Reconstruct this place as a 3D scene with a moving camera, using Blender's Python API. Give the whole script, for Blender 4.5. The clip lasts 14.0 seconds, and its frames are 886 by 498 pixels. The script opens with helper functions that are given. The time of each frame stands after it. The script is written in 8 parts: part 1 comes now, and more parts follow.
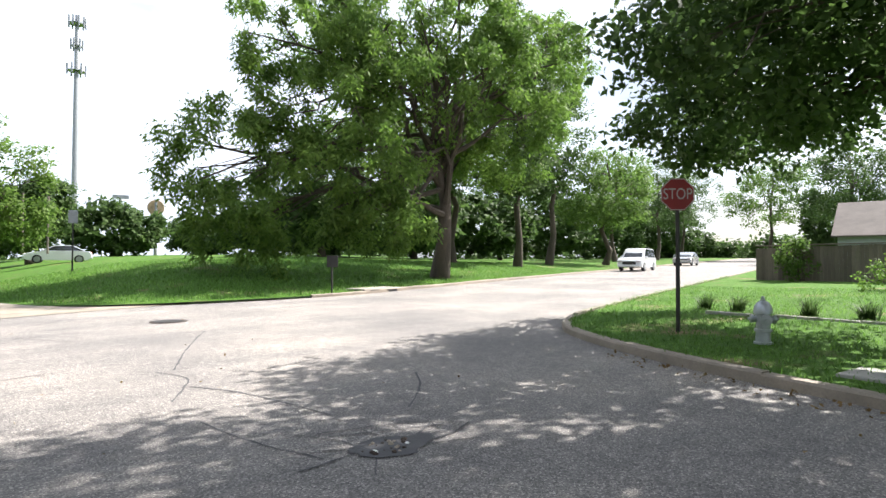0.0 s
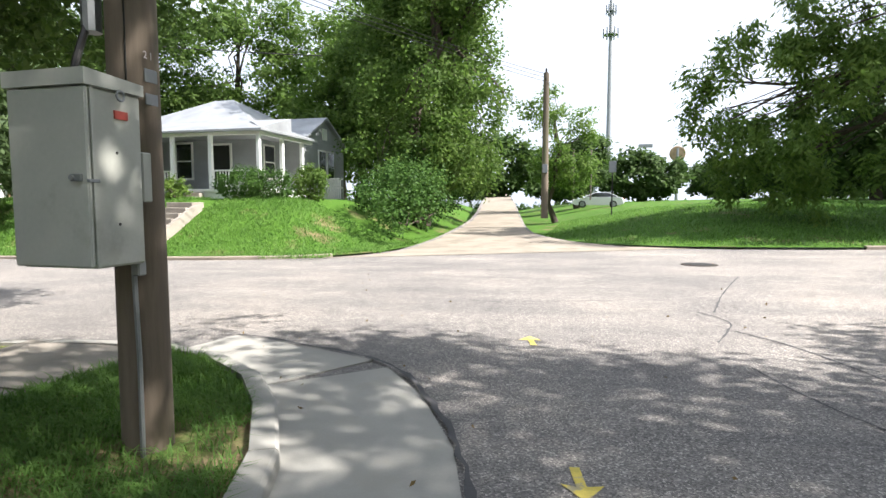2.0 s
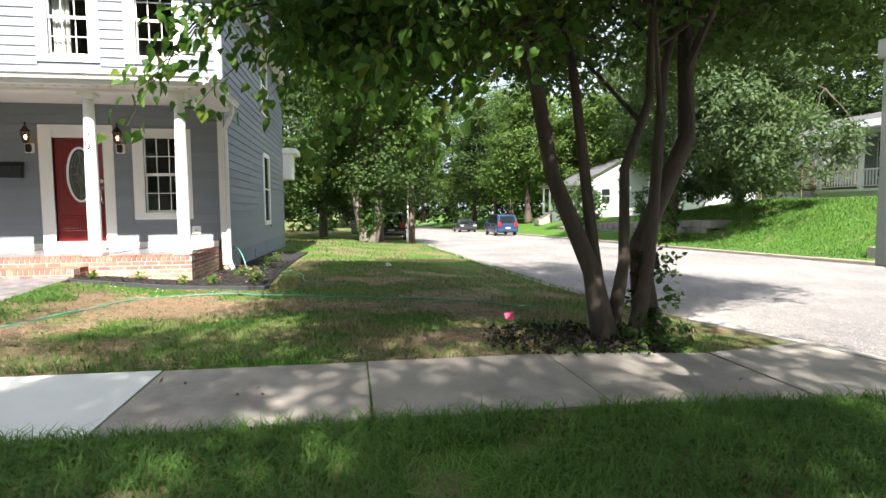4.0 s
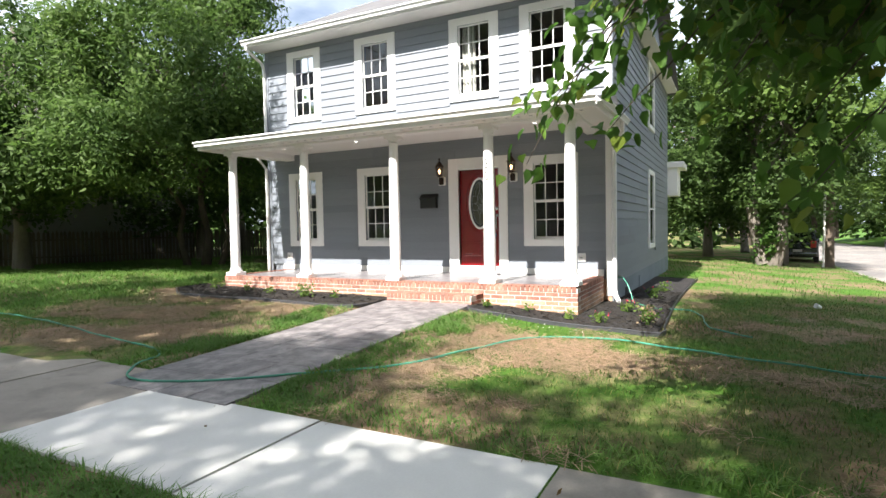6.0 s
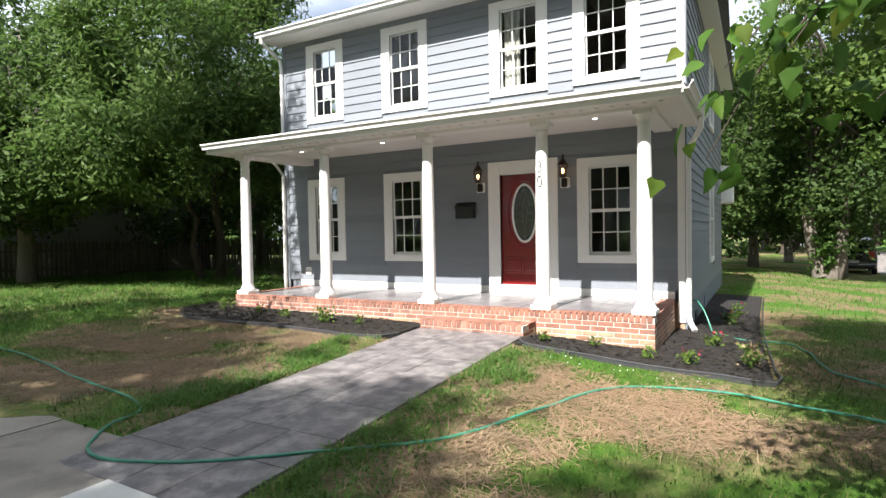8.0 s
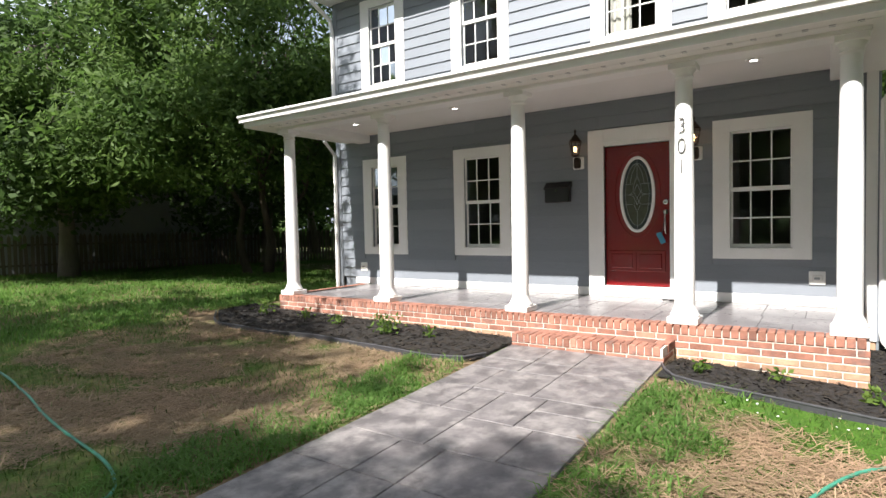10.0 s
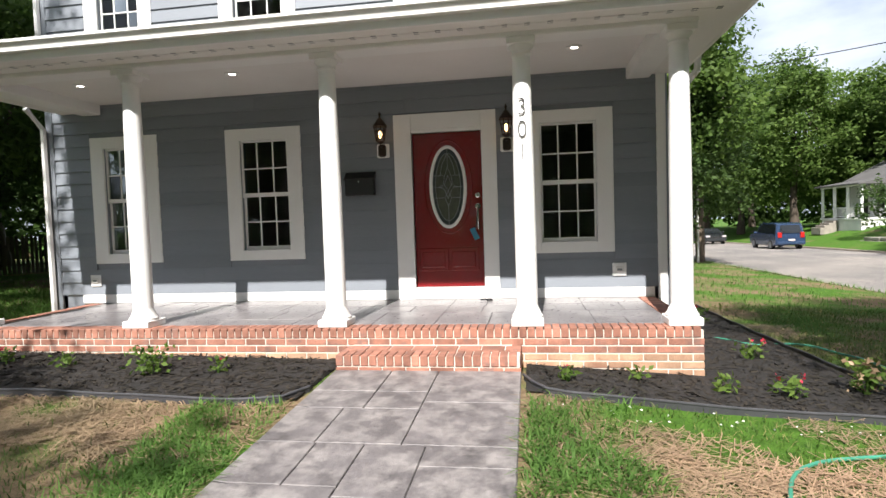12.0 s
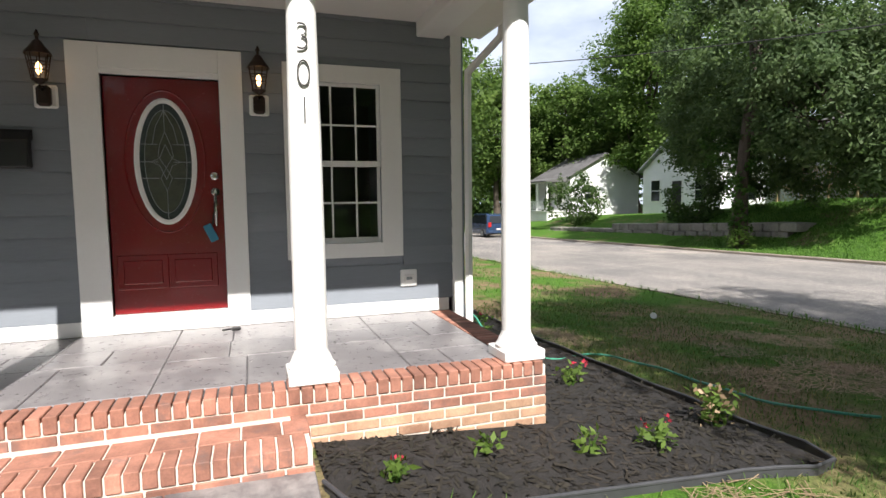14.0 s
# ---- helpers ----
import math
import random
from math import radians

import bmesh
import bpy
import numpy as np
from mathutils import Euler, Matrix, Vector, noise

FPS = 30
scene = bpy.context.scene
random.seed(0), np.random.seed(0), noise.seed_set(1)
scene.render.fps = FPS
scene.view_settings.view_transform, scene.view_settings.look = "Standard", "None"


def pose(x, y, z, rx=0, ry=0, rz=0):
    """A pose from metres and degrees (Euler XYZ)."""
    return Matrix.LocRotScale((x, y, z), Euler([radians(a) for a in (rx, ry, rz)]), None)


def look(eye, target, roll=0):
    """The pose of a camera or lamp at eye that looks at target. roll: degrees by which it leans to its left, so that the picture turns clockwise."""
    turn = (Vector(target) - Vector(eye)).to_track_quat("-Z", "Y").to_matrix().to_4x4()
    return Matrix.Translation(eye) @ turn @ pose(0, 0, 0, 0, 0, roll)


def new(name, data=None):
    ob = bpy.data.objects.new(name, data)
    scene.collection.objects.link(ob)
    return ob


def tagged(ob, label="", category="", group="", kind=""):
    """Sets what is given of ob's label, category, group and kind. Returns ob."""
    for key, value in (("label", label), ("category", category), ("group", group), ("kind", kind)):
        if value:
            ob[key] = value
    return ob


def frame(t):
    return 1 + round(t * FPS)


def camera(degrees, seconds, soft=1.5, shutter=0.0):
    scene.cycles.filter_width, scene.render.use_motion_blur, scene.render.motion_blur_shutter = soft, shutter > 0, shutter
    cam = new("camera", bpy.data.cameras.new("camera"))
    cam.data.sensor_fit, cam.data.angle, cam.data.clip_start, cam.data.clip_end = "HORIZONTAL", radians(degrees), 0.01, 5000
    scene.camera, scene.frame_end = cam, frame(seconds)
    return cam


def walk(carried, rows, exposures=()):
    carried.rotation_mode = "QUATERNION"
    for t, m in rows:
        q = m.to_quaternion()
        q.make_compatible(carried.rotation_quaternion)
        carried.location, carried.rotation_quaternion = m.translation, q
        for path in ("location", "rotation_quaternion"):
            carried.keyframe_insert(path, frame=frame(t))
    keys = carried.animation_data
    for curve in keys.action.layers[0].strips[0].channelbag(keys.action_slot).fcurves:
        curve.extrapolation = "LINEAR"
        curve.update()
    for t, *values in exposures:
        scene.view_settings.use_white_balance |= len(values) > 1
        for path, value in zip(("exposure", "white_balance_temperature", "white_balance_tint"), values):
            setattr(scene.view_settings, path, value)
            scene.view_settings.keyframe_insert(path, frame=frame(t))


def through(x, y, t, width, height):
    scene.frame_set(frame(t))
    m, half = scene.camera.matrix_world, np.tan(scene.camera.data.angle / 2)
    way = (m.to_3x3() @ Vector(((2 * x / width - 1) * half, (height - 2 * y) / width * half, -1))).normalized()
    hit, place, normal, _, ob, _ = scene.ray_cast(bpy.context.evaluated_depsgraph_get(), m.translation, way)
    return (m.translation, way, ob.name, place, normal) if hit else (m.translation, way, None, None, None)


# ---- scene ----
cam = camera(76.4, 14.0)
PATH = [
    (0, (1.105, 0.737, 1.456), (2.247, 2.378, 1.497), 0.2),
    (0.5, (1.057, 0.74, 1.465), (1.851, 2.576, 1.494), -0.1),
    (1, (0.959, 0.807, 1.474), (1.372, 2.764, 1.455), -0.3),
    (1.5, (0.865, 0.798, 1.467), (0.851, 2.796, 1.385), 0.0),
    (2, (0.805, 0.717, 1.448), (0.306, 2.647, 1.29), 0.0),
    (2.5, (0.748, 0.749, 1.41), (-0.242, 2.474, 1.2), -0.5),
    (3, (0.496, 0.745, 1.393), (-0.905, 2.158, 1.191), 0.0),
    (3.5, (0.333, 0.72, 1.397), (-1.426, 1.656, 1.224), 0.2),
    (4, (0.12, 0.689, 1.4), (-1.849, 1.011, 1.259), -0.5),
    (4.2, (0.067, 0.638, 1.415), (-1.928, 0.703, 1.287), -0.7),
    (6.3, (-1.355, 0.056, 1.701), (-3.123, -0.877, 1.625), -1.2),
    (6.5, (-1.491, -0.034, 1.729), (-3.256, -0.972, 1.655), -1.3),
    (7, (-1.747, -0.316, 1.79), (-3.51, -1.258, 1.722), -1.1),
    (7.5, (-2.027, -0.565, 1.805), (-3.787, -1.514, 1.746), -1.0),
    (8, (-2.309, -0.838, 1.794), (-4.055, -1.811, 1.739), -1.0),
    (8.5, (-2.642, -1.153, 1.805), (-4.357, -2.18, 1.743), -1.1),
    (9, (-2.939, -1.527, 1.796), (-4.608, -2.626, 1.722), -1.1),
    (9.2, (-3.098, -1.681, 1.807), (-4.74, -2.819, 1.726), -1.2),
    (11.3, (-4.558, -3.212, 1.601), (-6.343, -4.111, 1.55), -1.6),
    (11.5, (-4.56, -3.317, 1.617), (-6.421, -4.048, 1.563), -1.6),
    (12, (-4.701, -3.505, 1.674), (-6.676, -3.809, 1.581), -1.9),
    (12.5, (-5.119, -3.611, 1.699), (-7.11, -3.482, 1.566), -1.6),
    (13, (-5.672, -3.692, 1.692), (-7.574, -3.098, 1.521), -0.5),
    (13.5, (-5.886, -3.772, 1.784), (-7.708, -2.971, 1.583), -0.2),
    (14, (-6.604, -3.872, 1.755), (-8.49, -3.227, 1.593), -0.7),
]
walk(cam, [(t, look(eye, target, roll)) for t, eye, target, roll in PATH], [(0.0, 1.6), (2.5, 1.5), (4.0, 1.85), (6.5, 1.65), (9.0, 1.3), (11.5, 1.2), (12.5, 1.0), (14.0, 1.05)])

# ---- light ----
SUN_TO = Vector((1.0, -0.07, 1.04)).normalized()
world = bpy.data.worlds.new("sky")
scene.world = world
world.use_nodes = True
wn = world.node_tree.nodes
sky = wn.new("ShaderNodeTexSky")
sky.sky_type, sky.sun_disc = "NISHITA", False
sky.sun_elevation = math.asin(SUN_TO.z)
sky.sun_rotation = math.atan2(SUN_TO.x, SUN_TO.y)
sky.air_density, sky.dust_density, sky.ozone_density = 1.0, 2.5, 1.0
wcoord = wn.new("ShaderNodeTexCoord")
wmap = wn.new("ShaderNodeMapping")
wmap.inputs["Scale"].default_value = (1.0, 1.0, 2.6)
wnoise = wn.new("ShaderNodeTexNoise")
wnoise.inputs["Scale"].default_value, wnoise.inputs["Detail"].default_value, wnoise.inputs["Roughness"].default_value = 1.6, 7.0, 0.55
wramp = wn.new("ShaderNodeValToRGB")
wramp.color_ramp.elements[0].position, wramp.color_ramp.elements[1].position = 0.33, 0.55
wmix = wn.new("ShaderNodeMix")
wmix.data_type = "RGBA"
wmix.inputs[7].default_value = (8.1, 8.9, 10.4, 1)
wl = world.node_tree.links
wl.new(wcoord.outputs["Generated"], wmap.inputs["Vector"])
wl.new(wmap.outputs["Vector"], wnoise.inputs["Vector"])
wl.new(wnoise.outputs["Fac"], wramp.inputs["Fac"])
wl.new(wramp.outputs["Color"], wmix.inputs[0])
wl.new(sky.outputs["Color"], wmix.inputs[6])
wl.new(wmix.outputs[2], wn["Background"].inputs["Color"])
wn["Background"].inputs["Strength"].default_value = 0.057
sun = new("sun", bpy.data.lights.new("sun", "SUN"))
sun.data.energy, sun.data.angle, sun.data.color = 5.0, radians(0.55), (1.0, 0.965, 0.92)
sun.matrix_basis = look((30, -2, 30), (30 - SUN_TO.x, -2 - SUN_TO.y, 30 - SUN_TO.z))

# ---- materials ----


def nodes_of(name):
    m = bpy.data.materials.new(name)
    m.use_nodes = True
    nt = m.node_tree
    return m, nt, nt.nodes["Principled BSDF"], nt.nodes["Material Output"]


def noise_node(nt, vec, scale, detail=5.0, rough=0.6):
    n = nt.nodes.new("ShaderNodeTexNoise")
    n.inputs["Scale"].default_value, n.inputs["Detail"].default_value, n.inputs["Roughness"].default_value = scale, detail, rough
    nt.links.new(vec, n.inputs["Vector"])
    return n


def ramp_node(nt, fac, stops):
    r = nt.nodes.new("ShaderNodeValToRGB")
    e = r.color_ramp.elements
    while len(e) < len(stops):
        e.new(0.5)
    for el, (p, c) in zip(e, stops):
        el.position, el.color = p, (*c, 1)
    nt.links.new(fac, r.inputs["Fac"])
    return r


def mix_node(nt, a, b, fac, blend="MIX"):
    n = nt.nodes.new("ShaderNodeMix")
    n.data_type, n.blend_type = "RGBA", blend
    for sock, v in ((n.inputs[0], fac), (n.inputs[6], a), (n.inputs[7], b)):
        if isinstance(v, (int, float)):
            sock.default_value = v
        elif isinstance(v, tuple):
            sock.default_value = (*v, 1)
        else:
            nt.links.new(v, sock)
    return n.outputs[2]


def scaled(c, k):
    return tuple(min(1.0, max(0.0, v * k)) for v in c)


def mat(name, base, rough=0.8, var=0.15, scale=1.5, fine=40.0, bump=0.15, depth=0.004, metal=0.0, spots=None, piece=0.0, stretch=(1, 1, 1), coat=0.0):
    """A surface with broad stains, fine grain and relief. piece: how far separate pieces differ. spots: (colour, low, high, scale)."""
    m, nt, p, out = nodes_of(name)
    g = nt.nodes.new("ShaderNodeNewGeometry")
    mp = nt.nodes.new("ShaderNodeMapping")
    mp.inputs["Scale"].default_value = stretch
    nt.links.new(g.outputs["Position"], mp.inputs["Vector"])
    v = mp.outputs["Vector"]
    big, small = noise_node(nt, v, scale), noise_node(nt, v, fine, 6.0, 0.7)
    c1 = ramp_node(nt, big.outputs["Fac"], [(0.3, scaled(base, 1 - var)), (0.7, scaled(base, 1 + var))]).outputs["Color"]
    c2 = ramp_node(nt, small.outputs["Fac"], [(0.3, (1 - var,) * 3), (0.7, (1.0, 1.0, 1.0))]).outputs["Color"]
    col = mix_node(nt, c1, c2, 1.0, "MULTIPLY")
    if spots:
        sc, lo, hi, ss = spots
        sn = noise_node(nt, v, ss, 6.0, 0.65)
        sr = ramp_node(nt, sn.outputs["Fac"], [(lo, (0, 0, 0)), (hi, (1, 1, 1))]).outputs["Color"]
        col = mix_node(nt, col, sc, sr)
    if piece:
        oi = nt.nodes.new("ShaderNodeObjectInfo")
        pr = ramp_node(nt, oi.outputs["Random"], [(0.0, (1 - piece,) * 3), (1.0, (1 + piece * 0.6,) * 3)]).outputs["Color"]
        col = mix_node(nt, col, pr, 1.0, "MULTIPLY")
    nt.links.new(col, p.inputs["Base Color"])
    rr = nt.nodes.new("ShaderNodeMapRange")
    rr.inputs["To Min"].default_value, rr.inputs["To Max"].default_value = max(0.02, rough - 0.12), min(1.0, rough + 0.12)
    nt.links.new(small.outputs["Fac"], rr.inputs["Value"])
    nt.links.new(rr.outputs["Result"], p.inputs["Roughness"])
    p.inputs["Metallic"].default_value = metal
    p.inputs["Coat Weight"].default_value = coat
    if bump:
        b = nt.nodes.new("ShaderNodeBump")
        b.inputs["Strength"].default_value, b.inputs["Distance"].default_value = bump, depth
        nt.links.new(small.outputs["Fac"], b.inputs["Height"])
        nt.links.new(b.outputs["Normal"], p.inputs["Normal"])
    return m


def leaf_mat(name, dark, light, through=0.35, rough=0.62, hue=None):
    """Leaves and blades: each one its own shade, light passing through."""
    m, nt, p, out = nodes_of(name)
    g = nt.nodes.new("ShaderNodeNewGeometry")
    stops = [(0.0, tuple(a * 0.7 + b * 0.3 for a, b in zip(dark, light))), (0.75, tuple(a * 0.2 + b * 0.8 for a, b in zip(dark, light)))]
    if hue:
        stops.append((0.97, hue))
    c = ramp_node(nt, g.outputs["Random Per Island"], stops).outputs["Color"]
    big = noise_node(nt, g.outputs["Position"], 0.6, 3.0)
    c2 = ramp_node(nt, big.outputs["Fac"], [(0.3, (0.68, 0.76, 0.66)), (0.7, (1.15, 1.1, 1.0))]).outputs["Color"]
    c = mix_node(nt, c, c2, 1.0, "MULTIPLY")
    nt.links.new(c, p.inputs["Base Color"])
    p.inputs["Roughness"].default_value = rough
    p.inputs["Specular IOR Level"].default_value = 0.22
    tr = nt.nodes.new("ShaderNodeBsdfTranslucent")
    bright = mix_node(nt, c, (1.0, 1.25, 0.45), 1.0, "MULTIPLY")
    bb = nt.nodes.new("ShaderNodeBrightContrast")
    bb.inputs["Bright"].default_value = 0.03
    nt.links.new(bright, bb.inputs["Color"])
    nt.links.new(bb.outputs["Color"], tr.inputs["Color"])
    mx = nt.nodes.new("ShaderNodeMixShader")
    mx.inputs[0].default_value = through
    nt.links.new(p.outputs[0], mx.inputs[1])
    nt.links.new(tr.outputs[0], mx.inputs[2])
    nt.links.new(mx.outputs[0], out.inputs["Surface"])
    return m


def glass_mat(name, tint=(0.9, 0.95, 0.93), through=0.55):
    """Window glass: a glossy sheet over a partly clear one."""
    m, nt, p, out = nodes_of(name)
    gl = nt.nodes.new("ShaderNodeBsdfGlossy")
    gl.inputs["Roughness"].default_value = 0.015
    gl.inputs["Color"].default_value = (*tint, 1)
    tr = nt.nodes.new("ShaderNodeBsdfTransparent")
    tr.inputs["Color"].default_value = (*scaled(tint, 0.9), 1)
    fr = nt.nodes.new("ShaderNodeFresnel")
    fr.inputs["IOR"].default_value = 1.5
    mx = nt.nodes.new("ShaderNodeMixShader")
    nt.links.new(fr.outputs[0], mx.inputs[0])
    nt.links.new(tr.outputs[0], mx.inputs[1])
    nt.links.new(gl.outputs[0], mx.inputs[2])
    nt.links.new(mx.outputs[0], out.inputs["Surface"])
    return m


def glow_mat(name, colour, strength):
    m, nt, p, out = nodes_of(name)
    p.inputs["Base Color"].default_value = (*colour, 1)
    p.inputs["Emission Color"].default_value = (*colour, 1)
    p.inputs["Emission Strength"].default_value = strength
    return m


def lawn_mat(name, straw):
    """Lawn soil and thatch: green, olive and straw patches."""
    m, nt, p, out = nodes_of(name)
    g = nt.nodes.new("ShaderNodeNewGeometry")
    v = g.outputs["Position"]
    a, b, c = noise_node(nt, v, 0.55, 6.0, 0.65), noise_node(nt, v, 9.0, 6.0, 0.7), noise_node(nt, v, 70.0, 4.0, 0.7)
    green = ramp_node(nt, b.outputs["Fac"], [(0.3, (0.040, 0.098, 0.014)), (0.7, (0.092, 0.190, 0.026))]).outputs["Color"]
    dry = ramp_node(nt, b.outputs["Fac"], [(0.3, (0.13, 0.09, 0.058)), (0.7, (0.29, 0.21, 0.135))]).outputs["Color"]
    f = ramp_node(nt, a.outputs["Fac"], [(straw - 0.06, (1, 1, 1)), (straw + 0.08, (0, 0, 0))]).outputs["Color"]
    col = mix_node(nt, green, dry, f)
    col = mix_node(nt, col, ramp_node(nt, c.outputs["Fac"], [(0.3, (0.55, 0.55, 0.5)), (0.65, (1.1, 1.1, 1.0))]).outputs["Color"], 1.0, "MULTIPLY")
    nt.links.new(col, p.inputs["Base Color"])
    p.inputs["Roughness"].default_value = 0.95
    p.inputs["Specular IOR Level"].default_value = 0.15
    bp = nt.nodes.new("ShaderNodeBump")
    bp.inputs["Strength"].default_value, bp.inputs["Distance"].default_value = 0.6, 0.02
    nt.links.new(c.outputs["Fac"], bp.inputs["Height"])
    nt.links.new(bp.outputs["Normal"], p.inputs["Normal"])
    return m


def asphalt_mat(name):
    """Worn asphalt: pale and dark stones in grey binder, broad patches, long wear streaks and hairline crazing."""
    m, nt, p, out = nodes_of(name)
    v = nt.nodes.new("ShaderNodeNewGeometry").outputs["Position"]
    stone = nt.nodes.new("ShaderNodeTexVoronoi")
    stone.inputs["Scale"].default_value = 95.0
    nt.links.new(v, stone.inputs["Vector"])
    tone = nt.nodes.new("ShaderNodeSeparateColor")
    nt.links.new(stone.outputs["Color"], tone.inputs["Color"])
    grit = ramp_node(nt, tone.outputs["Red"], [(0.0, (0.105, 0.097, 0.094)), (0.55, (0.21, 0.195, 0.187)), (0.86, (0.29, 0.268, 0.25)), (1.0, (0.50, 0.465, 0.43))]).outputs["Color"]
    patch, fine = noise_node(nt, v, 0.32, 5.0, 0.6), noise_node(nt, v, 7.0, 6.0, 0.7)
    col = mix_node(nt, grit, ramp_node(nt, patch.outputs["Fac"], [(0.32, (0.72, 0.72, 0.74)), (0.52, (1.0, 0.99, 0.98)), (0.70, (1.34, 1.28, 1.22))]).outputs["Color"], 1.0, "MULTIPLY")
    col = mix_node(nt, col, ramp_node(nt, fine.outputs["Fac"], [(0.3, (0.8, 0.8, 0.8)), (0.7, (1.12, 1.12, 1.1))]).outputs["Color"], 1.0, "MULTIPLY")
    mp = nt.nodes.new("ShaderNodeMapping")
    mp.inputs["Scale"].default_value = (0.12, 0.9, 1.0)
    nt.links.new(v, mp.inputs["Vector"])
    wear = noise_node(nt, mp.outputs["Vector"], 1.1, 5.0, 0.65)
    col = mix_node(nt, col, ramp_node(nt, wear.outputs["Fac"], [(0.35, (0.84, 0.84, 0.85)), (0.65, (1.12, 1.10, 1.08))]).outputs["Color"], 1.0, "MULTIPLY")
    nt.links.new(col, p.inputs["Base Color"])
    p.inputs["Roughness"].default_value = 0.9
    b = nt.nodes.new("ShaderNodeBump")
    b.inputs["Strength"].default_value, b.inputs["Distance"].default_value = 0.8, 0.006
    nt.links.new(tone.outputs["Red"], b.inputs["Height"])
    nt.links.new(b.outputs["Normal"], p.inputs["Normal"])
    return m


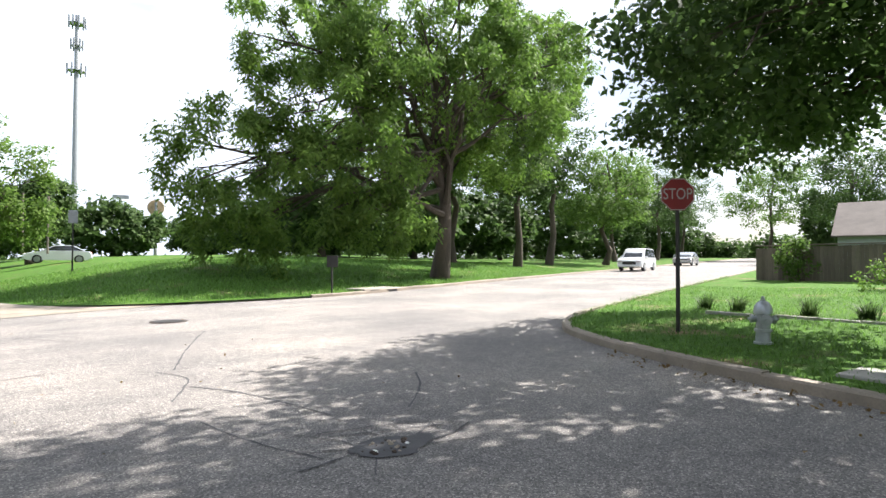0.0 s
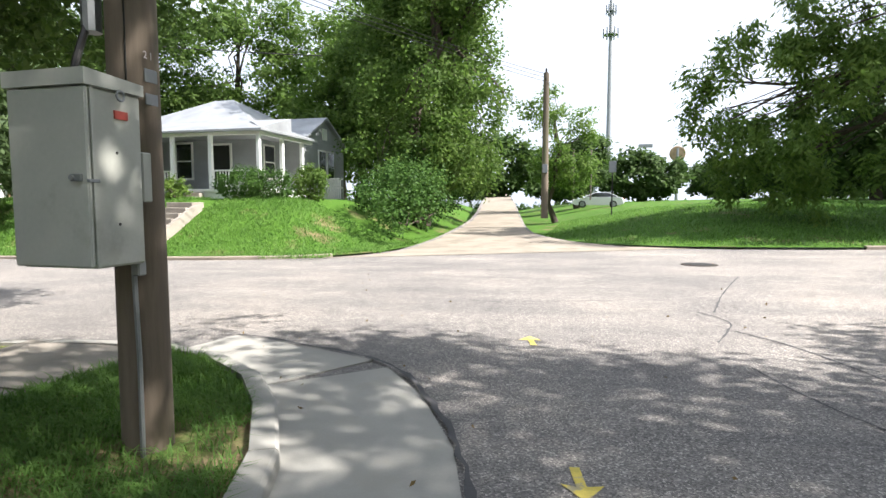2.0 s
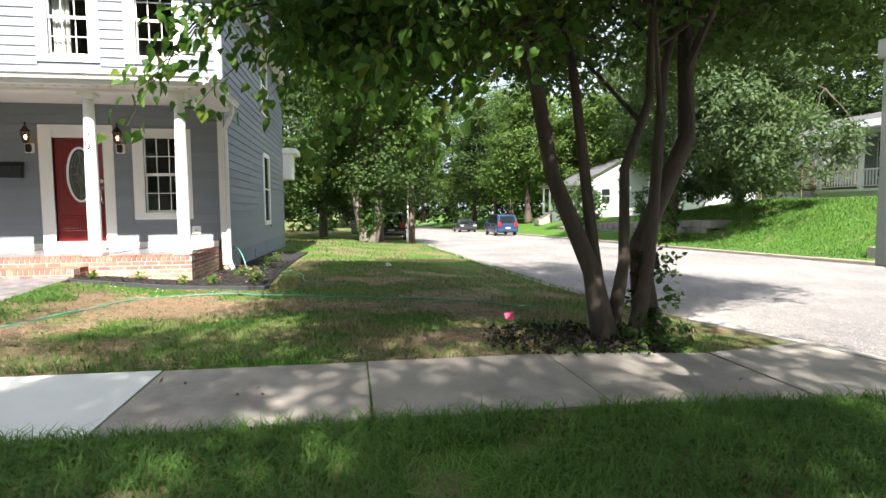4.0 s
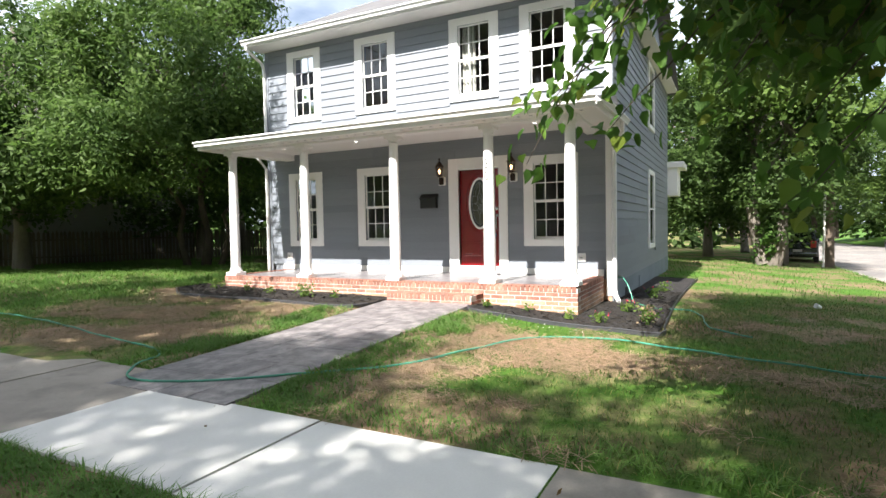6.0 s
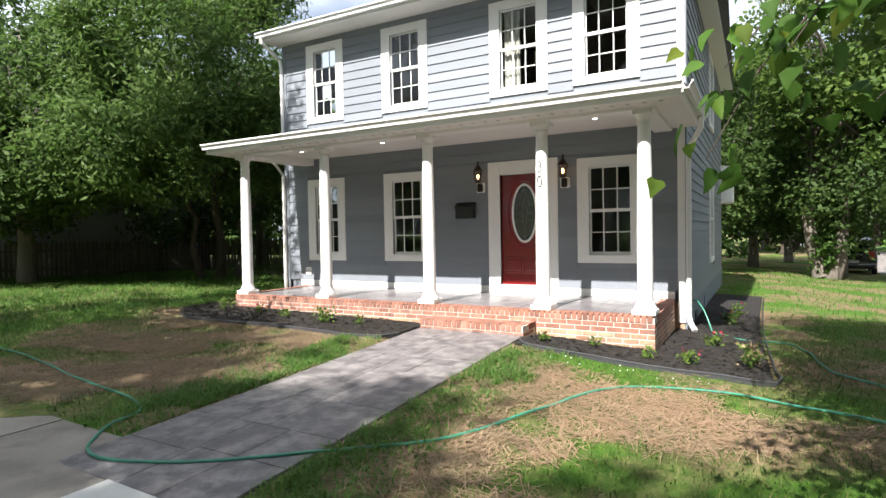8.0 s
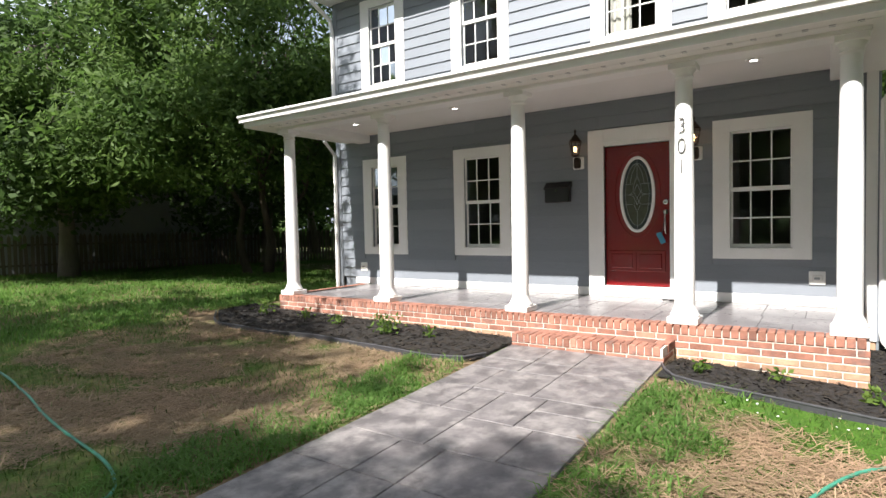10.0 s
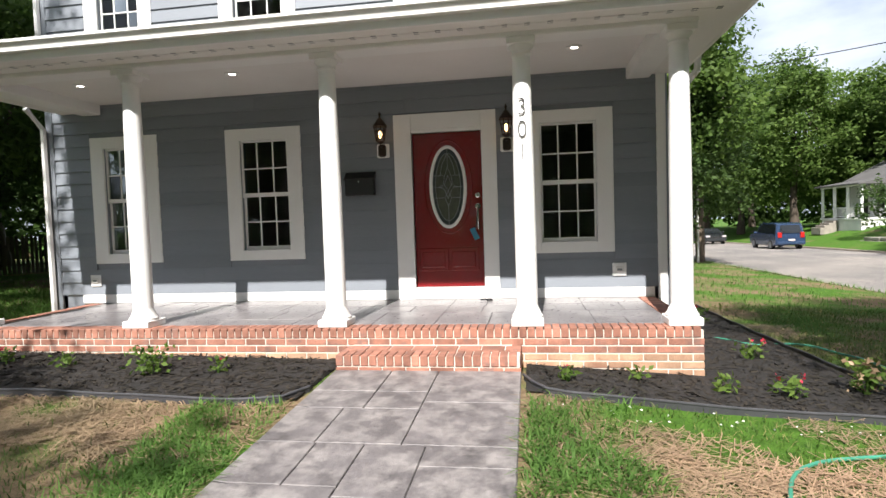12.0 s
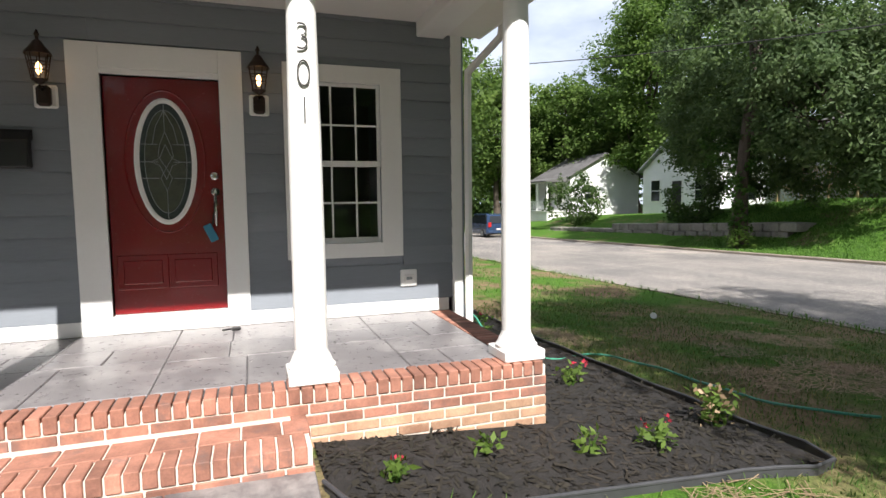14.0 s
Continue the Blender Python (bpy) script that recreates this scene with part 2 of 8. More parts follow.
M = {
    "asphalt": asphalt_mat("asphalt"),
    "asphalt_dark": mat("asphalt_dark", (0.075, 0.072, 0.075), 0.9, 0.2, 1.0, 60, 0.5, 0.006),
    "dirt": mat("dirt", (0.15, 0.125, 0.10), 0.95, 0.35, 3.0, 50, 0.6, 0.01),
    "gravel": mat("gravel", (0.29, 0.245, 0.195), 0.95, 0.2, 0.8, 30, 0.6, 0.02, spots=((0.2, 0.17, 0.13), 0.52, 0.62, 0.9)),
    "concrete": mat("concrete", (0.33, 0.315, 0.285), 0.9, 0.10, 1.2, 60, 0.25, 0.003, spots=((0.30, 0.28, 0.24), 0.55, 0.75, 2.0)),
    "concrete_old": mat("concrete_old", (0.30, 0.265, 0.225), 0.92, 0.2, 1.5, 60, 0.35, 0.004, spots=((0.19, 0.165, 0.14), 0.52, 0.72, 2.5), piece=0.12),
    "concrete_new": mat("concrete_new", (0.60, 0.585, 0.545), 0.88, 0.08, 1.0, 60, 0.2, 0.002, piece=0.05),
    "kerb_old": mat("kerb_old", (0.30, 0.25, 0.20), 0.92, 0.25, 1.5, 40, 0.4, 0.006),
    "joint": mat("joint", (0.105, 0.094, 0.092), 0.9, 0.3, 3.0, 50, 0.4, 0.004),
    "stamped": mat("stamped", (0.150, 0.135, 0.136), 0.5, 0.34, 4.0, 34, 0.55, 0.008, spots=((0.275, 0.25, 0.24), 0.44, 0.68, 5.5), piece=0.07),
    "porch_stone": mat("porch_stone", (0.19, 0.175, 0.18), 0.3, 0.2, 2.0, 16, 0.25, 0.005, spots=((0.27, 0.25, 0.25), 0.48, 0.66, 2.5), piece=0.1),
    "brick": mat("brick", (0.37, 0.166, 0.115), 0.88, 0.30, 7.0, 70, 0.6, 0.004, spots=((0.20, 0.115, 0.095), 0.55, 0.68, 5.0), piece=0.32),
    "brick_pale": mat("brick_pale", (0.50, 0.305, 0.195), 0.88, 0.28, 5.0, 80, 0.4, 0.003, spots=((0.33, 0.16, 0.10), 0.52, 0.68, 4.0), piece=0.35),
    "mortar": mat("mortar", (0.60, 0.54, 0.47), 0.95, 0.15, 6.0, 90, 0.5, 0.003),
    "siding": mat("siding", (0.214, 0.233, 0.262), 0.58, 0.10, 1.5, 70, 0.12, 0.002, piece=0.10, stretch=(1, 0.15, 1)),
    "siding_side": mat("siding_side", (0.214, 0.233, 0.262), 0.58, 0.10, 1.5, 70, 0.12, 0.002, piece=0.10, stretch=(0.15, 1, 1)),
    "foundation": mat("foundation", (0.21, 0.24, 0.26), 0.9, 0.1, 1.2, 25, 0.5, 0.006),
    "white": mat("white", (0.78, 0.77, 0.75), 0.5, 0.03, 2.0, 30, 0.05, 0.001),
    "white_old": mat("white_old", (0.70, 0.69, 0.66), 0.6, 0.09, 2.0, 30, 0.1, 0.002),
    "soffit": mat("soffit", (0.74, 0.72, 0.69), 0.6, 0.04, 1.0, 25, 0.05, 0.001),
    "door_red": mat("door_red", (0.175, 0.005, 0.007), 0.24, 0.08, 2.0, 40, 0.05, 0.001, coat=0.3),
    "chrome": mat("chrome", (0.62, 0.60, 0.57), 0.25, 0.05, 5.0, 80, 0.0, metal=1.0),
    "black": mat("black", (0.014, 0.013, 0.013), 0.4, 0.2, 3.0, 60, 0.05, 0.001),
    "bronze": mat("bronze", (0.045, 0.028, 0.020), 0.45, 0.3, 6.0, 80, 0.1, 0.001, metal=0.6),
    "blue_cloth": mat("blue_cloth", (0.05, 0.22, 0.33), 0.8, 0.1, 8.0, 90, 0.2, 0.001),
    "curtain": mat("curtain", (0.55, 0.52, 0.48), 0.9, 0.15, 3.0, 30, 0.1, 0.003),
    "room": mat("room", (0.30, 0.27, 0.23), 0.9, 0.1, 1.0, 20, 0.0),
    "roof": mat("roof", (0.115, 0.11, 0.11), 0.95, 0.25, 1.0, 30, 0.6, 0.008),
    "roof_brown": mat("roof_brown", (0.105, 0.085, 0.075), 0.95, 0.2, 1.0, 30, 0.6, 0.008),
    "tin": mat("tin", (0.36, 0.37, 0.39), 0.45, 0.2, 0.9, 12, 0.1, 0.003, metal=0.3),
    "grey_wall": mat("grey_wall", (0.30, 0.31, 0.32), 0.8, 0.12, 0.8, 30, 0.15, 0.003),
    "beige_wall": mat("beige_wall", (0.42, 0.41, 0.39), 0.8, 0.1, 0.8, 30, 0.15, 0.003),
    "white_wall": mat("white_wall", (0.70, 0.70, 0.69), 0.8, 0.08, 0.8, 30, 0.1, 0.003),
    "wood_deck": mat("wood_deck", (0.33, 0.24, 0.14), 0.85, 0.2, 2.0, 30, 0.2, 0.003),
    "fence_wood": mat("fence_wood", (0.155, 0.125, 0.10), 0.92, 0.3, 1.5, 30, 0.3, 0.004, piece=0.3, stretch=(1, 1, 0.2)),
    "fence_white": mat("fence_white", (0.60, 0.60, 0.58), 0.8, 0.1, 2.0, 30, 0.1, 0.002),
    "stone": mat("stone", (0.26, 0.235, 0.205), 0.92, 0.3, 1.3, 20, 0.5, 0.012, spots=((0.12, 0.13, 0.08), 0.52, 0.66, 1.5)),
    "mulch": mat("mulch", (0.022, 0.018, 0.016), 0.95, 0.5, 8.0, 60, 0.9, 0.02),
    "edging": mat("edging", (0.05, 0.05, 0.055), 0.45, 0.2, 4.0, 40, 0.1, 0.002),
    "hose": mat("hose", (0.05, 0.25, 0.165), 0.4, 0.15, 4.0, 50, 0.1, 0.001),
    "lawn": lawn_mat("lawn", 0.36),
    "lawn_dry": lawn_mat("lawn_dry", 0.49),
    "bark": mat("bark", (0.085, 0.064, 0.048), 0.95, 0.35, 3.0, 22, 0.9, 0.03, stretch=(1, 1, 0.25)),
    "bark_grey": mat("bark_grey", (0.17, 0.145, 0.12), 0.95, 0.3, 2.0, 18, 0.8, 0.03, stretch=(1, 1, 0.3)),
    "pole_wood": mat("pole_wood", (0.175, 0.135, 0.10), 0.9, 0.3, 2.0, 30, 0.4, 0.006, stretch=(1, 1, 0.08), spots=((0.10, 0.12, 0.05), 0.55, 0.7, 1.2)),
    "cabinet": mat("cabinet", (0.47, 0.47, 0.42), 0.55, 0.07, 2.5, 40, 0.06, 0.001, spots=((0.36, 0.35, 0.30), 0.60, 0.74, 3.0)),
    "metal_grey": mat("metal_grey", (0.30, 0.31, 0.32), 0.5, 0.15, 3.0, 40, 0.05, 0.001, metal=0.7),
    "metal_dark": mat("metal_dark", (0.035, 0.032, 0.030), 0.6, 0.2, 3.0, 40, 0.1, 0.001, metal=0.3),
    "rust": mat("rust", (0.07, 0.05, 0.04), 0.8, 0.4, 6.0, 40, 0.4, 0.004, metal=0.3),
    "hydrant": mat("hydrant", (0.48, 0.50, 0.52), 0.42, 0.12, 6.0, 40, 0.1, 0.002, metal=0.6),
    "red_sign": mat("red_sign", (0.30, 0.022, 0.028), 0.5, 0.1, 3.0, 30, 0.0),
    "sign_white": mat("sign_white", (0.50, 0.45, 0.45), 0.5, 0.05, 3.0, 30, 0.0),
    "red_label": mat("red_label", (0.45, 0.07, 0.05), 0.6, 0.2, 30.0, 90, 0.0),
    "green_sign": mat("green_sign", (0.01, 0.17, 0.11), 0.4, 0.05, 3.0, 30, 0.0),
    "yellow_paint": mat("yellow_paint", (0.66, 0.52, 0.10), 0.8, 0.2, 8.0, 60, 0.4, 0.003, spots=((0.35, 0.30, 0.18), 0.52, 0.62, 14.0)),
    "pink": mat("pink", (0.80, 0.12, 0.22), 0.6, 0.05, 8.0, 60, 0.0),
    "white_litter": mat("white_litter", (0.75, 0.75, 0.73), 0.7, 0.1, 8.0, 60, 0.0),
    "car_blue": mat("car_blue", (0.03, 0.055, 0.115), 0.25, 0.04, 1.0, 10, 0.0, coat=0.6, metal=0.3),
    "car_white": mat("car_white", (0.62, 0.63, 0.64), 0.25, 0.03, 1.0, 10, 0.0, coat=0.6),
    "car_silver": mat("car_silver", (0.40, 0.41, 0.42), 0.25, 0.03, 1.0, 10, 0.0, coat=0.6, metal=0.5),
    "car_dark": mat("car_dark", (0.02, 0.022, 0.025), 0.25, 0.03, 1.0, 10, 0.0, coat=0.6),
    "car_glass": mat("car_glass", (0.012, 0.015, 0.018), 0.08, 0.05, 1.0, 10, 0.0, coat=0.5),
    "tyre": mat("tyre", (0.018, 0.018, 0.018), 0.9, 0.2, 8.0, 60, 0.1, 0.002),
    "tail_red": mat("tail_red", (0.40, 0.015, 0.012), 0.3, 0.1, 8.0, 60, 0.0),
    "leaf": leaf_mat("leaf", (0.040, 0.080, 0.020), (0.132, 0.198, 0.046), 0.50),
    "leaf_dark": leaf_mat("leaf_dark", (0.022, 0.047, 0.014), (0.074, 0.122, 0.032), 0.40),
    "leaf_bright": leaf_mat("leaf_bright", (0.056, 0.108, 0.024), (0.168, 0.245, 0.058), 0.46),
    "leaf_pine": leaf_mat("leaf_pine", (0.034, 0.066, 0.030), (0.105, 0.148, 0.062), 0.38),
    "leaf_shade": leaf_mat("leaf_shade", (0.032, 0.068, 0.018), (0.105, 0.165, 0.038), 0.42),
    "leaf_ivy": leaf_mat("leaf_ivy", (0.02, 0.06, 0.012), (0.065, 0.13, 0.022), 0.3),
    "leaf_near": leaf_mat("leaf_near", (0.030, 0.080, 0.014), (0.10, 0.20, 0.030), 0.45, hue=(0.17, 0.20, 0.03)),
    "blade": leaf_mat("blade", (0.060, 0.132, 0.032), (0.155, 0.262, 0.068), 0.45),
    "blade_dull": leaf_mat("blade_dull", (0.035, 0.085, 0.015), (0.11, 0.175, 0.038), 0.3, hue=(0.30, 0.24, 0.12)),
    "straw": leaf_mat("straw", (0.12, 0.075, 0.048), (0.43, 0.30, 0.215), 0.05),
    "chips": leaf_mat("chips", (0.010, 0.008, 0.007), (0.045, 0.037, 0.032), 0.0, 0.9),
    "litter_leaf": leaf_mat("litter_leaf", (0.09, 0.05, 0.025), (0.25, 0.16, 0.07), 0.1),
    "petal": leaf_mat("petal", (0.45, 0.02, 0.05), (0.65, 0.06, 0.12), 0.2),
    "glass": glass_mat("glass"),
    "oval_glass": mat("oval_glass", (0.07, 0.075, 0.05), 0.12, 0.3, 14.0, 50, 0.3, 0.002),
    "oval_glass_dark": mat("oval_glass_dark", (0.035, 0.045, 0.045), 0.15, 0.3, 30.0, 80, 0.5, 0.002),
    "bulb": glow_mat("bulb", (1.0, 0.58, 0.25), 3.5),
    "downlight": glow_mat("downlight", (1.0, 0.93, 0.82), 5.0),
}

# ---- mesh helpers ----


class Shape:
    """Collects vertices and faces of one mesh."""

    def __init__(self):
        self.v, self.f, self.n = [], [], 0

    def add(self, verts, faces, m=None):
        if m is not None:
            verts = [m @ Vector(p) for p in verts]
        self.f += [tuple(i + self.n for i in f) for f in faces]
        self.v += [tuple(p) for p in verts]
        self.n += len(verts)
        return self

    def box(self, lo, hi, bevel=0.0, m=None):
        (a, b, c), (d, e, f) = [min(p) for p in zip(lo, hi)], [max(p) for p in zip(lo, hi)]
        k = min(bevel, (d - a) / 2.01, (e - b) / 2.01, (f - c) / 2.01)
        if k <= 0:
            v = [(a, b, c), (d, b, c), (d, e, c), (a, e, c), (a, b, f), (d, b, f), (d, e, f), (a, e, f)]
            return self.add(v, [(3, 2, 1, 0), (4, 5, 6, 7), (0, 1, 5, 4), (1, 2, 6, 5), (2, 3, 7, 6), (3, 0, 4, 7)], m)
        v = []
        for z, s in ((c, 1), (f, -1)):
            for x, y, sx, sy in ((a, b, 1, 1), (d, b, -1, 1), (d, e, -1, -1), (a, e, 1, -1)):
                v += [(x + sx * k, y + sy * k, z), (x, y + sy * k, z + s * k), (x + sx * k, y, z + s * k)]
        q = [(9, 6, 3, 0), (12, 15, 18, 21)]
        q += [(2, 5, 17, 14), (4, 7, 19, 16), (8, 11, 23, 20), (10, 1, 13, 22)]
        q += [(0, 3, 5, 2), (3, 6, 7, 4), (6, 9, 11, 8), (9, 0, 1, 10)]
        q += [(14, 17, 15, 12), (16, 19, 18, 15), (20, 23, 21, 18), (22, 13, 12, 21)]
        q += [(2, 14, 13, 1), (5, 4, 16, 17), (8, 20, 19, 7), (11, 10, 22, 23)]
        q += [(0, 2, 1), (3, 4, 5), (6, 8, 7), (9, 10, 11), (12, 13, 14), (15, 17, 16), (18, 19, 20), (21, 23, 22)]
        return self.add(v, q, m)

    def tube(self, pts, radii, seg=8, cap=True, m=None):
        pts = [Vector(p) for p in pts]
        if not isinstance(radii, (list, tuple)):
            radii = [radii] * len(pts)
        v, f = [], []
        ref = Vector((0.31, 0.17, 0.93))
        for i, p in enumerate(pts):
            t = (pts[min(i + 1, len(pts) - 1)] - pts[max(i - 1, 0)]).normalized()
            if abs(t.dot(ref)) > 0.95:
                ref = Vector((0.93, 0.2, 0.1))
            u = t.cross(ref).normalized()
            w = t.cross(u)
            for j in range(seg):
                a = 2 * math.pi * j / seg
                v.append(p + radii[i] * (math.cos(a) * u + math.sin(a) * w))
        for i in range(len(pts) - 1):
            for j in range(seg):
                k = (j + 1) % seg
                f.append((i * seg + j, i * seg + k, (i + 1) * seg + k, (i + 1) * seg + j))
        if cap:
            f += [tuple(range(seg)), tuple(range(len(v) - 1, len(v) - seg - 1, -1))]
        return self.add(v, f, m)

    def lathe(self, at, prof, seg=20, m=None):
        """prof: rows of (radius, height), from below to above."""
        v, f = [], []
        for r, z in prof:
            v += [(at[0] + r * math.cos(2 * math.pi * j / seg), at[1] + r * math.sin(2 * math.pi * j / seg), at[2] + z) for j in range(seg)]
        for i in range(len(prof) - 1):
            for j in range(seg):
                k = (j + 1) % seg
                f.append((i * seg + j, i * seg + k, (i + 1) * seg + k, (i + 1) * seg + j))
        f += [tuple(range(seg - 1, -1, -1)), tuple(range(len(v) - seg, len(v)))]
        return self.add(v, f, m)

    def prism(self, poly, axis, lo, hi, m=None):
        """A flat outline (pairs of the other two axes, in order) drawn out along axis."""
        def place(p, h):
            p = list(p)
            p.insert("xyz".index(axis), h)
            return tuple(p)
        n = len(poly)
        v = [place(p, lo) for p in poly] + [place(p, hi) for p in poly]
        f = [tuple(range(n - 1, -1, -1)), tuple(range(n, 2 * n))] + [(i, (i + 1) % n, n + (i + 1) % n, n + i) for i in range(n)]
        return self.add(v, f, m)

    def mesh(self, name, material, smooth=False):
        me = bpy.data.meshes.new(name)
        me.from_pydata(self.v, [], self.f)
        me.materials.append(material)
        bm = bmesh.new()
        bm.from_mesh(me)
        bmesh.ops.recalc_face_normals(bm, faces=bm.faces)
        if smooth:
            for fc in bm.faces:
                fc.smooth = len(fc.verts) <= 4
            for ed in bm.edges:
                if len(ed.link_faces) == 2 and ed.calc_face_angle(0) > 0.7:
                    ed.smooth = False
        bm.to_mesh(me)
        bm.free()
        return me


OWN = set()


def thing(name, label, category, at=(0, 0, 0), group="", kind=""):
    """An Empty at a thing's base. Parts are given in world places, or in the thing's own when it stands at the origin."""
    ob = new(name)
    ob.empty_display_size = 0.2
    ob.location = at
    if tuple(at) == (0, 0, 0):
        OWN.add(name + label)
    return tagged(ob, label, category, group, kind)


def part(name, shape, material, parent, label="", smooth=False, kind=""):
    me = shape if isinstance(shape, bpy.types.Mesh) else shape.mesh(name, material, smooth)
    ob = new(name, me)
    if parent is not None:
        ob.parent = parent
        own = parent.parent is not None or (parent.name.split(".")[0] + parent.get("label", "")) in OWN
        root_loc = Vector((0, 0, 0)) if own else parent.location
        ob.matrix_parent_inverse = Matrix.Translation(-root_loc)
    return tagged(ob, label, "", "", kind)


def single(name, shape, material, label, category, group="", kind="", smooth=False):
    return tagged(new(name, shape.mesh(name, material, smooth)), label, category, group, kind)


def fast_mesh(name, verts, quads, material):
    """A mesh from arrays of vertices (n, 3) and quads (m, 4)."""
    me = bpy.data.meshes.new(name)
    nv, nq = len(verts), len(quads)
    me.vertices.add(nv)
    me.vertices.foreach_set("co", np.ascontiguousarray(verts, dtype=np.float32).ravel())
    me.loops.add(nq * 4)
    me.loops.foreach_set("vertex_index", np.ascontiguousarray(quads, dtype=np.int32).ravel())
    me.polygons.add(nq)
    me.polygons.foreach_set("loop_start", np.arange(nq, dtype=np.int32) * 4)
    me.update(calc_edges=True)
    me.materials.append(material)
    return me


def smooth01(a, b, x):
    t = min(1.0, max(0.0, (x - a) / (b - a)))
    return t * t * (3 - 2 * t)


def interp(x, *rows):
    return float(np.interp(x, [r[0] for r in rows], [r[1] for r in rows]))


RNG = np.random.default_rng(7)


def facing(c, off, middle):
    """The way leaves turn: out of their clump, out of the crown and up to the light."""
    a = off / (np.linalg.norm(off, axis=1)[:, None] + 1e-6)
    b = c - middle
    b = b / (np.linalg.norm(b, axis=1)[:, None] + 1e-6)
    return a * 0.9 + b * 0.5 + np.array((0.0, 0.0, 0.55))


def unit(n):
    d = RNG.normal(size=(n, 3))
    return d / np.linalg.norm(d, axis=1)[:, None]


def leaf_arrays(at, length, width, droop=0.3, up=None, out=None):
    """Each leaf is one folded rhombus on its point of at (n, 3); out: the way its face turns."""
    n = len(at)
    d = unit(n)
    d[:, 2] = d[:, 2] * 0.6 - droop
    if up is not None:
        d = unit(n) * 0.5 + np.array([0, 0, up])
    d /= np.linalg.norm(d, axis=1)[:, None]
    s = np.cross(d, unit(n)) if out is None else np.cross(out + unit(n) * 0.55, d)
    s /= np.linalg.norm(s, axis=1)[:, None] + 1e-9
    ln = (length * RNG.uniform(0.6, 1.3, n))[:, None]
    wd = (width * RNG.uniform(0.6, 1.3, n))[:, None]
    nrm = np.cross(d, s)
    mid = at + d * ln * 0.45 - nrm * wd * 0.18
    v = np.stack([at, mid + s * wd * 0.5, at + d * ln, mid - s * wd * 0.5], 1).reshape(-1, 3)
    return v, np.arange(4 * n).reshape(n, 4)


def blade_arrays(base, height, width, lean=0.35):
    """Grass blades: a bent, tapered strip of two quads on each point."""
    n = len(base)
    a = RNG.uniform(0, 2 * np.pi, n)
    d = np.stack([np.cos(a), np.sin(a), np.zeros(n)], 1)
    s = np.stack([-np.sin(a), np.cos(a), np.zeros(n)], 1)
    h = (height * RNG.uniform(0.45, 1.3, n))[:, None]
    w = (width * RNG.uniform(0.7, 1.3, n))[:, None]
    ln = (lean * RNG.uniform(0.3, 1.6, n))[:, None]
    z = np.array([0, 0, 1.0])
    m1 = base + z * h * 0.6 + d * h * ln * 0.45
    tip = base + z * h * (1 - 0.25 * ln) + d * h * ln * 1.3
    v = np.stack([base - s * w / 2, base + s * w / 2, m1 + s * w * 0.4, m1 - s * w * 0.4, tip + s * w * 0.07, tip - s * w * 0.07], 1).reshape(-1, 3)
    k = np.arange(n)[:, None] * 6
    q = np.concatenate([k + np.array([[0, 1, 2, 3]]), k + np.array([[3, 2, 4, 5]])], 1).reshape(-1, 4)
    return v, q

# ---- ground ----
from mathutils.geometry import delaunay_2d_cdt


def road_z(x, y):
    """The streets: a gentle fall to the west; the alley climbs to the north."""
    return 0.018 * x + max(0.0, y - 19.0) * 0.045 * (1 - smooth01(-1.0, 4.0, x))


WEST_KERB = [(-0.35, -60), (-0.35, -20), (-0.35, 0.0), (-0.38, 1.2), (-0.5, 2.4), (-0.82, 3.4), (-1.25, 4.1), (-1.74, 4.68), (-2.5, 5.2), (-3.3, 5.45), (-4.6, 5.35), (-7.0, 4.85), (-10, 4.55), (-16, 4.5), (-40, 4.5), (-260, 4.5)]
EAST_KERB = [(7.1, -60), (7.1, -6), (7.15, 1.5), (7.3, 3.2), (7.6, 4.9), (8.1, 6.5), (8.8, 7.9), (9.9, 8.9), (12, 9.9), (15, 11.1), (28, 15.8), (45, 22), (75, 33), (260, 100)]
NORTH_W = [(-260, 14.7), (-40, 14.7), (-12, 14.7), (-9, 15.0), (-7.0, 15.7), (-5.9, 17.0), (-5.4, 19.5), (-5.3, 24), (-6.1, 34), (-10.3, 60), (-20.0, 120)]
NORTH_E = [(-16.0, 120), (-6.8, 60), (-3.0, 34), (-1.9, 27), (-0.9, 23.5), (1.0, 21.0), (3.5, 19.6), (7.0, 19.2), (10.0, 19.5), (13, 20.6), (25, 25.2), (40, 30.8), (75, 43.7), (260, 112)]


WEST_KERB_NEAR = WEST_KERB[1:-1]
RAW_W, RAW_E, RAW_S = NORTH_W[:], NORTH_E[:], EAST_KERB[:]


def nearest(poly, x, y):
    """The distance from a chain of points."""
    best = 1e9
    for (ax, ay), (bx, by) in zip(poly, poly[1:]):
        dx, dy = bx - ax, by - ay
        t = min(1.0, max(0.0, ((x - ax) * dx + (y - ay) * dy) / (dx * dx + dy * dy)))
        best = min(best, (x - ax - t * dx) ** 2 + (y - ay - t * dy) ** 2)
    return best ** 0.5


def nearest_many(poly, P):
    """The same for an array of points (n, 2)."""
    P = np.asarray(P, float)
    best = np.full(len(P), 1e9)
    for (ax, ay), (bx, by) in zip(poly, poly[1:]):
        dx, dy = bx - ax, by - ay
        t = np.clip(((P[:, 0] - ax) * dx + (P[:, 1] - ay) * dy) / (dx * dx + dy * dy), 0, 1)
        best = np.minimum(best, np.hypot(P[:, 0] - ax - t * dx, P[:, 1] - ay - t * dy))
    return best


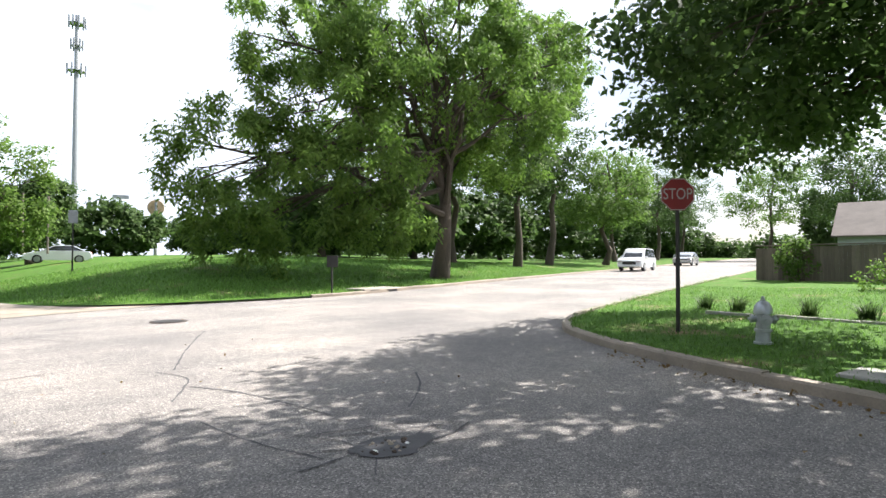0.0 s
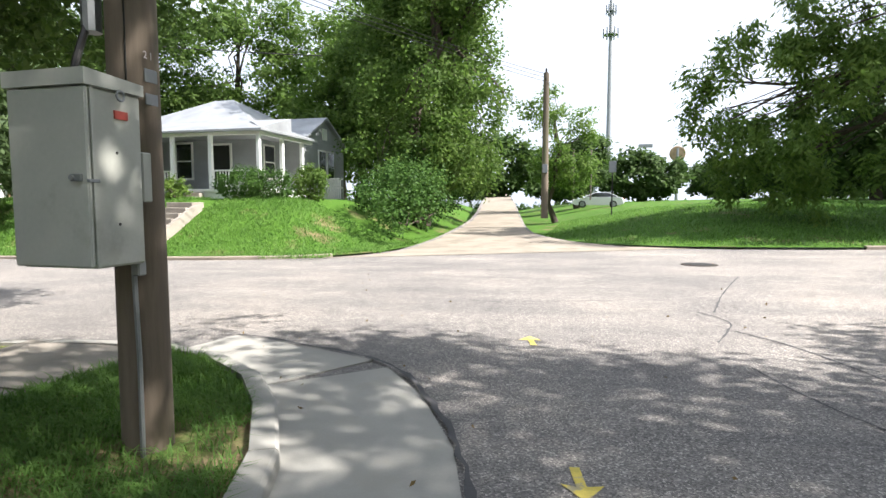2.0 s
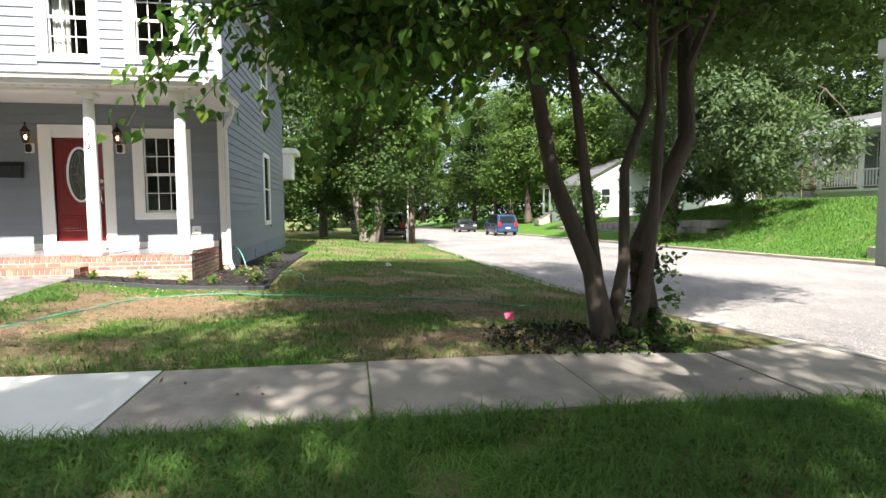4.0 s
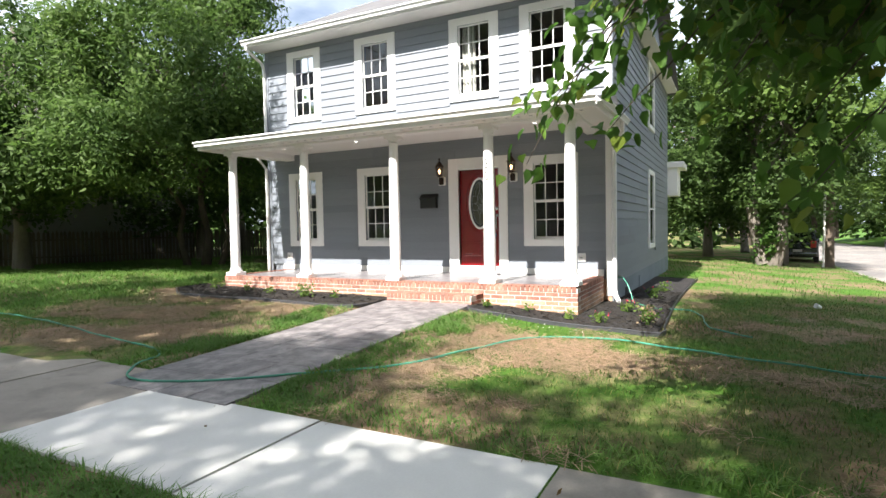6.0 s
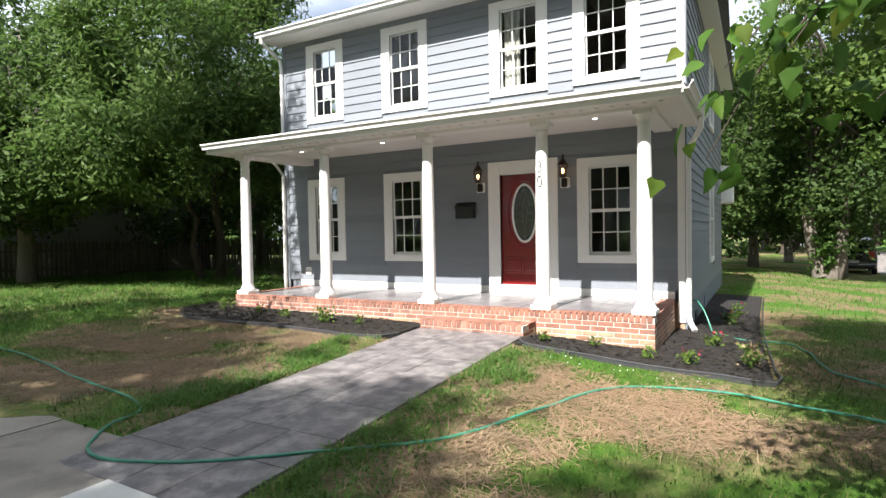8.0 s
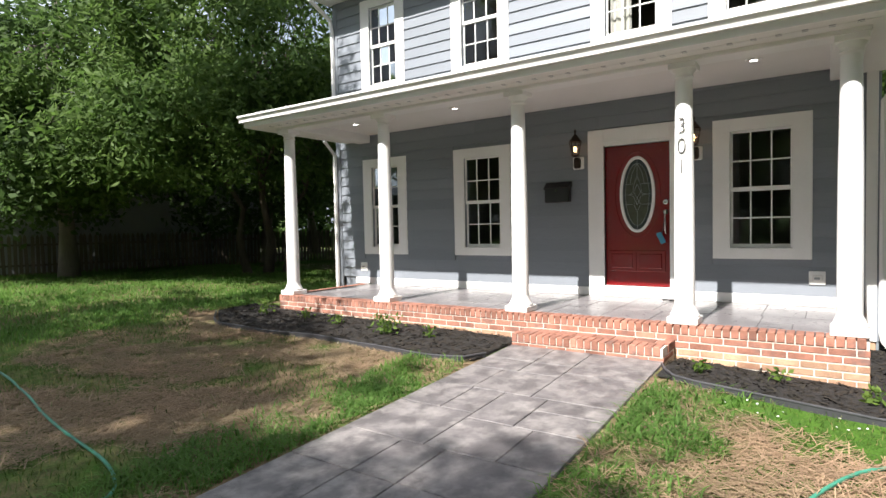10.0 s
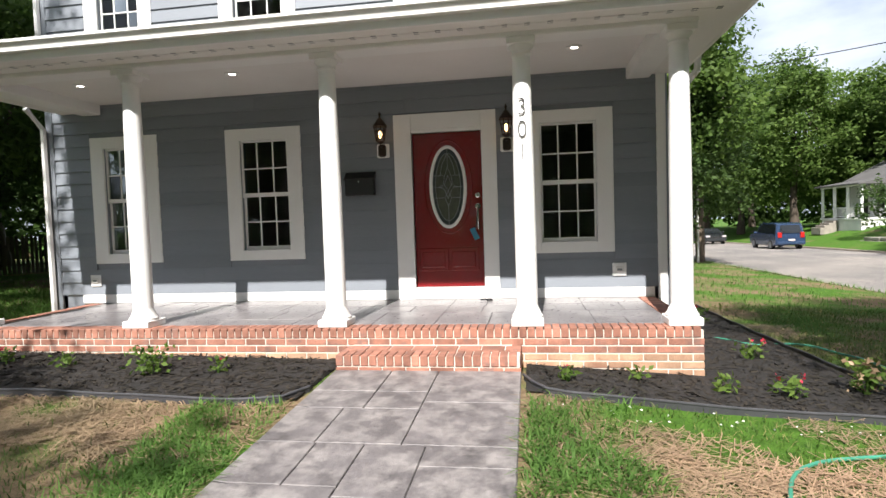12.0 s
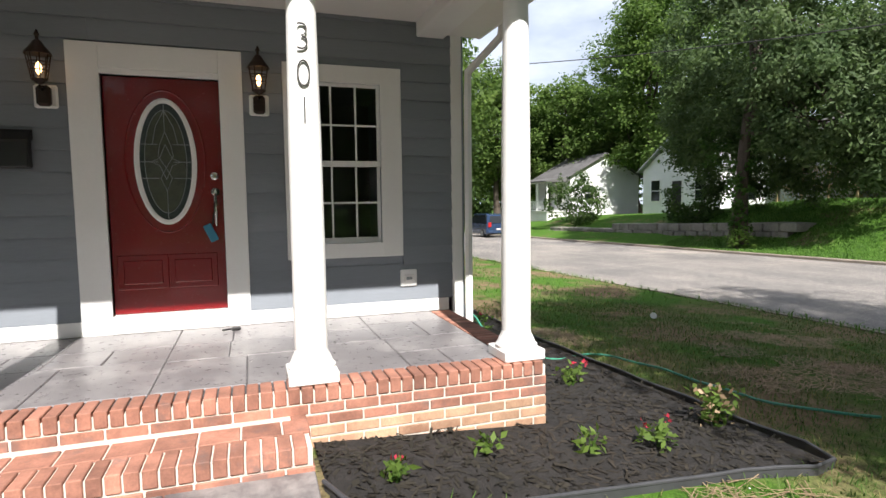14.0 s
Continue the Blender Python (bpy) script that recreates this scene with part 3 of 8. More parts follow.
def heights(zf, P):
    """Heights of many points, read from a grid of zf."""
    P = np.asarray(P, float)
    lo, hi = P.min(0) - 0.1, P.max(0) + 0.1
    n = np.clip(((hi - lo) / 0.25).astype(int) + 2, 4, 90)
    gx, gy = np.linspace(lo[0], hi[0], n[0]), np.linspace(lo[1], hi[1], n[1])
    G = np.array([[zf(x, y) for y in gy] for x in gx])
    u, v = (P[:, 0] - lo[0]) / (hi[0] - lo[0]) * (n[0] - 1), (P[:, 1] - lo[1]) / (hi[1] - lo[1]) * (n[1] - 1)
    i, j = np.minimum(u.astype(int), n[0] - 2), np.minimum(v.astype(int), n[1] - 2)
    fu, fv = u - i, v - j
    return G[i, j] * (1 - fu) * (1 - fv) + G[i + 1, j] * fu * (1 - fv) + G[i, j + 1] * (1 - fu) * fv + G[i + 1, j + 1] * fu * fv


def path_z(x):
    return interp(x, (-9.5, 0.395), (-7.5, 0.315), (-4.4, 0.205))


def lot_z(x, y):
    """The yard of the grey house, with its verge."""
    at_walk = interp(y, (-30, 0.5), (-10, 0.28), (-4, 0.185), (0, 0.15), (3, 0.125), (5.5, 0.06))
    at_porch = interp(y, (-30, 0.65), (-9.5, 0.42), (-5.6, 0.36), (-3.4, 0.30), (-2, 0.21), (2, 0.10), (5, -0.05))
    at_back = interp(y, (-30, 0.7), (-10, 0.35), (-2, 0.0), (3, -0.25), (5, -0.25))
    z = interp(x, (-60, -0.7), (-24, at_back), (-9.5, at_porch), (-4.4, at_walk), (-3.2, at_walk - 0.01), (-0.4, 0.12))
    d = nearest(WEST_KERB_NEAR, x, y)
    edge = road_z(x, y) + 0.085
    beside = (1 - smooth01(0.9, 2.4, abs(y + 4.42))) * (1 - smooth01(-4.8, -4.2, x)) * smooth01(-9.9, -9.4, x)
    z = z * (1 - beside) + (path_z(x) - 0.022) * beside
    k = smooth01(0.0, 3.0, d)
    return edge * (1 - k) + z * k


def north_w_z(x, y):
    d = nearest(RAW_W, x, y)
    top = interp(x, (-60, 1.2), (-38, 1.5), (-26, 2.1), (-16, 1.9), (-8, 1.8))
    return road_z(x, min(y, 19)) + 0.055 + top * smooth01(0.6, interp(x, (-30, 7.0), (-20, 6.0), (-14, 5.5)), d) + max(0.0, d - 7) * 0.015


def north_e_z(x, y):
    d = nearest(RAW_E, x, y)
    k = interp(x, (0, 1.0), (12, 0.8), (30, 0.55), (60, 0.3))
    return road_z(x, min(y, 19)) * interp(d, (0, 1), (30, 0.6)) + 0.075 + k * (0.9 * smooth01(1.0, 9.0, d) + interp(d, (0, 0), (6, 0.12), (38, 2.3), (120, 2.6)))


def east_z(x, y):
    d = nearest(RAW_S, x, y)
    return road_z(x, y) + 0.085 + 0.14 * smooth01(0.1, 8, d)


def sheet(outline, zfn, near, step, far_step, dz=0.0):
    """A triangulated sheet inside an outline, fine within the box near = (x0, y0, x1, y1)."""
    pts = [Vector(p) for p in outline]
    n = len(pts)
    xs = [p.x for p in pts]
    ys = [p.y for p in pts]
    inner = []
    x0, y0, x1, y1 = near
    for gx in np.arange(max(x0, min(xs)), min(x1, max(xs)), step):
        for gy in np.arange(max(y0, min(ys)), min(y1, max(ys)), step):
            inner.append(Vector((gx + RNG.uniform(-0.2, 0.2) * step, gy + RNG.uniform(-0.2, 0.2) * step)))
    for gx in np.arange(max(-110, min(xs)), min(110, max(xs)), far_step):
        for gy in np.arange(max(-60, min(ys)), min(110, max(ys)), far_step):
            if not (x0 < gx < x1 and y0 < gy < y1):
                inner.append(Vector((gx + 0.13, gy + 0.11)))
    v, e, f, *_ = delaunay_2d_cdt(pts + inner, [], [list(range(n))], 1, 1e-4)
    s = Shape()
    s.add([(p.x, p.y, zfn(p.x, p.y) + dz) for p in v], [tuple(t) for t in f])
    return s


def finer(chain, step):
    """The chain with points no further apart than step, rounded at its corners."""
    out = []
    P = [Vector((*p, 0)) for p in chain]
    for i in range(len(P) - 1):
        a, b = P[i], P[i + 1]
        p0, p3 = P[max(i - 1, 0)], P[min(i + 2, len(P) - 1)]
        L = (b - a).length
        t0 = (b - p0).normalized() * L if i else (b - a)
        t1 = (p3 - a).normalized() * L if i + 2 < len(P) else (b - a)
        k = max(1, int(L / step)) if L < 30 else max(1, int(L / 6))
        for j in range(k):
            u = j / k
            h = (2 * u**3 - 3 * u**2 + 1) * a + (u**3 - 2 * u**2 + u) * t0 + (-2 * u**3 + 3 * u**2) * b + (u**3 - u**2) * t1
            out.append((h.x, h.y))
    return out + [tuple(chain[-1])]


WEST_KERB, EAST_KERB, NORTH_W, NORTH_E = [finer(c, 0.5) for c in (WEST_KERB, EAST_KERB, NORTH_W, NORTH_E)]


def offset(chain, d):
    """The chain moved by d to its left."""
    out = []
    for i, (x, y) in enumerate(chain):
        ax, ay = chain[max(i - 1, 0)]
        bx, by = chain[min(i + 1, len(chain) - 1)]
        L = math.hypot(bx - ax, by - ay)
        out.append((x - (by - ay) / L * d, y + (bx - ax) / L * d))
    return out


def clean(chain):
    """Leaves out points that come too near one another."""
    out = [chain[0]]
    for p in chain[1:]:
        if math.hypot(p[0] - out[-1][0], p[1] - out[-1][1]) > 0.03:
            out.append(p)
    return out


street_outline = WEST_KERB[::-1][::-1] + [(-260, 14.7)] + NORTH_W[1:] + NORTH_E + [(260, 100)] + EAST_KERB[::-1][1:]
tagged(new("road", sheet(clean(street_outline), road_z, (-8, -4, 9, 20), 0.5, 4.0).mesh("road", M["asphalt"], True)), "worn sunlit grey asphalt street with patches", "road", kind="structure")
ground = tagged(new("ground", sheet(clean(WEST_KERB + [(-260, -60)]), lot_z, (-13, -13, 0, 6), 0.3, 2.5).mesh("ground", M["lawn_dry"], True)), "yard of green grass with dry straw patches", "lawn", kind="structure")
lawn_nw = tagged(new("ground", sheet(clean(NORTH_W + [(-260, 120)]), north_w_z, (-30, 14, -4, 28), 0.7, 3.0).mesh("ground", M["lawn"], True)), "green grass bank rising from the street", "lawn", kind="structure")
lawn_ne = tagged(new("ground", sheet(clean(NORTH_E + [(260, 120)]), north_e_z, (-2, 18, 30, 45), 0.9, 3.5).mesh("ground", M["lawn"], True)), "wide green field rising behind the street", "lawn", kind="structure")
lawn_e = tagged(new("ground", sheet(clean(EAST_KERB + [(260, -60)]), east_z, (6, -2, 26, 16), 0.6, 3.5).mesh("ground", M["lawn"], True)), "bright mown lawn at the corner", "lawn", kind="structure")
far = Shape()
far.add([(-900, -900, -6), (900, -900, -6), (900, 900, -6), (-900, 900, -6)], [(0, 1, 2, 3)])
tagged(new("ground", far.mesh("ground", M["lawn"])), "green distant ground", "ground", kind="structure")
alley = Shape()
aw, ae = [p for p in NORTH_W if p[1] > 15.4], [p for p in NORTH_E if p[1] > 20][::-1]
al_out = clean([(x + 0.25, y) for x, y in aw if y < 119] + [(x - 0.15, y) for x, y in ae if y < 119][::-1])
tagged(new("alley", sheet(al_out, road_z, (-7, 15, 1, 40), 0.6, 3.0, 0.012).mesh("alley", M["gravel"], True)), "pale gravel alley climbing between the trees", "alley", kind="structure")


def kerb(name, chain, h, w, material, label, gap=0.012, piece_len=1.6, near=None):
    """Kerb stones along a chain, their upper edge rounded, each with its own joint."""
    L = 0.0
    run, runs = [chain[0]], []
    for p, q in zip(chain, chain[1:]):
        L += math.hypot(q[0] - p[0], q[1] - p[1])
        run.append(q)
        if L > piece_len:
            runs.append(run)
            run, L = [q], 0.0
    if len(run) > 1:
        runs.append(run)
    parent = tagged(new(name), label, "kerb", kind="structure")
    for run in runs:
        if near and not (near[0] < run[0][0] < near[2] and near[1] < run[0][1] < near[3]):
            continue
        inner = offset(run, w)
        v, f = [], []
        drop = RNG.uniform(-0.012, 0.012)
        for (x, y), (ix, iy) in zip(run, inner):
            z = road_z(x, y) + drop
            ex, ey = (ix - x) / w, (iy - y) / w
            for o, hh in ((-0.012, -0.25), (0.0, h - 0.025), (0.022, h), (w, h + 0.004), (w, -0.25)):
                v.append((x + ex * o, y + ey * o, z + hh))
        m = len(run)
        for i in range(m - 1):
            for j in range(5):
                f.append((i * 5 + j, i * 5 + (j + 1) % 5, (i + 1) * 5 + (j + 1) % 5, (i + 1) * 5 + j))
        f += [(0, 1, 2, 3, 4), tuple(range(5 * m - 1, 5 * m - 6, -1))]
        # a narrow joint at the start of each stone
        s = Shape().add(v, f)
        part("kerb_stone", s, material, parent)
    return parent


kerb("kerb_corner", [p for p in WEST_KERB if -7 < p[0] and p[1] > -14], 0.125, 0.16, M["concrete"], "pale concrete kerb curving round the corner")
kerb("kerb_side_street", [p for p in WEST_KERB if -70 < p[0] <= -6.6], 0.11, 0.14, M["kerb_old"], "low worn kerb beside the yard", piece_len=3.0)
kerb("kerb_bank", [p for p in NORTH_W if -70 < p[0] and p[1] < 16.4], 0.10, 0.15, M["kerb_old"], "dark weathered kerb below the grass bank", piece_len=3.0)
kerb("kerb_field", [p for p in NORTH_E if p[0] > 8.5 and p[0] < 110], 0.12, 0.15, M["kerb_old"], "weathered kerb along the field", piece_len=3.0)
kerb("kerb_stop", [p for p in EAST_KERB[::-1] if p[0] < 110 and p[1] > -14], 0.13, 0.15, M["kerb_old"], "weathered kerb round the corner lawn", piece_len=2.0)

# concrete gutter pan round the corner
pan_in = [p for p in WEST_KERB if p[0] > -3.5 and p[1] > -14]
pan = tagged(new("gutter_pan"), "pale concrete gutter pan with cracked edge", "gutter", kind="structure")
pan_w = lambda p: interp(p[1], (-14, 0.75), (1.0, 0.8), (3.0, 0.95), (4.6, 1.1), (5.3, 0.95)) if p[0] > -2.4 else 0.85
seg_start = 0
runs_p, L = [], 0
for i in range(1, len(pan_in)):
    L += math.dist(pan_in[i], pan_in[i - 1])
    if L > 3.0 or i == len(pan_in) - 1:
        runs_p.append(pan_in[seg_start:i + 1])
        seg_start, L = i, 0
for r in runs_p:
    v, f = [], []
    for i, p in enumerate(r):
        a, b = r[max(i - 1, 0)], r[min(i + 1, len(r) - 1)]
        L = math.dist(a, b)
        nx, ny = (b[1] - a[1]) / L, -(b[0] - a[0]) / L
        w = pan_w(p)
        for o, dz in ((-0.02, -0.1), (-0.02, 0.012), (w * 0.5, 0.016), (w, 0.026), (w, -0.1)):
            v.append((p[0] + nx * o, p[1] + ny * o, road_z(*p) + dz))
    m = len(r)
    for i in range(m - 1):
        f += [(i * 5 + j, i * 5 + j + 1, (i + 1) * 5 + j + 1, (i + 1) * 5 + j) for j in range(4)]
    f += [(0, 1, 2, 3, 4), tuple(range(5 * m - 1, 5 * m - 6, -1))]
    part("slab", Shape().add(v, f), M["concrete"], pan)
# crumbled joint between gutter and street
crk = Shape()
edge_pts = []
for i, p in enumerate(pan_in):
    a, b = pan_in[max(i - 1, 0)], pan_in[min(i + 1, len(pan_in) - 1)]
    L = math.dist(a, b)
    nx, ny = (b[1] - a[1]) / L, -(b[0] - a[0]) / L
    edge_pts.append((p[0] + nx * pan_w(p), p[1] + ny * pan_w(p)))
fine_edge = finer(edge_pts, 0.12)


def crack(shape, chain, width, z_up=0.004):
    """A ragged dark strip a few millimetres above the street."""
    v, f = [], []
    for i, (x, y) in enumerate(chain):
        a, b = chain[max(i - 1, 0)], chain[min(i + 1, len(chain) - 1)]
        L = math.dist(a, b) or 1
        nx, ny = (b[1] - a[1]) / L, -(b[0] - a[0]) / L
        w = width * RNG.uniform(0.3, 1.3)
        o = RNG.uniform(-0.4, 0.4) * width
        z = road_z(x, y) + z_up
        v += [(x + nx * (o - w / 2), y + ny * (o - w / 2), z), (x + nx * (o + w / 2), y + ny * (o + w / 2), z)]
    f = [(2 * i, 2 * i + 1, 2 * i + 3, 2 * i + 2) for i in range(len(chain) - 1)]
    shape.add(v, f)


crack(crk, offset(fine_edge, -0.02), 0.05, 0.03)
for line in ([(2.2, 8.6), (2.45, 8.0), (2.3, 7.4), (2.1, 6.9)], [(2.4, 7.5), (2.75, 6.9), (3.0, 6.2), (3.2, 5.5)], [(3.6, 12.5), (2.9, 10.4), (2.4, 8.6)], [(-1.2, 9.3), (-0.6, 9.0), (0.4, 9.2), (1.3, 9.4)],
             [(-0.8, 15.6), (0.3, 14.0), (1.6, 12.2)], [(0.6, 15.5), (1.4, 16.2), (2.0, 15.3)], [(-4.5, 13.4), (-2.0, 13.2), (1.0, 13.5)], [(-7, 12.6), (-3, 12.1), (0, 11.7)], [(-10, 9.6), (-6, 9.9), (-2, 10.3)], [(3.9, 5.3), (4.4, 5.9), (4.8, 6.6)], [(2.7, 4.5), (2.4, 5.2), (2.2, 6.0)]):
    crack(crk, finer(line, 0.15), 0.028)
tagged(new("road_crack", crk.mesh("road_crack", M["asphalt_dark"])), "dark ragged cracks in the asphalt", "crack", kind="stuff")

# pothole
ho = [(3.22 + 0.32 * math.cos(a) * (1 + 0.18 * math.sin(3 * a + 1)), 4.45 + 0.19 * math.sin(a) * (1 + 0.15 * math.cos(4 * a))) for a in np.arange(0, 6.28, 0.26)]
pothole = thing("pothole", "ragged pothole broken through the asphalt, full of rubble", "pothole", (3.22, 4.45, 0.05))
rub = Shape()
rub.add([(x, y, road_z(x, y) + 0.008) for x, y in ho], [tuple(range(len(ho)))])
part("pit", rub, M["asphalt_dark"], pothole)
for i in range(26):
    a, r = RNG.uniform(0, 6.28), RNG.uniform(0, 1) ** 0.5
    x, y = 3.22 + 0.24 * r * math.cos(a), 4.45 + 0.14 * r * math.sin(a)
    k = RNG.uniform(0.008, 0.028)
    st = Shape().box((-k, -k * 0.8, -k * 0.3), (k, k * 0.8, k * 0.7), k * 0.5, pose(x, y, road_z(x, y) + 0.006, *RNG.uniform(-25, 25, 2), RNG.uniform(0, 180)))
    part("stone", st, M["white_litter"] if i in (3, 11) else M["rust"] if i % 3 else M["kerb_old"], pothole)
lip = Shape()
crack(lip, finer(ho + [ho[0]], 0.08), 0.05, 0.008)
for a in (0.5, 2.4, 3.1, 4.0, 5.6):
    crack(lip, finer([(3.22 + 0.3 * math.cos(a), 4.45 + 0.18 * math.sin(a)), (3.22 + 0.75 * math.cos(a + 0.2), 4.45 + 0.5 * math.sin(a + 0.2))], 0.08), 0.02, 0.008)
for line in ([(2.72, 5.15), (2.95, 4.8), (3.08, 4.45)], [(2.88, 5.06), (3.3, 4.98), (3.7, 4.86), (4.05, 4.58)], [(4.05, 4.58), (3.75, 4.42), (3.5, 4.38)], [(3.0, 4.9), (3.4, 4.8), (3.85, 4.66)], [(3.2, 5.0), (3.25, 4.75)], [(3.5, 4.95), (3.5, 4.7)], [(3.8, 4.8), (3.75, 4.58)]):
    crack(lip, finer(line, 0.09), 0.018, 0.008)
part("broken_edge", lip, M["asphalt_dark"], pothole)
manhole = thing("manhole_cover", "round rusty iron manhole cover in the street", "manhole", (3.3, 14.7, 0.06))
part("frame_ring", Shape().lathe((3.3, 14.7, road_z(3.3, 14.7) - 0.01), [(0.40, 0), (0.40, 0.018), (0.34, 0.02)], 28), M["rust"], manhole)
part("lid", Shape().lathe((3.3, 14.7, road_z(3.3, 14.7) - 0.01), [(0.33, 0), (0.33, 0.026), (0.1, 0.026)], 28), M["metal_dark"], manhole)


def arrow_mark(x, y, turn, k):
    z = road_z(x, y) + 0.006
    s = Shape()
    m = pose(x, y, z, 0, 0, turn)
    s.add([(-0.05 * k, -0.38 * k, 0), (0.06 * k, -0.38 * k, 0), (0.05 * k, 0.05 * k, 0), (0.20 * k, 0.0, 0), (0.0, 0.34 * k, 0), (-0.24 * k, 0.02 * k, 0), (-0.06 * k, 0.05 * k, 0)], [(0, 1, 2, 6), (6, 2, 3, 4, 5)], m)
    return single("painted_arrow", s, M["yellow_paint"], "faded yellow spray-painted arrow on asphalt", "road marking")


arrow_mark(0.24, 6.65, 12, 0.55)
arrow_mark(0.79, 3.58, 190, 0.5)

# ---- sidewalk and walkway ----
walk_side = tagged(new("pavement"), "concrete sidewalk of old tan and new white slabs", "sidewalk", kind="structure")
cuts = [-34, -30.9, -27.8, -24.7, -21.6, -18.5, -15.4, -12.3, -10.8, -9.25, -7.7, -6.15, -4.6, -2.65, -0.78, 0.80, 2.35, 3.9, 5.28]
for a, b in zip(cuts, cuts[1:]):
    new_slab = -4.7 < a < -0.9
    s = Shape()
    v, f = [], []
    up = 0.012 + RNG.uniform(-0.006, 0.006)
    k = max(2, int((b - a) / 0.5))
    wdn = 0.35 if b > 5 else 0.0
    for i in range(k + 1):
        y = a + 0.008 + (b - a - 0.016) * i / k
        inner_x = -4.95 if b < -4.5 else -4.5
        for x, e in ((inner_x - wdn * i / k, -0.12), (inner_x - wdn * i / k, 0), (-4.1, 0), (-3.5, 0), (-3.2 + wdn * i / k, 0), (-3.2 + wdn * i / k, -0.12)):
            v.append((x, y, max(lot_z(-3.8, y), road_z(-3.8, y) + 0.05) + up + e))
    for i in range(k):
        f += [(i * 6 + j, i * 6 + j + 1, (i + 1) * 6 + j + 1, (i + 1) * 6 + j) for j in range(5)]
    f += [(0, 1, 2, 3, 4, 5), tuple(range(6 * k + 5, 6 * k - 1, -1))]
    part("slab", s.add(v, f), M["concrete_new"] if new_slab else M["concrete_old"], walk_side)


def ashlar(x0, y0, x1, y1, rnd, lo=0.42):
    """Splits a rectangle into uneven slabs."""
    w, h = x1 - x0, y1 - y0
    if max(w, h) < lo * 1.9 and rnd.random() < 0.75 or max(w, h) < lo * 1.35:
        return [(x0, y0, x1, y1)]
    t = rnd.uniform(0.38, 0.62)
    if w > h:
        return ashlar(x0, y0, x0 + w * t, y1, rnd, lo) + ashlar(x0 + w * t, y0, x1, y1, rnd, lo)
    return ashlar(x0, y0, x1, y0 + h * t, rnd, lo) + ashlar(x0, y0 + h * t, x1, y1, rnd, lo)


walkway = tagged(new("walkway"), "grey stamped-concrete front walk with slab pattern", "walkway", kind="structure")
s = Shape()
s.add([(-9.48, -5.25, path_z(-9.48) - 0.018), (-4.43, -5.25, path_z(-4.43) - 0.018), (-4.43, -3.6, path_z(-4.43) - 0.018), (-9.48, -3.6, path_z(-9.48) - 0.018),
       (-9.48, -5.25, 0.0), (-4.43, -5.25, 0.0), (-4.43, -3.6, 0.0), (-9.48, -3.6, 0.0)], [(0, 1, 2, 3), (0, 1, 5, 4), (1, 2, 6, 5), (2, 3, 7, 6), (3, 0, 4, 7)])
part("bed", s, M["joint"], walkway)
rnd = random.Random(5)
for x0, y0, x1, y1 in ashlar(-9.48, -5.25, -4.43, -3.6, rnd, 0.45):
    g, t = 0.004, RNG.uniform(-0.002, 0.002)
    s = Shape()
    b = 0.004
    q = [(x0 + g, y0 + g), (x1 - g, y0 + g), (x1 - g, y1 - g), (x0 + g, y1 - g)]
    qi = [(x0 + g + b, y0 + g + b), (x1 - g - b, y0 + g + b), (x1 - g - b, y1 - g - b), (x0 + g + b, y1 - g - b)]
    v = [(x, y, path_z(x) - 0.03) for x, y in q] + [(x, y, path_z(x) - 0.004 + t) for x, y in q] + [(x, y, path_z(x) + t) for x, y in qi]
    f = [(8, 9, 10, 11)] + [(i, (i + 1) % 4, 4 + (i + 1) % 4, 4 + i) for i in range(4)] + [(4 + i, 4 + (i + 1) % 4, 8 + (i + 1) % 4, 8 + i) for i in range(4)]
    part("slab", s.add(v, f), M["stamped"], walkway)

# ---- the grey house ----
WX, YL, YR, XB = -12.0, -10.38, -1.83, -22.2
FLOOR = 0.672
house = thing("house", "two-storey grey lap-sided house with white trim and columned porch", "house", (-12, -6, 0.2))


def front_wall():
    """Lap boards between the openings of the front, one board a course and bay."""
    core = Shape()
    holes = []
    for y0, y1, z0, z1 in OPEN:
        holes.append((y0, y1, z0, z1))
    ys = sorted({YL, YR, *[h[0] for h in holes], *[h[1] for h in holes]})
    zs = sorted({-0.1, 6.25, *[h[2] for h in holes], *[h[3] for h in holes]})
    for a, b in zip(ys, ys[1:]):
        for c, d in zip(zs, zs[1:]):
            if not any(h[0] <= a and b <= h[1] and h[2] <= c and d <= h[3] for h in holes):
                core.box((WX - 0.16, a, c), (WX, b, d))
    return core


# openings: y0, y1, z0, z1
GLASS_LOW, GLASS_UP = (1.38, 2.89), (4.42, 5.87)
WIN_Y = [(-9.49, -8.84), (-7.41, -6.72), (-3.35, -2.65)]
UP_Y = [(-9.46, -8.82), (-7.41, -6.71), (-4.97, -4.25), (-3.40, -2.69)]
OPEN = [(a, b, *GLASS_LOW) for a, b in WIN_Y] + [(a, b, *GLASS_UP) for a, b in UP_Y] + [(-5.0, -4.086, 0.822, 2.854)]
wall_mesh = front_wall().mesh("wall_front", M["siding"])
wb = bmesh.new()
wb.from_mesh(wall_mesh)
bmesh.ops.remove_doubles(wb, verts=wb.verts, dist=0.0005)
wb.to_mesh(wall_mesh)
wb.free()
part("wall_front", wall_mesh, None, house)
COURSE = 0.178
bars = []
for y0, y1, z0, z1 in OPEN[:7]:
    bars.append((y0 - 0.2, y1 + 0.2, z0 - 0.14, z1 + 0.16))
bars.append((-5.22, -3.9, 0.5, 3.1))
board_mesh = {}


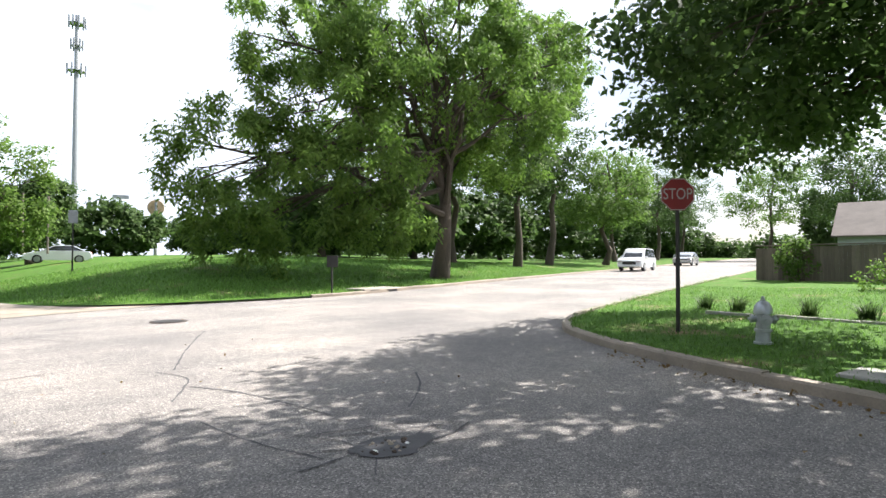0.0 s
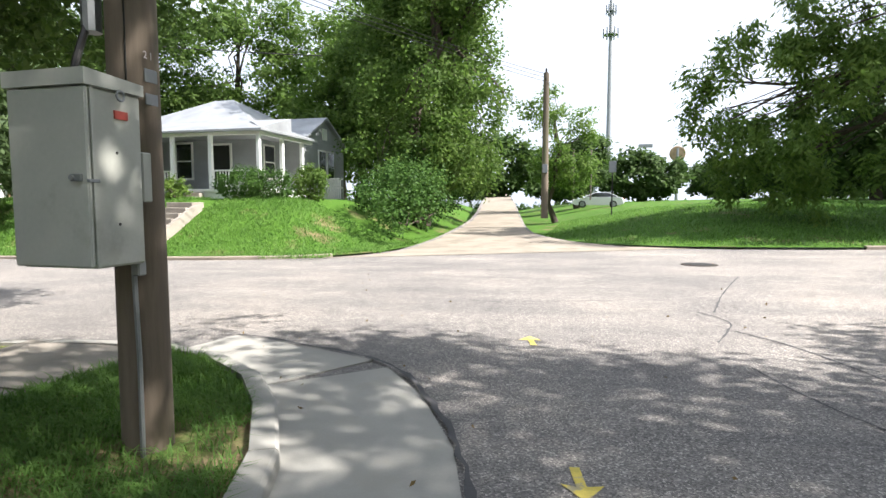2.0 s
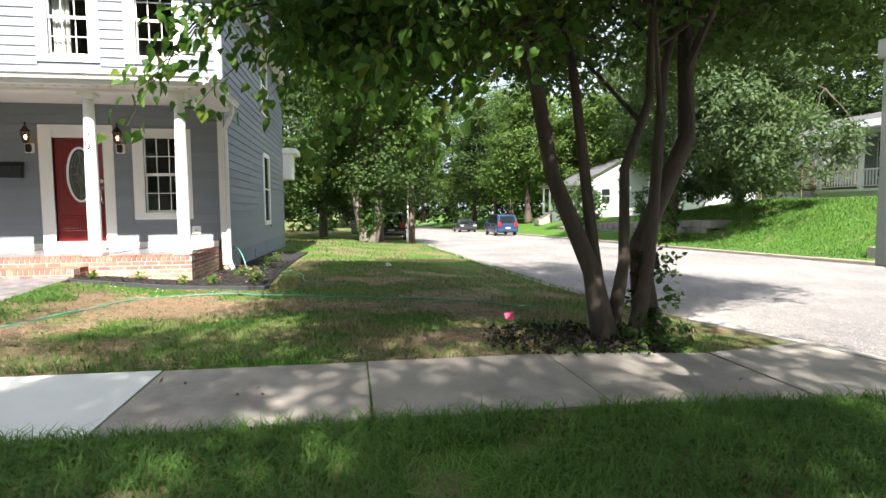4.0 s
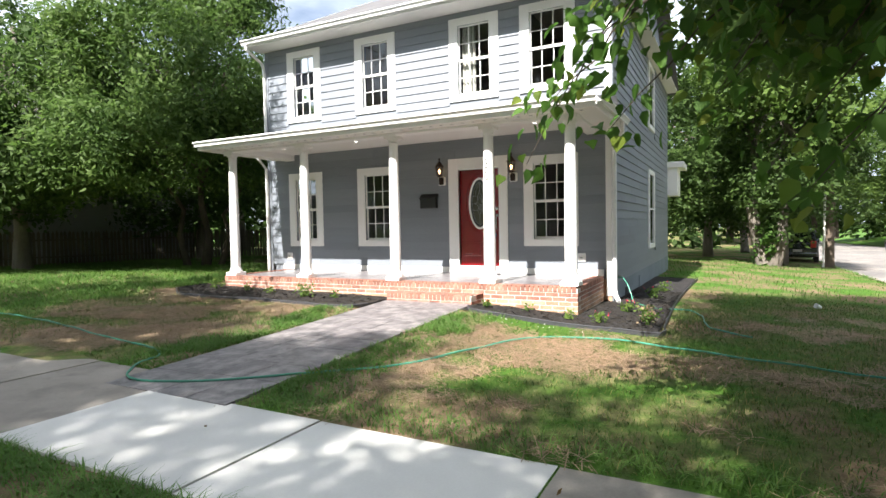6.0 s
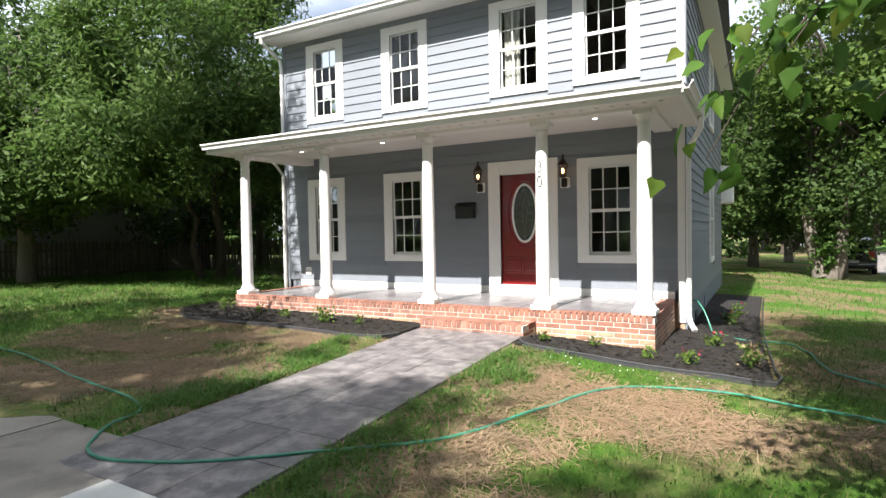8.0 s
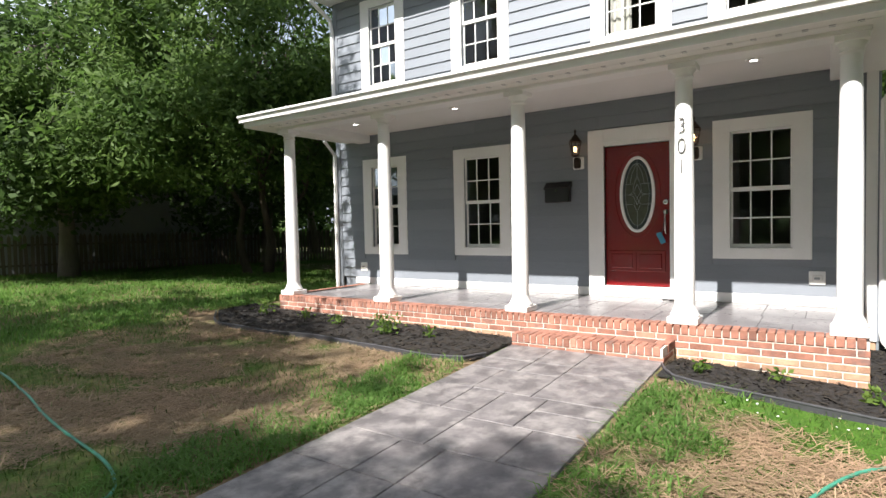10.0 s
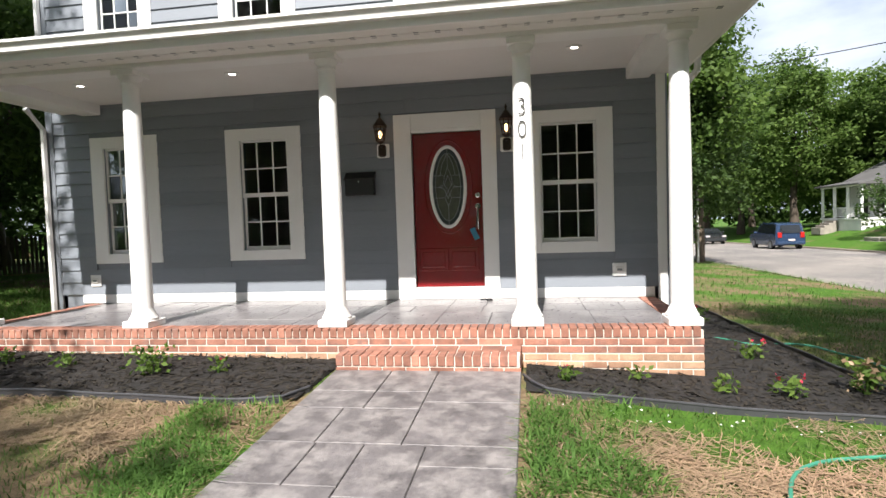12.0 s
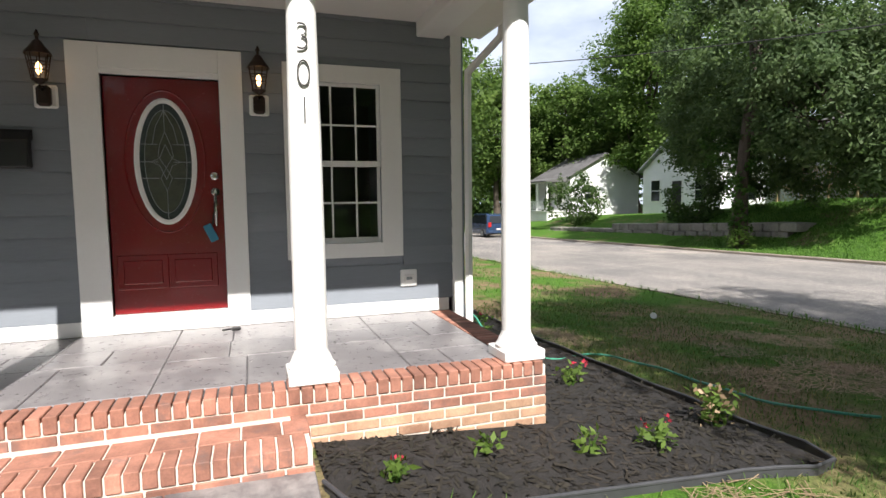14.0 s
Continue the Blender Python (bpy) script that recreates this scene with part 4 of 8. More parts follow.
def lap_board(axis, a, b, z, x, out):
    """One lap board from a to b with its lower edge at z; axis: the wall's run."""
    L = round(b - a, 3)
    key = (axis, L, out)
    if key not in board_mesh:
        prof = [(0.003, 0.0), (0.029, 0.0), (0.029, 0.006), (0.009, COURSE + 0.004), (0.003, COURSE + 0.004)]
        s = Shape()
        if axis == "y":
            s.prism([(out * p, q) for p, q in prof], "y", 0, L)
        else:
            s.prism([(out * p, q) for p, q in prof], "x", 0, L)
        board_mesh[key] = s.mesh("board", M["siding"] if axis == "y" else M["siding_side"])
    return board_mesh[key], ((x, a, z) if axis == "y" else (a, x, z))


front_boards = tagged(new("wall_north"), "dark grey lap siding boards of the front", "wall", kind="structure")
front_boards.name = "wall_front"


def lay_boards(parent, axis, a, b, z0, z1, x, out, stops, butts=()):
    z = z0
    row = 0
    while z < z1 - 0.02:
        spans = [(a, b)]
        for s0, s1, c0, c1 in stops:
            if c0 < z + COURSE - 0.01 and c1 > z + 0.01:
                nxt = []
                for p, q in spans:
                    if s1 <= p or s0 >= q:
                        nxt.append((p, q))
                        continue
                    if s0 > p:
                        nxt.append((p, s0))
                    if s1 < q:
                        nxt.append((s1, q))
                spans = nxt
        for p, q in spans:
            cutp = [p]
            if q - p > 2.2:
                cutp.append(p + (q - p) * (0.3 + 0.4 * ((row * 0.37) % 1)))
            cutp.append(q)
            for c, d in zip(cutp, cutp[1:]):
                if d - c > 0.02:
                    me, loc = lap_board(axis, c, d - 0.002, z, x, out)
                    ob = part("board", me, None, parent)
                    ob.location = loc
        z += COURSE
        row += 1


lay_boards(front_boards, "y", YL + 0.1, YR - 0.1, 0.80, 3.5, WX, 1, bars)
lay_boards(front_boards, "y", YL + 0.1, YR - 0.1, 4.05, 6.05, WX, 1, bars)
side_boards = tagged(new("wall_side"), "grey lap siding of the side wall", "wall", kind="structure")
side_stops = [(-18.6, -17.0, 0.95, 3.15), (-18.6, -17.0, 4.2, 6.05)]
lay_boards(side_boards, "x", XB, WX - 0.1, 0.52, 6.1, YR, 1, side_stops)
left_boards = tagged(new("wall_left"), "grey lap siding of the far side wall", "wall", kind="structure")
part("wall_side_core", Shape().box((XB, YR - 0.16, -0.5), (WX, YR, 6.3)), M["siding"], house)
part("wall_far_side", Shape().box((XB, YL, -0.5), (WX, YL + 0.16, 6.3)), M["siding"], left_boards)
part("wall_back", Shape().box((XB, YL, -0.5), (XB + 0.16, YR, 6.3)), M["siding"], house)
part("foundation", Shape().box((XB + 0.02, YR - 0.1, -0.6), (WX, YR + 0.03, 0.53), 0.01), M["foundation"], house, "grey painted foundation band")
vent = part("foundation_vent", Shape().box((-13.5, YR + 0.03, 0.15), (-13.25, YR + 0.045, 0.33), 0.004), M["metal_dark"], house)
part("access_panel", Shape().box((-15.9, YR + 0.03, -0.12), (-15.2, YR + 0.05, 0.42), 0.006), M["foundation"], house)
# interior: dark rooms behind the glass
part("room_floor", Shape().box((XB + 0.2, YL + 0.2, 0.55), (WX - 0.18, YR - 0.2, 0.6)), M["room"], house)
part("room_ceiling", Shape().box((XB + 0.2, YL + 0.2, 3.3), (WX - 0.18, YR - 0.2, 3.55)), M["room"], house)
part("room_wall", Shape().box((-15.7, YL + 0.2, 0.55), (-15.6, YR - 0.2, 6.2)), M["room"], house)
for y in (-8.1, -5.7, -3.75):
    part("partition", Shape().box((-15.6, y, 0.55), (WX - 0.2, y + 0.1, 6.2)), M["room"], house)
part("attic_floor", Shape().box((XB + 0.2, YL + 0.2, 6.2), (WX - 0.18, YR - 0.2, 6.25)), M["room"], house)
for y in (YL + 0.05, YR - 0.05):
    part("corner_board", Shape().box((WX - 0.02, y - 0.055, 0.3), (WX + 0.034, y + 0.055, 6.06), 0.006), M["siding"] if y < -5 else M["white"], house)
part("corner_board", Shape().box((WX - 0.12, YR - 0.01, 0.3), (WX + 0.01, YR + 0.034, 6.06), 0.006), M["siding"], house)
part("frieze_board", Shape().box((WX, YL, 6.02), (WX + 0.03, YR, 6.22), 0.005), M["siding"], house, "dark grey frieze board under the eave")
part("skirt_board", Shape().box((WX, -9.95, FLOOR), (WX + 0.03, -5.22, 0.80), 0.006), M["white"], house)
part("skirt_board", Shape().box((WX, -3.9, FLOOR), (WX + 0.03, -1.98, 0.80), 0.006), M["white"], house)


def sash_window(y0, y1, z0, z1, label, curtain=False, tw=0.2, top=0.155, sill=0.135):
    """A double-hung window of six over six panes, with its flat white casing."""
    w = tagged(new("window"), label, "window", group="windows of the grey house", kind="structure")
    x = WX
    part("casing", Shape().box((x + 0.002, y0 - tw, z0 - sill), (x + 0.035, y0 + 0.004, z1 + top), 0.004), M["white"], w)
    part("casing", Shape().box((x + 0.002, y1 - 0.004, z0 - sill), (x + 0.035, y1 + tw, z1 + top), 0.004), M["white"], w)
    part("casing", Shape().box((x + 0.002, y0 - 0.002, z1 - 0.004), (x + 0.034, y1 + 0.002, z1 + top), 0.004), M["white"], w)
    part("sill", Shape().box((x + 0.002, y0 - 0.002, z0 - sill), (x + 0.034, y1 + 0.002, z0 + 0.004), 0.004), M["white"], w)
    mid = (z0 + z1) / 2
    for lo, hi, dx, kind in ((mid - 0.022, z1, -0.02, "upper_sash"), (z0, mid + 0.025, -0.05, "lower_sash")):
        s = Shape()
        fr, fb = 0.03, 0.055
        xx = x + dx
        s.box((xx - 0.03, y0, lo), (xx, y0 + fr, hi), 0.003).box((xx - 0.03, y1 - fr, lo), (xx, y1, hi), 0.003)
        s.box((xx - 0.03, y0 + fr, lo), (xx, y1 - fr, lo + fb), 0.003).box((xx - 0.03, y0 + fr, hi - fr), (xx, y1 - fr, hi), 0.003)
        sash = part(kind, s, M["white"], w)
        for k in (1, 2):
            yy = y0 + (y1 - y0) * k / 3
            part("muntin", Shape().box((xx - 0.024, yy - 0.009, lo + fb), (xx - 0.004, yy + 0.009, hi - fr), 0.002), M["white"], sash)
        zz = (lo + hi) / 2
        part("muntin", Shape().box((xx - 0.025, y0 + fr, zz - 0.009), (xx - 0.005, y1 - fr, zz + 0.009), 0.002), M["white"], sash)
        for k in range(3):
            for lo2, hi2 in ((lo + fb, zz - 0.009), (zz + 0.009, hi - fr)):
                a, b = y0 + (y1 - y0) * k / 3, y0 + (y1 - y0) * (k + 1) / 3
                g = Shape().add([(xx - 0.015, a + 0.009, lo2), (xx - 0.015, b - 0.009, lo2), (xx - 0.015 + RNG.uniform(-0.002, 0.002), b - 0.009, hi2), (xx - 0.015 + RNG.uniform(-0.002, 0.002), a + 0.009, hi2)], [(0, 1, 2, 3)])
                p = part("pane", g, M["glass"], sash)
                p.visible_shadow = False
    if curtain:
        s = Shape()
        v = []
        for i in range(13):
            yy = y0 + 0.03 + (y1 - y0) * 0.42 * i / 12
            xx = x - 0.16 + 0.02 * math.sin(i * 1.9)
            v += [(xx, yy, z0 + 0.05), (xx, yy, z1)]
        s.add(v, [(2 * i, 2 * i + 1, 2 * i + 3, 2 * i + 2) for i in range(12)])
        part("curtain", s, M["curtain"], w)
    return w


for a, b in WIN_Y:
    sash_window(a, b, *GLASS_LOW, "white-cased sash window of twelve panes on the porch")
for i, (a, b) in enumerate(UP_Y):
    sash_window(a, b, *GLASS_UP, "white-cased upstairs sash window of twelve panes", curtain=i == 2, sill=0.125)


def side_window(x0, x1, z0, z1):
    w = tagged(new("window"), "narrow white-framed side window", "window", kind="structure")
    y = YR
    part("casing", Shape().box((x0 - 0.12, y, z0 - 0.12), (x0, y + 0.04, z1 + 0.12), 0.004), M["white"], w)
    part("casing", Shape().box((x1, y, z0 - 0.12), (x1 + 0.12, y + 0.04, z1 + 0.12), 0.004), M["white"], w)
    part("casing", Shape().box((x0, y, z1), (x1, y + 0.038, z1 + 0.12), 0.004), M["white"], w)
    part("sill", Shape().box((x0, y, z0 - 0.12), (x1, y + 0.05, z0), 0.004), M["white"], w)
    part("pane", Shape().box((x0, y - 0.01, z0), (x1, y + 0.008, z1)), M["car_glass"], w)
    part("meeting_rail", Shape().box((x0, y, (z0 + z1) / 2 - 0.02), (x1, y + 0.025, (z0 + z1) / 2 + 0.02), 0.003), M["white"], w)


side_window(-18.3, -17.3, 1.1, 3.0)
side_window(-18.3, -17.3, 4.35, 5.9)

# front door
door = tagged(new("door_1"), "closed glossy red front door with an oval leaded window", "door", kind="structure")
DX = WX - 0.045
leaf = part("leaf", Shape().box((DX - 0.045, -4.997, 0.83), (DX, -4.089, 2.85), 0.003), M["door_red"], door)
for pz, ph, py in ((1.04, 0.30, -4.83), (1.04, 0.30, -4.43)):
    s = Shape()
    s.box((DX - 0.002, py - 0.13 + 0.0, pz - 0.0), (DX + 0.009, py + 0.13 + 0.14, pz + ph), 0.008)
    part("panel", s, M["door_red"], leaf)
    s2 = Shape().box((DX - 0.002, py - 0.085, pz + 0.045), (DX + 0.016, py + 0.225, pz + ph - 0.045), 0.01)
    part("raised_field", s2, M["door_red"], leaf)
OC = (-4.54, 2.14)


def oval(ry, rz, n=48):
    return [(OC[0] + ry * math.cos(2 * math.pi * i / n), OC[1] + rz * math.sin(2 * math.pi * i / n)) for i in range(n)]


def oval_ring(r0, r1, x0, x1, k=1.0):
    """A rounded oval band between two half-axes."""
    n = 48
    v, f = [], []
    rings = [(r0, x0), (r0, x1), ((r0 + r1) / 2, x1 + 0.006), (r1, x1), (r1, x0)]
    for r, x in rings:
        v += [(x, OC[0] + (0.205 + r) * math.cos(2 * math.pi * i / n), OC[1] + (0.50 + r) * math.sin(2 * math.pi * i / n)) for i in range(n)]
    for a in range(4):
        f += [(a * n + i, a * n + (i + 1) % n, (a + 1) * n + (i + 1) % n, (a + 1) * n + i) for i in range(n)]
    return Shape().add(v, f)


ow = part("oval_window", oval_ring(0.0, 0.042, DX, DX + 0.016), M["white"], leaf, "white oval frame")
part("groove_ring", oval_ring(0.10, 0.118, DX - 0.002, DX + 0.002), M["door_red"], leaf)
n = 48
part("pane", Shape().add([(DX + 0.004, *p) for p in oval(0.207, 0.502)], [tuple(range(n))]), M["oval_glass_dark"], ow)
part("pane", Shape().add([(DX + 0.0065, *p) for p in oval(0.165, 0.44)], [tuple(range(n))]), M["oval_glass"], ow)
came = Shape()


def came_line(pts):
    came.tube([(DX + 0.009, OC[0] + a, OC[1] + b) for a, b in pts], 0.0035, 5)


came_line([(0.165 * math.cos(t), 0.44 * math.sin(t)) for t in np.linspace(0, 2 * math.pi, 40)])
for z in (-0.14, 0.0, 0.15):
    for sgn in (-1, 1):
        came_line([(sgn * 0.06, z), (sgn * 0.2, z)])
for sgn in (-1, 1):
    came_line([(0, 0.26), (sgn * 0.045, 0.14), (sgn * 0.06, 0.05), (0, -0.05), (sgn * 0.045, -0.14), (0, -0.25)])
    came_line([(0, 0.15), (sgn * 0.05, 0.03), (sgn * 0.12, 0.0), (sgn * 0.05, -0.03), (0, -0.15)])
    came_line([(0, 0.44), (sgn * 0.07, 0.30), (sgn * 0.10, 0.15)])
came_line([(0, 0.5), (0, 0.25)])
came_line([(0, -0.25), (0, -0.5)])
part("leaded_came", came, M["metal_grey"], ow)
hd = part("lock_plate", Shape().lathe((0, 0, 0), [(0.034, 0), (0.034, 0.012), (0.018, 0.022)], 18, pose(DX, -4.155, 2.02, 0, 90, 0)), M["chrome"], leaf, smooth=True)
part("handle_plate", Shape().lathe((0, 0, 0), [(0.034, 0), (0.036, 0.010), (0.016, 0.03)], 18, pose(DX, -4.155, 1.88, 0, 90, 0)), M["chrome"], leaf, smooth=True)
part("door_handle", Shape().tube([(DX + 0.02, -4.155, 1.86), (DX + 0.06, -4.155, 1.83), (DX + 0.065, -4.155, 1.72), (DX + 0.05, -4.155, 1.62), (DX, -4.155, 1.58)], [0.011, 0.013, 0.014, 0.012, 0.012], 10), M["chrome"], leaf, smooth=True)
part("casing", Shape().box((WX + 0.002, -5.232, FLOOR), (WX + 0.036, -5.0, 3.10), 0.004), M["white"], door)
part("casing", Shape().box((WX + 0.002, -4.086, FLOOR), (WX + 0.036, -3.892, 3.10), 0.004), M["white"], door)
part("casing", Shape().box((WX + 0.002, -5.0, 2.90), (WX + 0.0345, -4.086, 3.10), 0.004), M["white"], door)
part("jamb_moulding", Shape().box((WX - 0.09, -5.05, 0.80), (WX + 0.02, -5.0, 2.9), 0.008).box((WX - 0.09, -4.086, 0.80), (WX + 0.02, -4.04, 2.9), 0.008).box((WX - 0.09, -5.05, 2.854), (WX + 0.022, -4.04, 2.905), 0.008), M["white"], door)
part("threshold", Shape().box((WX - 0.1, -5.0, FLOOR), (WX + 0.045, -4.086, 0.80), 0.008).box((WX - 0.1, -5.0, 0.795), (WX + 0.03, -4.086, 0.826), 0.006), M["white"], door)
tag = thing("key_tag", "blue cloth tag hung from the door handle", "tag", (DX + 0.06, -4.19, 1.55))
part("tag_body", Shape().box((-0.012, -0.035, -0.08), (0.012, 0.035, 0.08), 0.006, pose(DX + 0.085, -4.20, 1.52, 24, 0, 8)), M["blue_cloth"], tag)
part("strap", Shape().tube([(DX + 0.07, -4.155, 1.80), (DX + 0.08, -4.17, 1.68), (DX + 0.085, -4.185, 1.59)], 0.006, 6), M["black"], tag)


def wall_lantern(y, z):
    """A bronze lantern on a white block."""
    s = thing("wall_lantern", "dark bronze caged wall lantern with a lit bulb", "lamp", (WX, y, z), group="lanterns beside the red door")
    part("backplate", Shape().box((WX + 0.02, y - 0.085, z - 0.11), (WX + 0.05, y + 0.085, z + 0.075), 0.02), M["white"], s, "white mounting block")
    part("bracket", Shape().box((WX + 0.05, y - 0.05, z - 0.10), (WX + 0.12, y + 0.05, z + 0.06), 0.02).tube([(WX + 0.08, y, z + 0.02), (WX + 0.16, y, z + 0.03), (WX + 0.165, y, z + 0.08)], 0.014, 8), M["bronze"], s)
    c = (WX + 0.165, y, z + 0.08)
    part("tray", Shape().lathe(c, [(0.02, -0.02), (0.05, 0), (0.062, 0.014), (0.05, 0.02)], 8), M["bronze"], s)
    for k in range(8):
        a = math.pi * k / 4 + 0.39
        part("cage_bar", Shape().tube([(c[0] + 0.052 * math.cos(a), c[1] + 0.052 * math.sin(a), c[2] + 0.015), (c[0] + 0.082 * math.cos(a), c[1] + 0.082 * math.sin(a), c[2] + 0.2)], 0.005, 5), M["bronze"], s)
    for h, r in ((0.08, 0.064), (0.14, 0.073)):
        part("cage_ring", Shape().tube([(c[0] + r * math.cos(t), c[1] + r * math.sin(t), c[2] + h) for t in np.linspace(0, 2 * math.pi, 17)], 0.0045, 5), M["bronze"], s)
    part("bulb", Shape().lathe((c[0], c[1], c[2] + 0.05), [(0.008, 0), (0.018, 0.02), (0.024, 0.05), (0.016, 0.08), (0.004, 0.095)], 12), M["bulb"], s, "glowing bulb", True)
    part("roof_cap", Shape().lathe((c[0], c[1], c[2] + 0.2), [(0.095, 0), (0.09, 0.015), (0.055, 0.06), (0.03, 0.10), (0.012, 0.115), (0.012, 0.14), (0.02, 0.15), (0.004, 0.19)], 16), M["bronze"], s, "", True)


wall_lantern(-5.375, 2.66)
wall_lantern(-3.755, 2.66)
mailbox = thing("mailbox", "black metal wall mailbox with a slanted lid", "mailbox", (WX, -5.7, 2.06))
part("box", Shape().box((WX + 0.022, -5.89, 2.07), (WX + 0.13, -5.50, 2.30), 0.012), M["black"], mailbox)
part("lid", Shape().prism([(WX + 0.022, 2.38), (WX + 0.022, 2.30), (WX + 0.14, 2.27), (WX + 0.145, 2.29)], "y", -5.90, -5.49), M["black"], mailbox)
part("lock", Shape().lathe((0, 0, 0), [(0.013, 0), (0.011, 0.008)], 12, pose(WX + 0.128, -5.70, 2.25, 0, 90, 0)), M["chrome"], mailbox)


def outlet(y, z):
    o = thing("outdoor_outlet", "white weatherproof outlet on the siding", "outlet", (WX, y, z), group="porch outlets")
    part("block", Shape().box((WX + 0.018, y - 0.085, z - 0.085), (WX + 0.035, y + 0.085, z + 0.085), 0.01), M["white"], o)
    part("cover", Shape().box((WX + 0.035, y - 0.055, z - 0.035), (WX + 0.055, y + 0.055, z + 0.04), 0.012), M["soffit"], o)
    part("socket", Shape().box((WX + 0.054, y - 0.03, z - 0.014), (WX + 0.057, y + 0.03, z + 0.014), 0.001), M["metal_grey"], o)


outlet(-2.40, 1.02)
outlet(-9.72, 1.00)
stop_ = thing("door_stop", "small black rubber door stop on the porch", "door stop", (-11.75, -4.02, FLOOR))
part("body", Shape().box((-11.80, -4.06, FLOOR + 0.004), (-11.74, -3.98, FLOOR + 0.03), 0.01), M["black"], stop_)
part("tail", Shape().tube([(-11.75, -4.06, FLOOR + 0.02), (-11.72, -4.13, FLOOR + 0.02)], 0.008, 6), M["black"], stop_)

# ---- porch ----
PX, PYL, PYR = -9.96, -9.78, -1.985
porch = thing("porch", "brick porch with white columns and a hipped white-edged roof", "porch", (-11, -6, 0.3))
part("brick_core", Shape().box((WX, PYL + 0.012, -0.1), (PX - 0.006, PYR - 0.006, FLOOR - 0.03)).box((PX - 0.3, -5.235, 0.1), (-9.472, -3.612, 0.512)), M["mortar"], porch)
porch_floor = tagged(new("porch_floor"), "glossy grey stamped stone porch floor", "floor", kind="structure")
part("bed", Shape().box((WX + 0.002, PYL + 0.1, FLOOR - 0.06), (PX - 0.1, PYR - 0.1, FLOOR - 0.012)), M["asphalt_dark"], porch_floor)
rnd = random.Random(11)
for x0, y0, x1, y1 in ashlar(WX + 0.002, PYL + 0.2, PX - 0.2, PYR - 0.2, rnd, 0.48):
    part("slab", Shape().box((x0 + 0.003, y0 + 0.003, FLOOR - 0.03), (x1 - 0.003, y1 - 0.003, FLOOR + RNG.uniform(-0.002, 0.002)), 0.006), M["porch_stone"], porch_floor)
# bricks: rowlock edge, stretcher courses, step
BL, BH, BW, J = 0.203, 0.060, 0.092, 0.011
SH = {}


def brick(size, key, material):
    if (size, key) not in SH:
        SH[(size, key)] = Shape().box((0, 0, 0), size, 0.005).mesh("brick", material)
    return SH[(size, key)]


def lay_brick(size, loc, material):
    ob = part("brick", brick(size, material.name, material), None, porch)
    ob.location = Vector(loc) - Vector((0, 0, 0))
    return ob


RW = 0.0665
y = PYL
while y < PYR - RW + 0.01:
    lay_brick((0.205, RW, 0.095), (PX - 0.2, y, FLOOR - 0.093 + RNG.uniform(-0.002, 0.002)), M["brick"])
    y += RW + 0.0105
for edge in (PYR - 0.2, PYL):
    x = PX - 0.2 - RW - J
    while x > WX:
        lay_brick((RW, 0.2, 0.095), (x, edge + (0.004 if edge > -5 else -0.004), FLOOR - 0.093), M["brick"])
        x -= RW + J
for k in range(8):
    z = FLOOR - 0.093 - (k + 1) * (BH + J)
    mt = M["brick"] if k < 2 else M["brick_pale"]
    y = PYL - (BL / 2 if k % 2 else 0)
    while y < PYR - 0.02:
        a, b = max(y, PYL), min(y + BL, PYR)
        low = lot_z(-9.8, (a + b) / 2)
        if b - a > 0.03 and z + BH > low and not (-5.2 < a and b < -3.65 and z < 0.35):
            lay_brick((BW, round(b - a, 3), BH), (PX - BW, a, z), mt)
        y += BL + J
    if z > 0.02:
        x = PX - BW - J - (BL / 2 if k % 2 else 0)
        while x > WX + 0.02:
            lay_brick((round(min(BL, x - WX), 3), BW, BH), (x - round(min(BL, x - WX), 3), PYR - BW, z), mt)
            x -= BL + J
y = -5.24
STEP = 0.525
while y < -3.6 - RW + 0.01:
    lay_brick((0.205, RW, 0.095), (-9.665, y, STEP - 0.093 + RNG.uniform(-0.002, 0.002)), M["brick"])
    y += RW + 0.0103
y = -5.24
while y < -3.62:
    b = min(y + BL, -3.602)
    lay_brick((BW, round(b - y, 3), 0.045), (-9.462 - BW, y, STEP - 0.15), M["brick"])
    lay_brick((0.19, round(b - y, 3), 0.05), (-9.868, y, STEP - 0.052), M["brick"])
    y += BL + J
for k in range(2):
    lay_brick((0.2, BW, 0.045), (-9.665 - 0.2 * k, -3.61 - BW + 0.008, STEP - 0.15), M["brick"])
    lay_brick((0.2, BW, 0.08), (-9.665 - 0.2 * k - 0.2, -3.61 - BW + 0.008, STEP - 0.09), M["brick"])
part("pier", Shape().box((WX - 0.3, PYR, -0.2), (WX + 0.01, YR - 0.002, 0.62), 0.006), M["brick_pale"], porch, "brick foundation pier at the corner")

COLS = [-9.62, -7.60, -5.45, -3.54, -2.13]


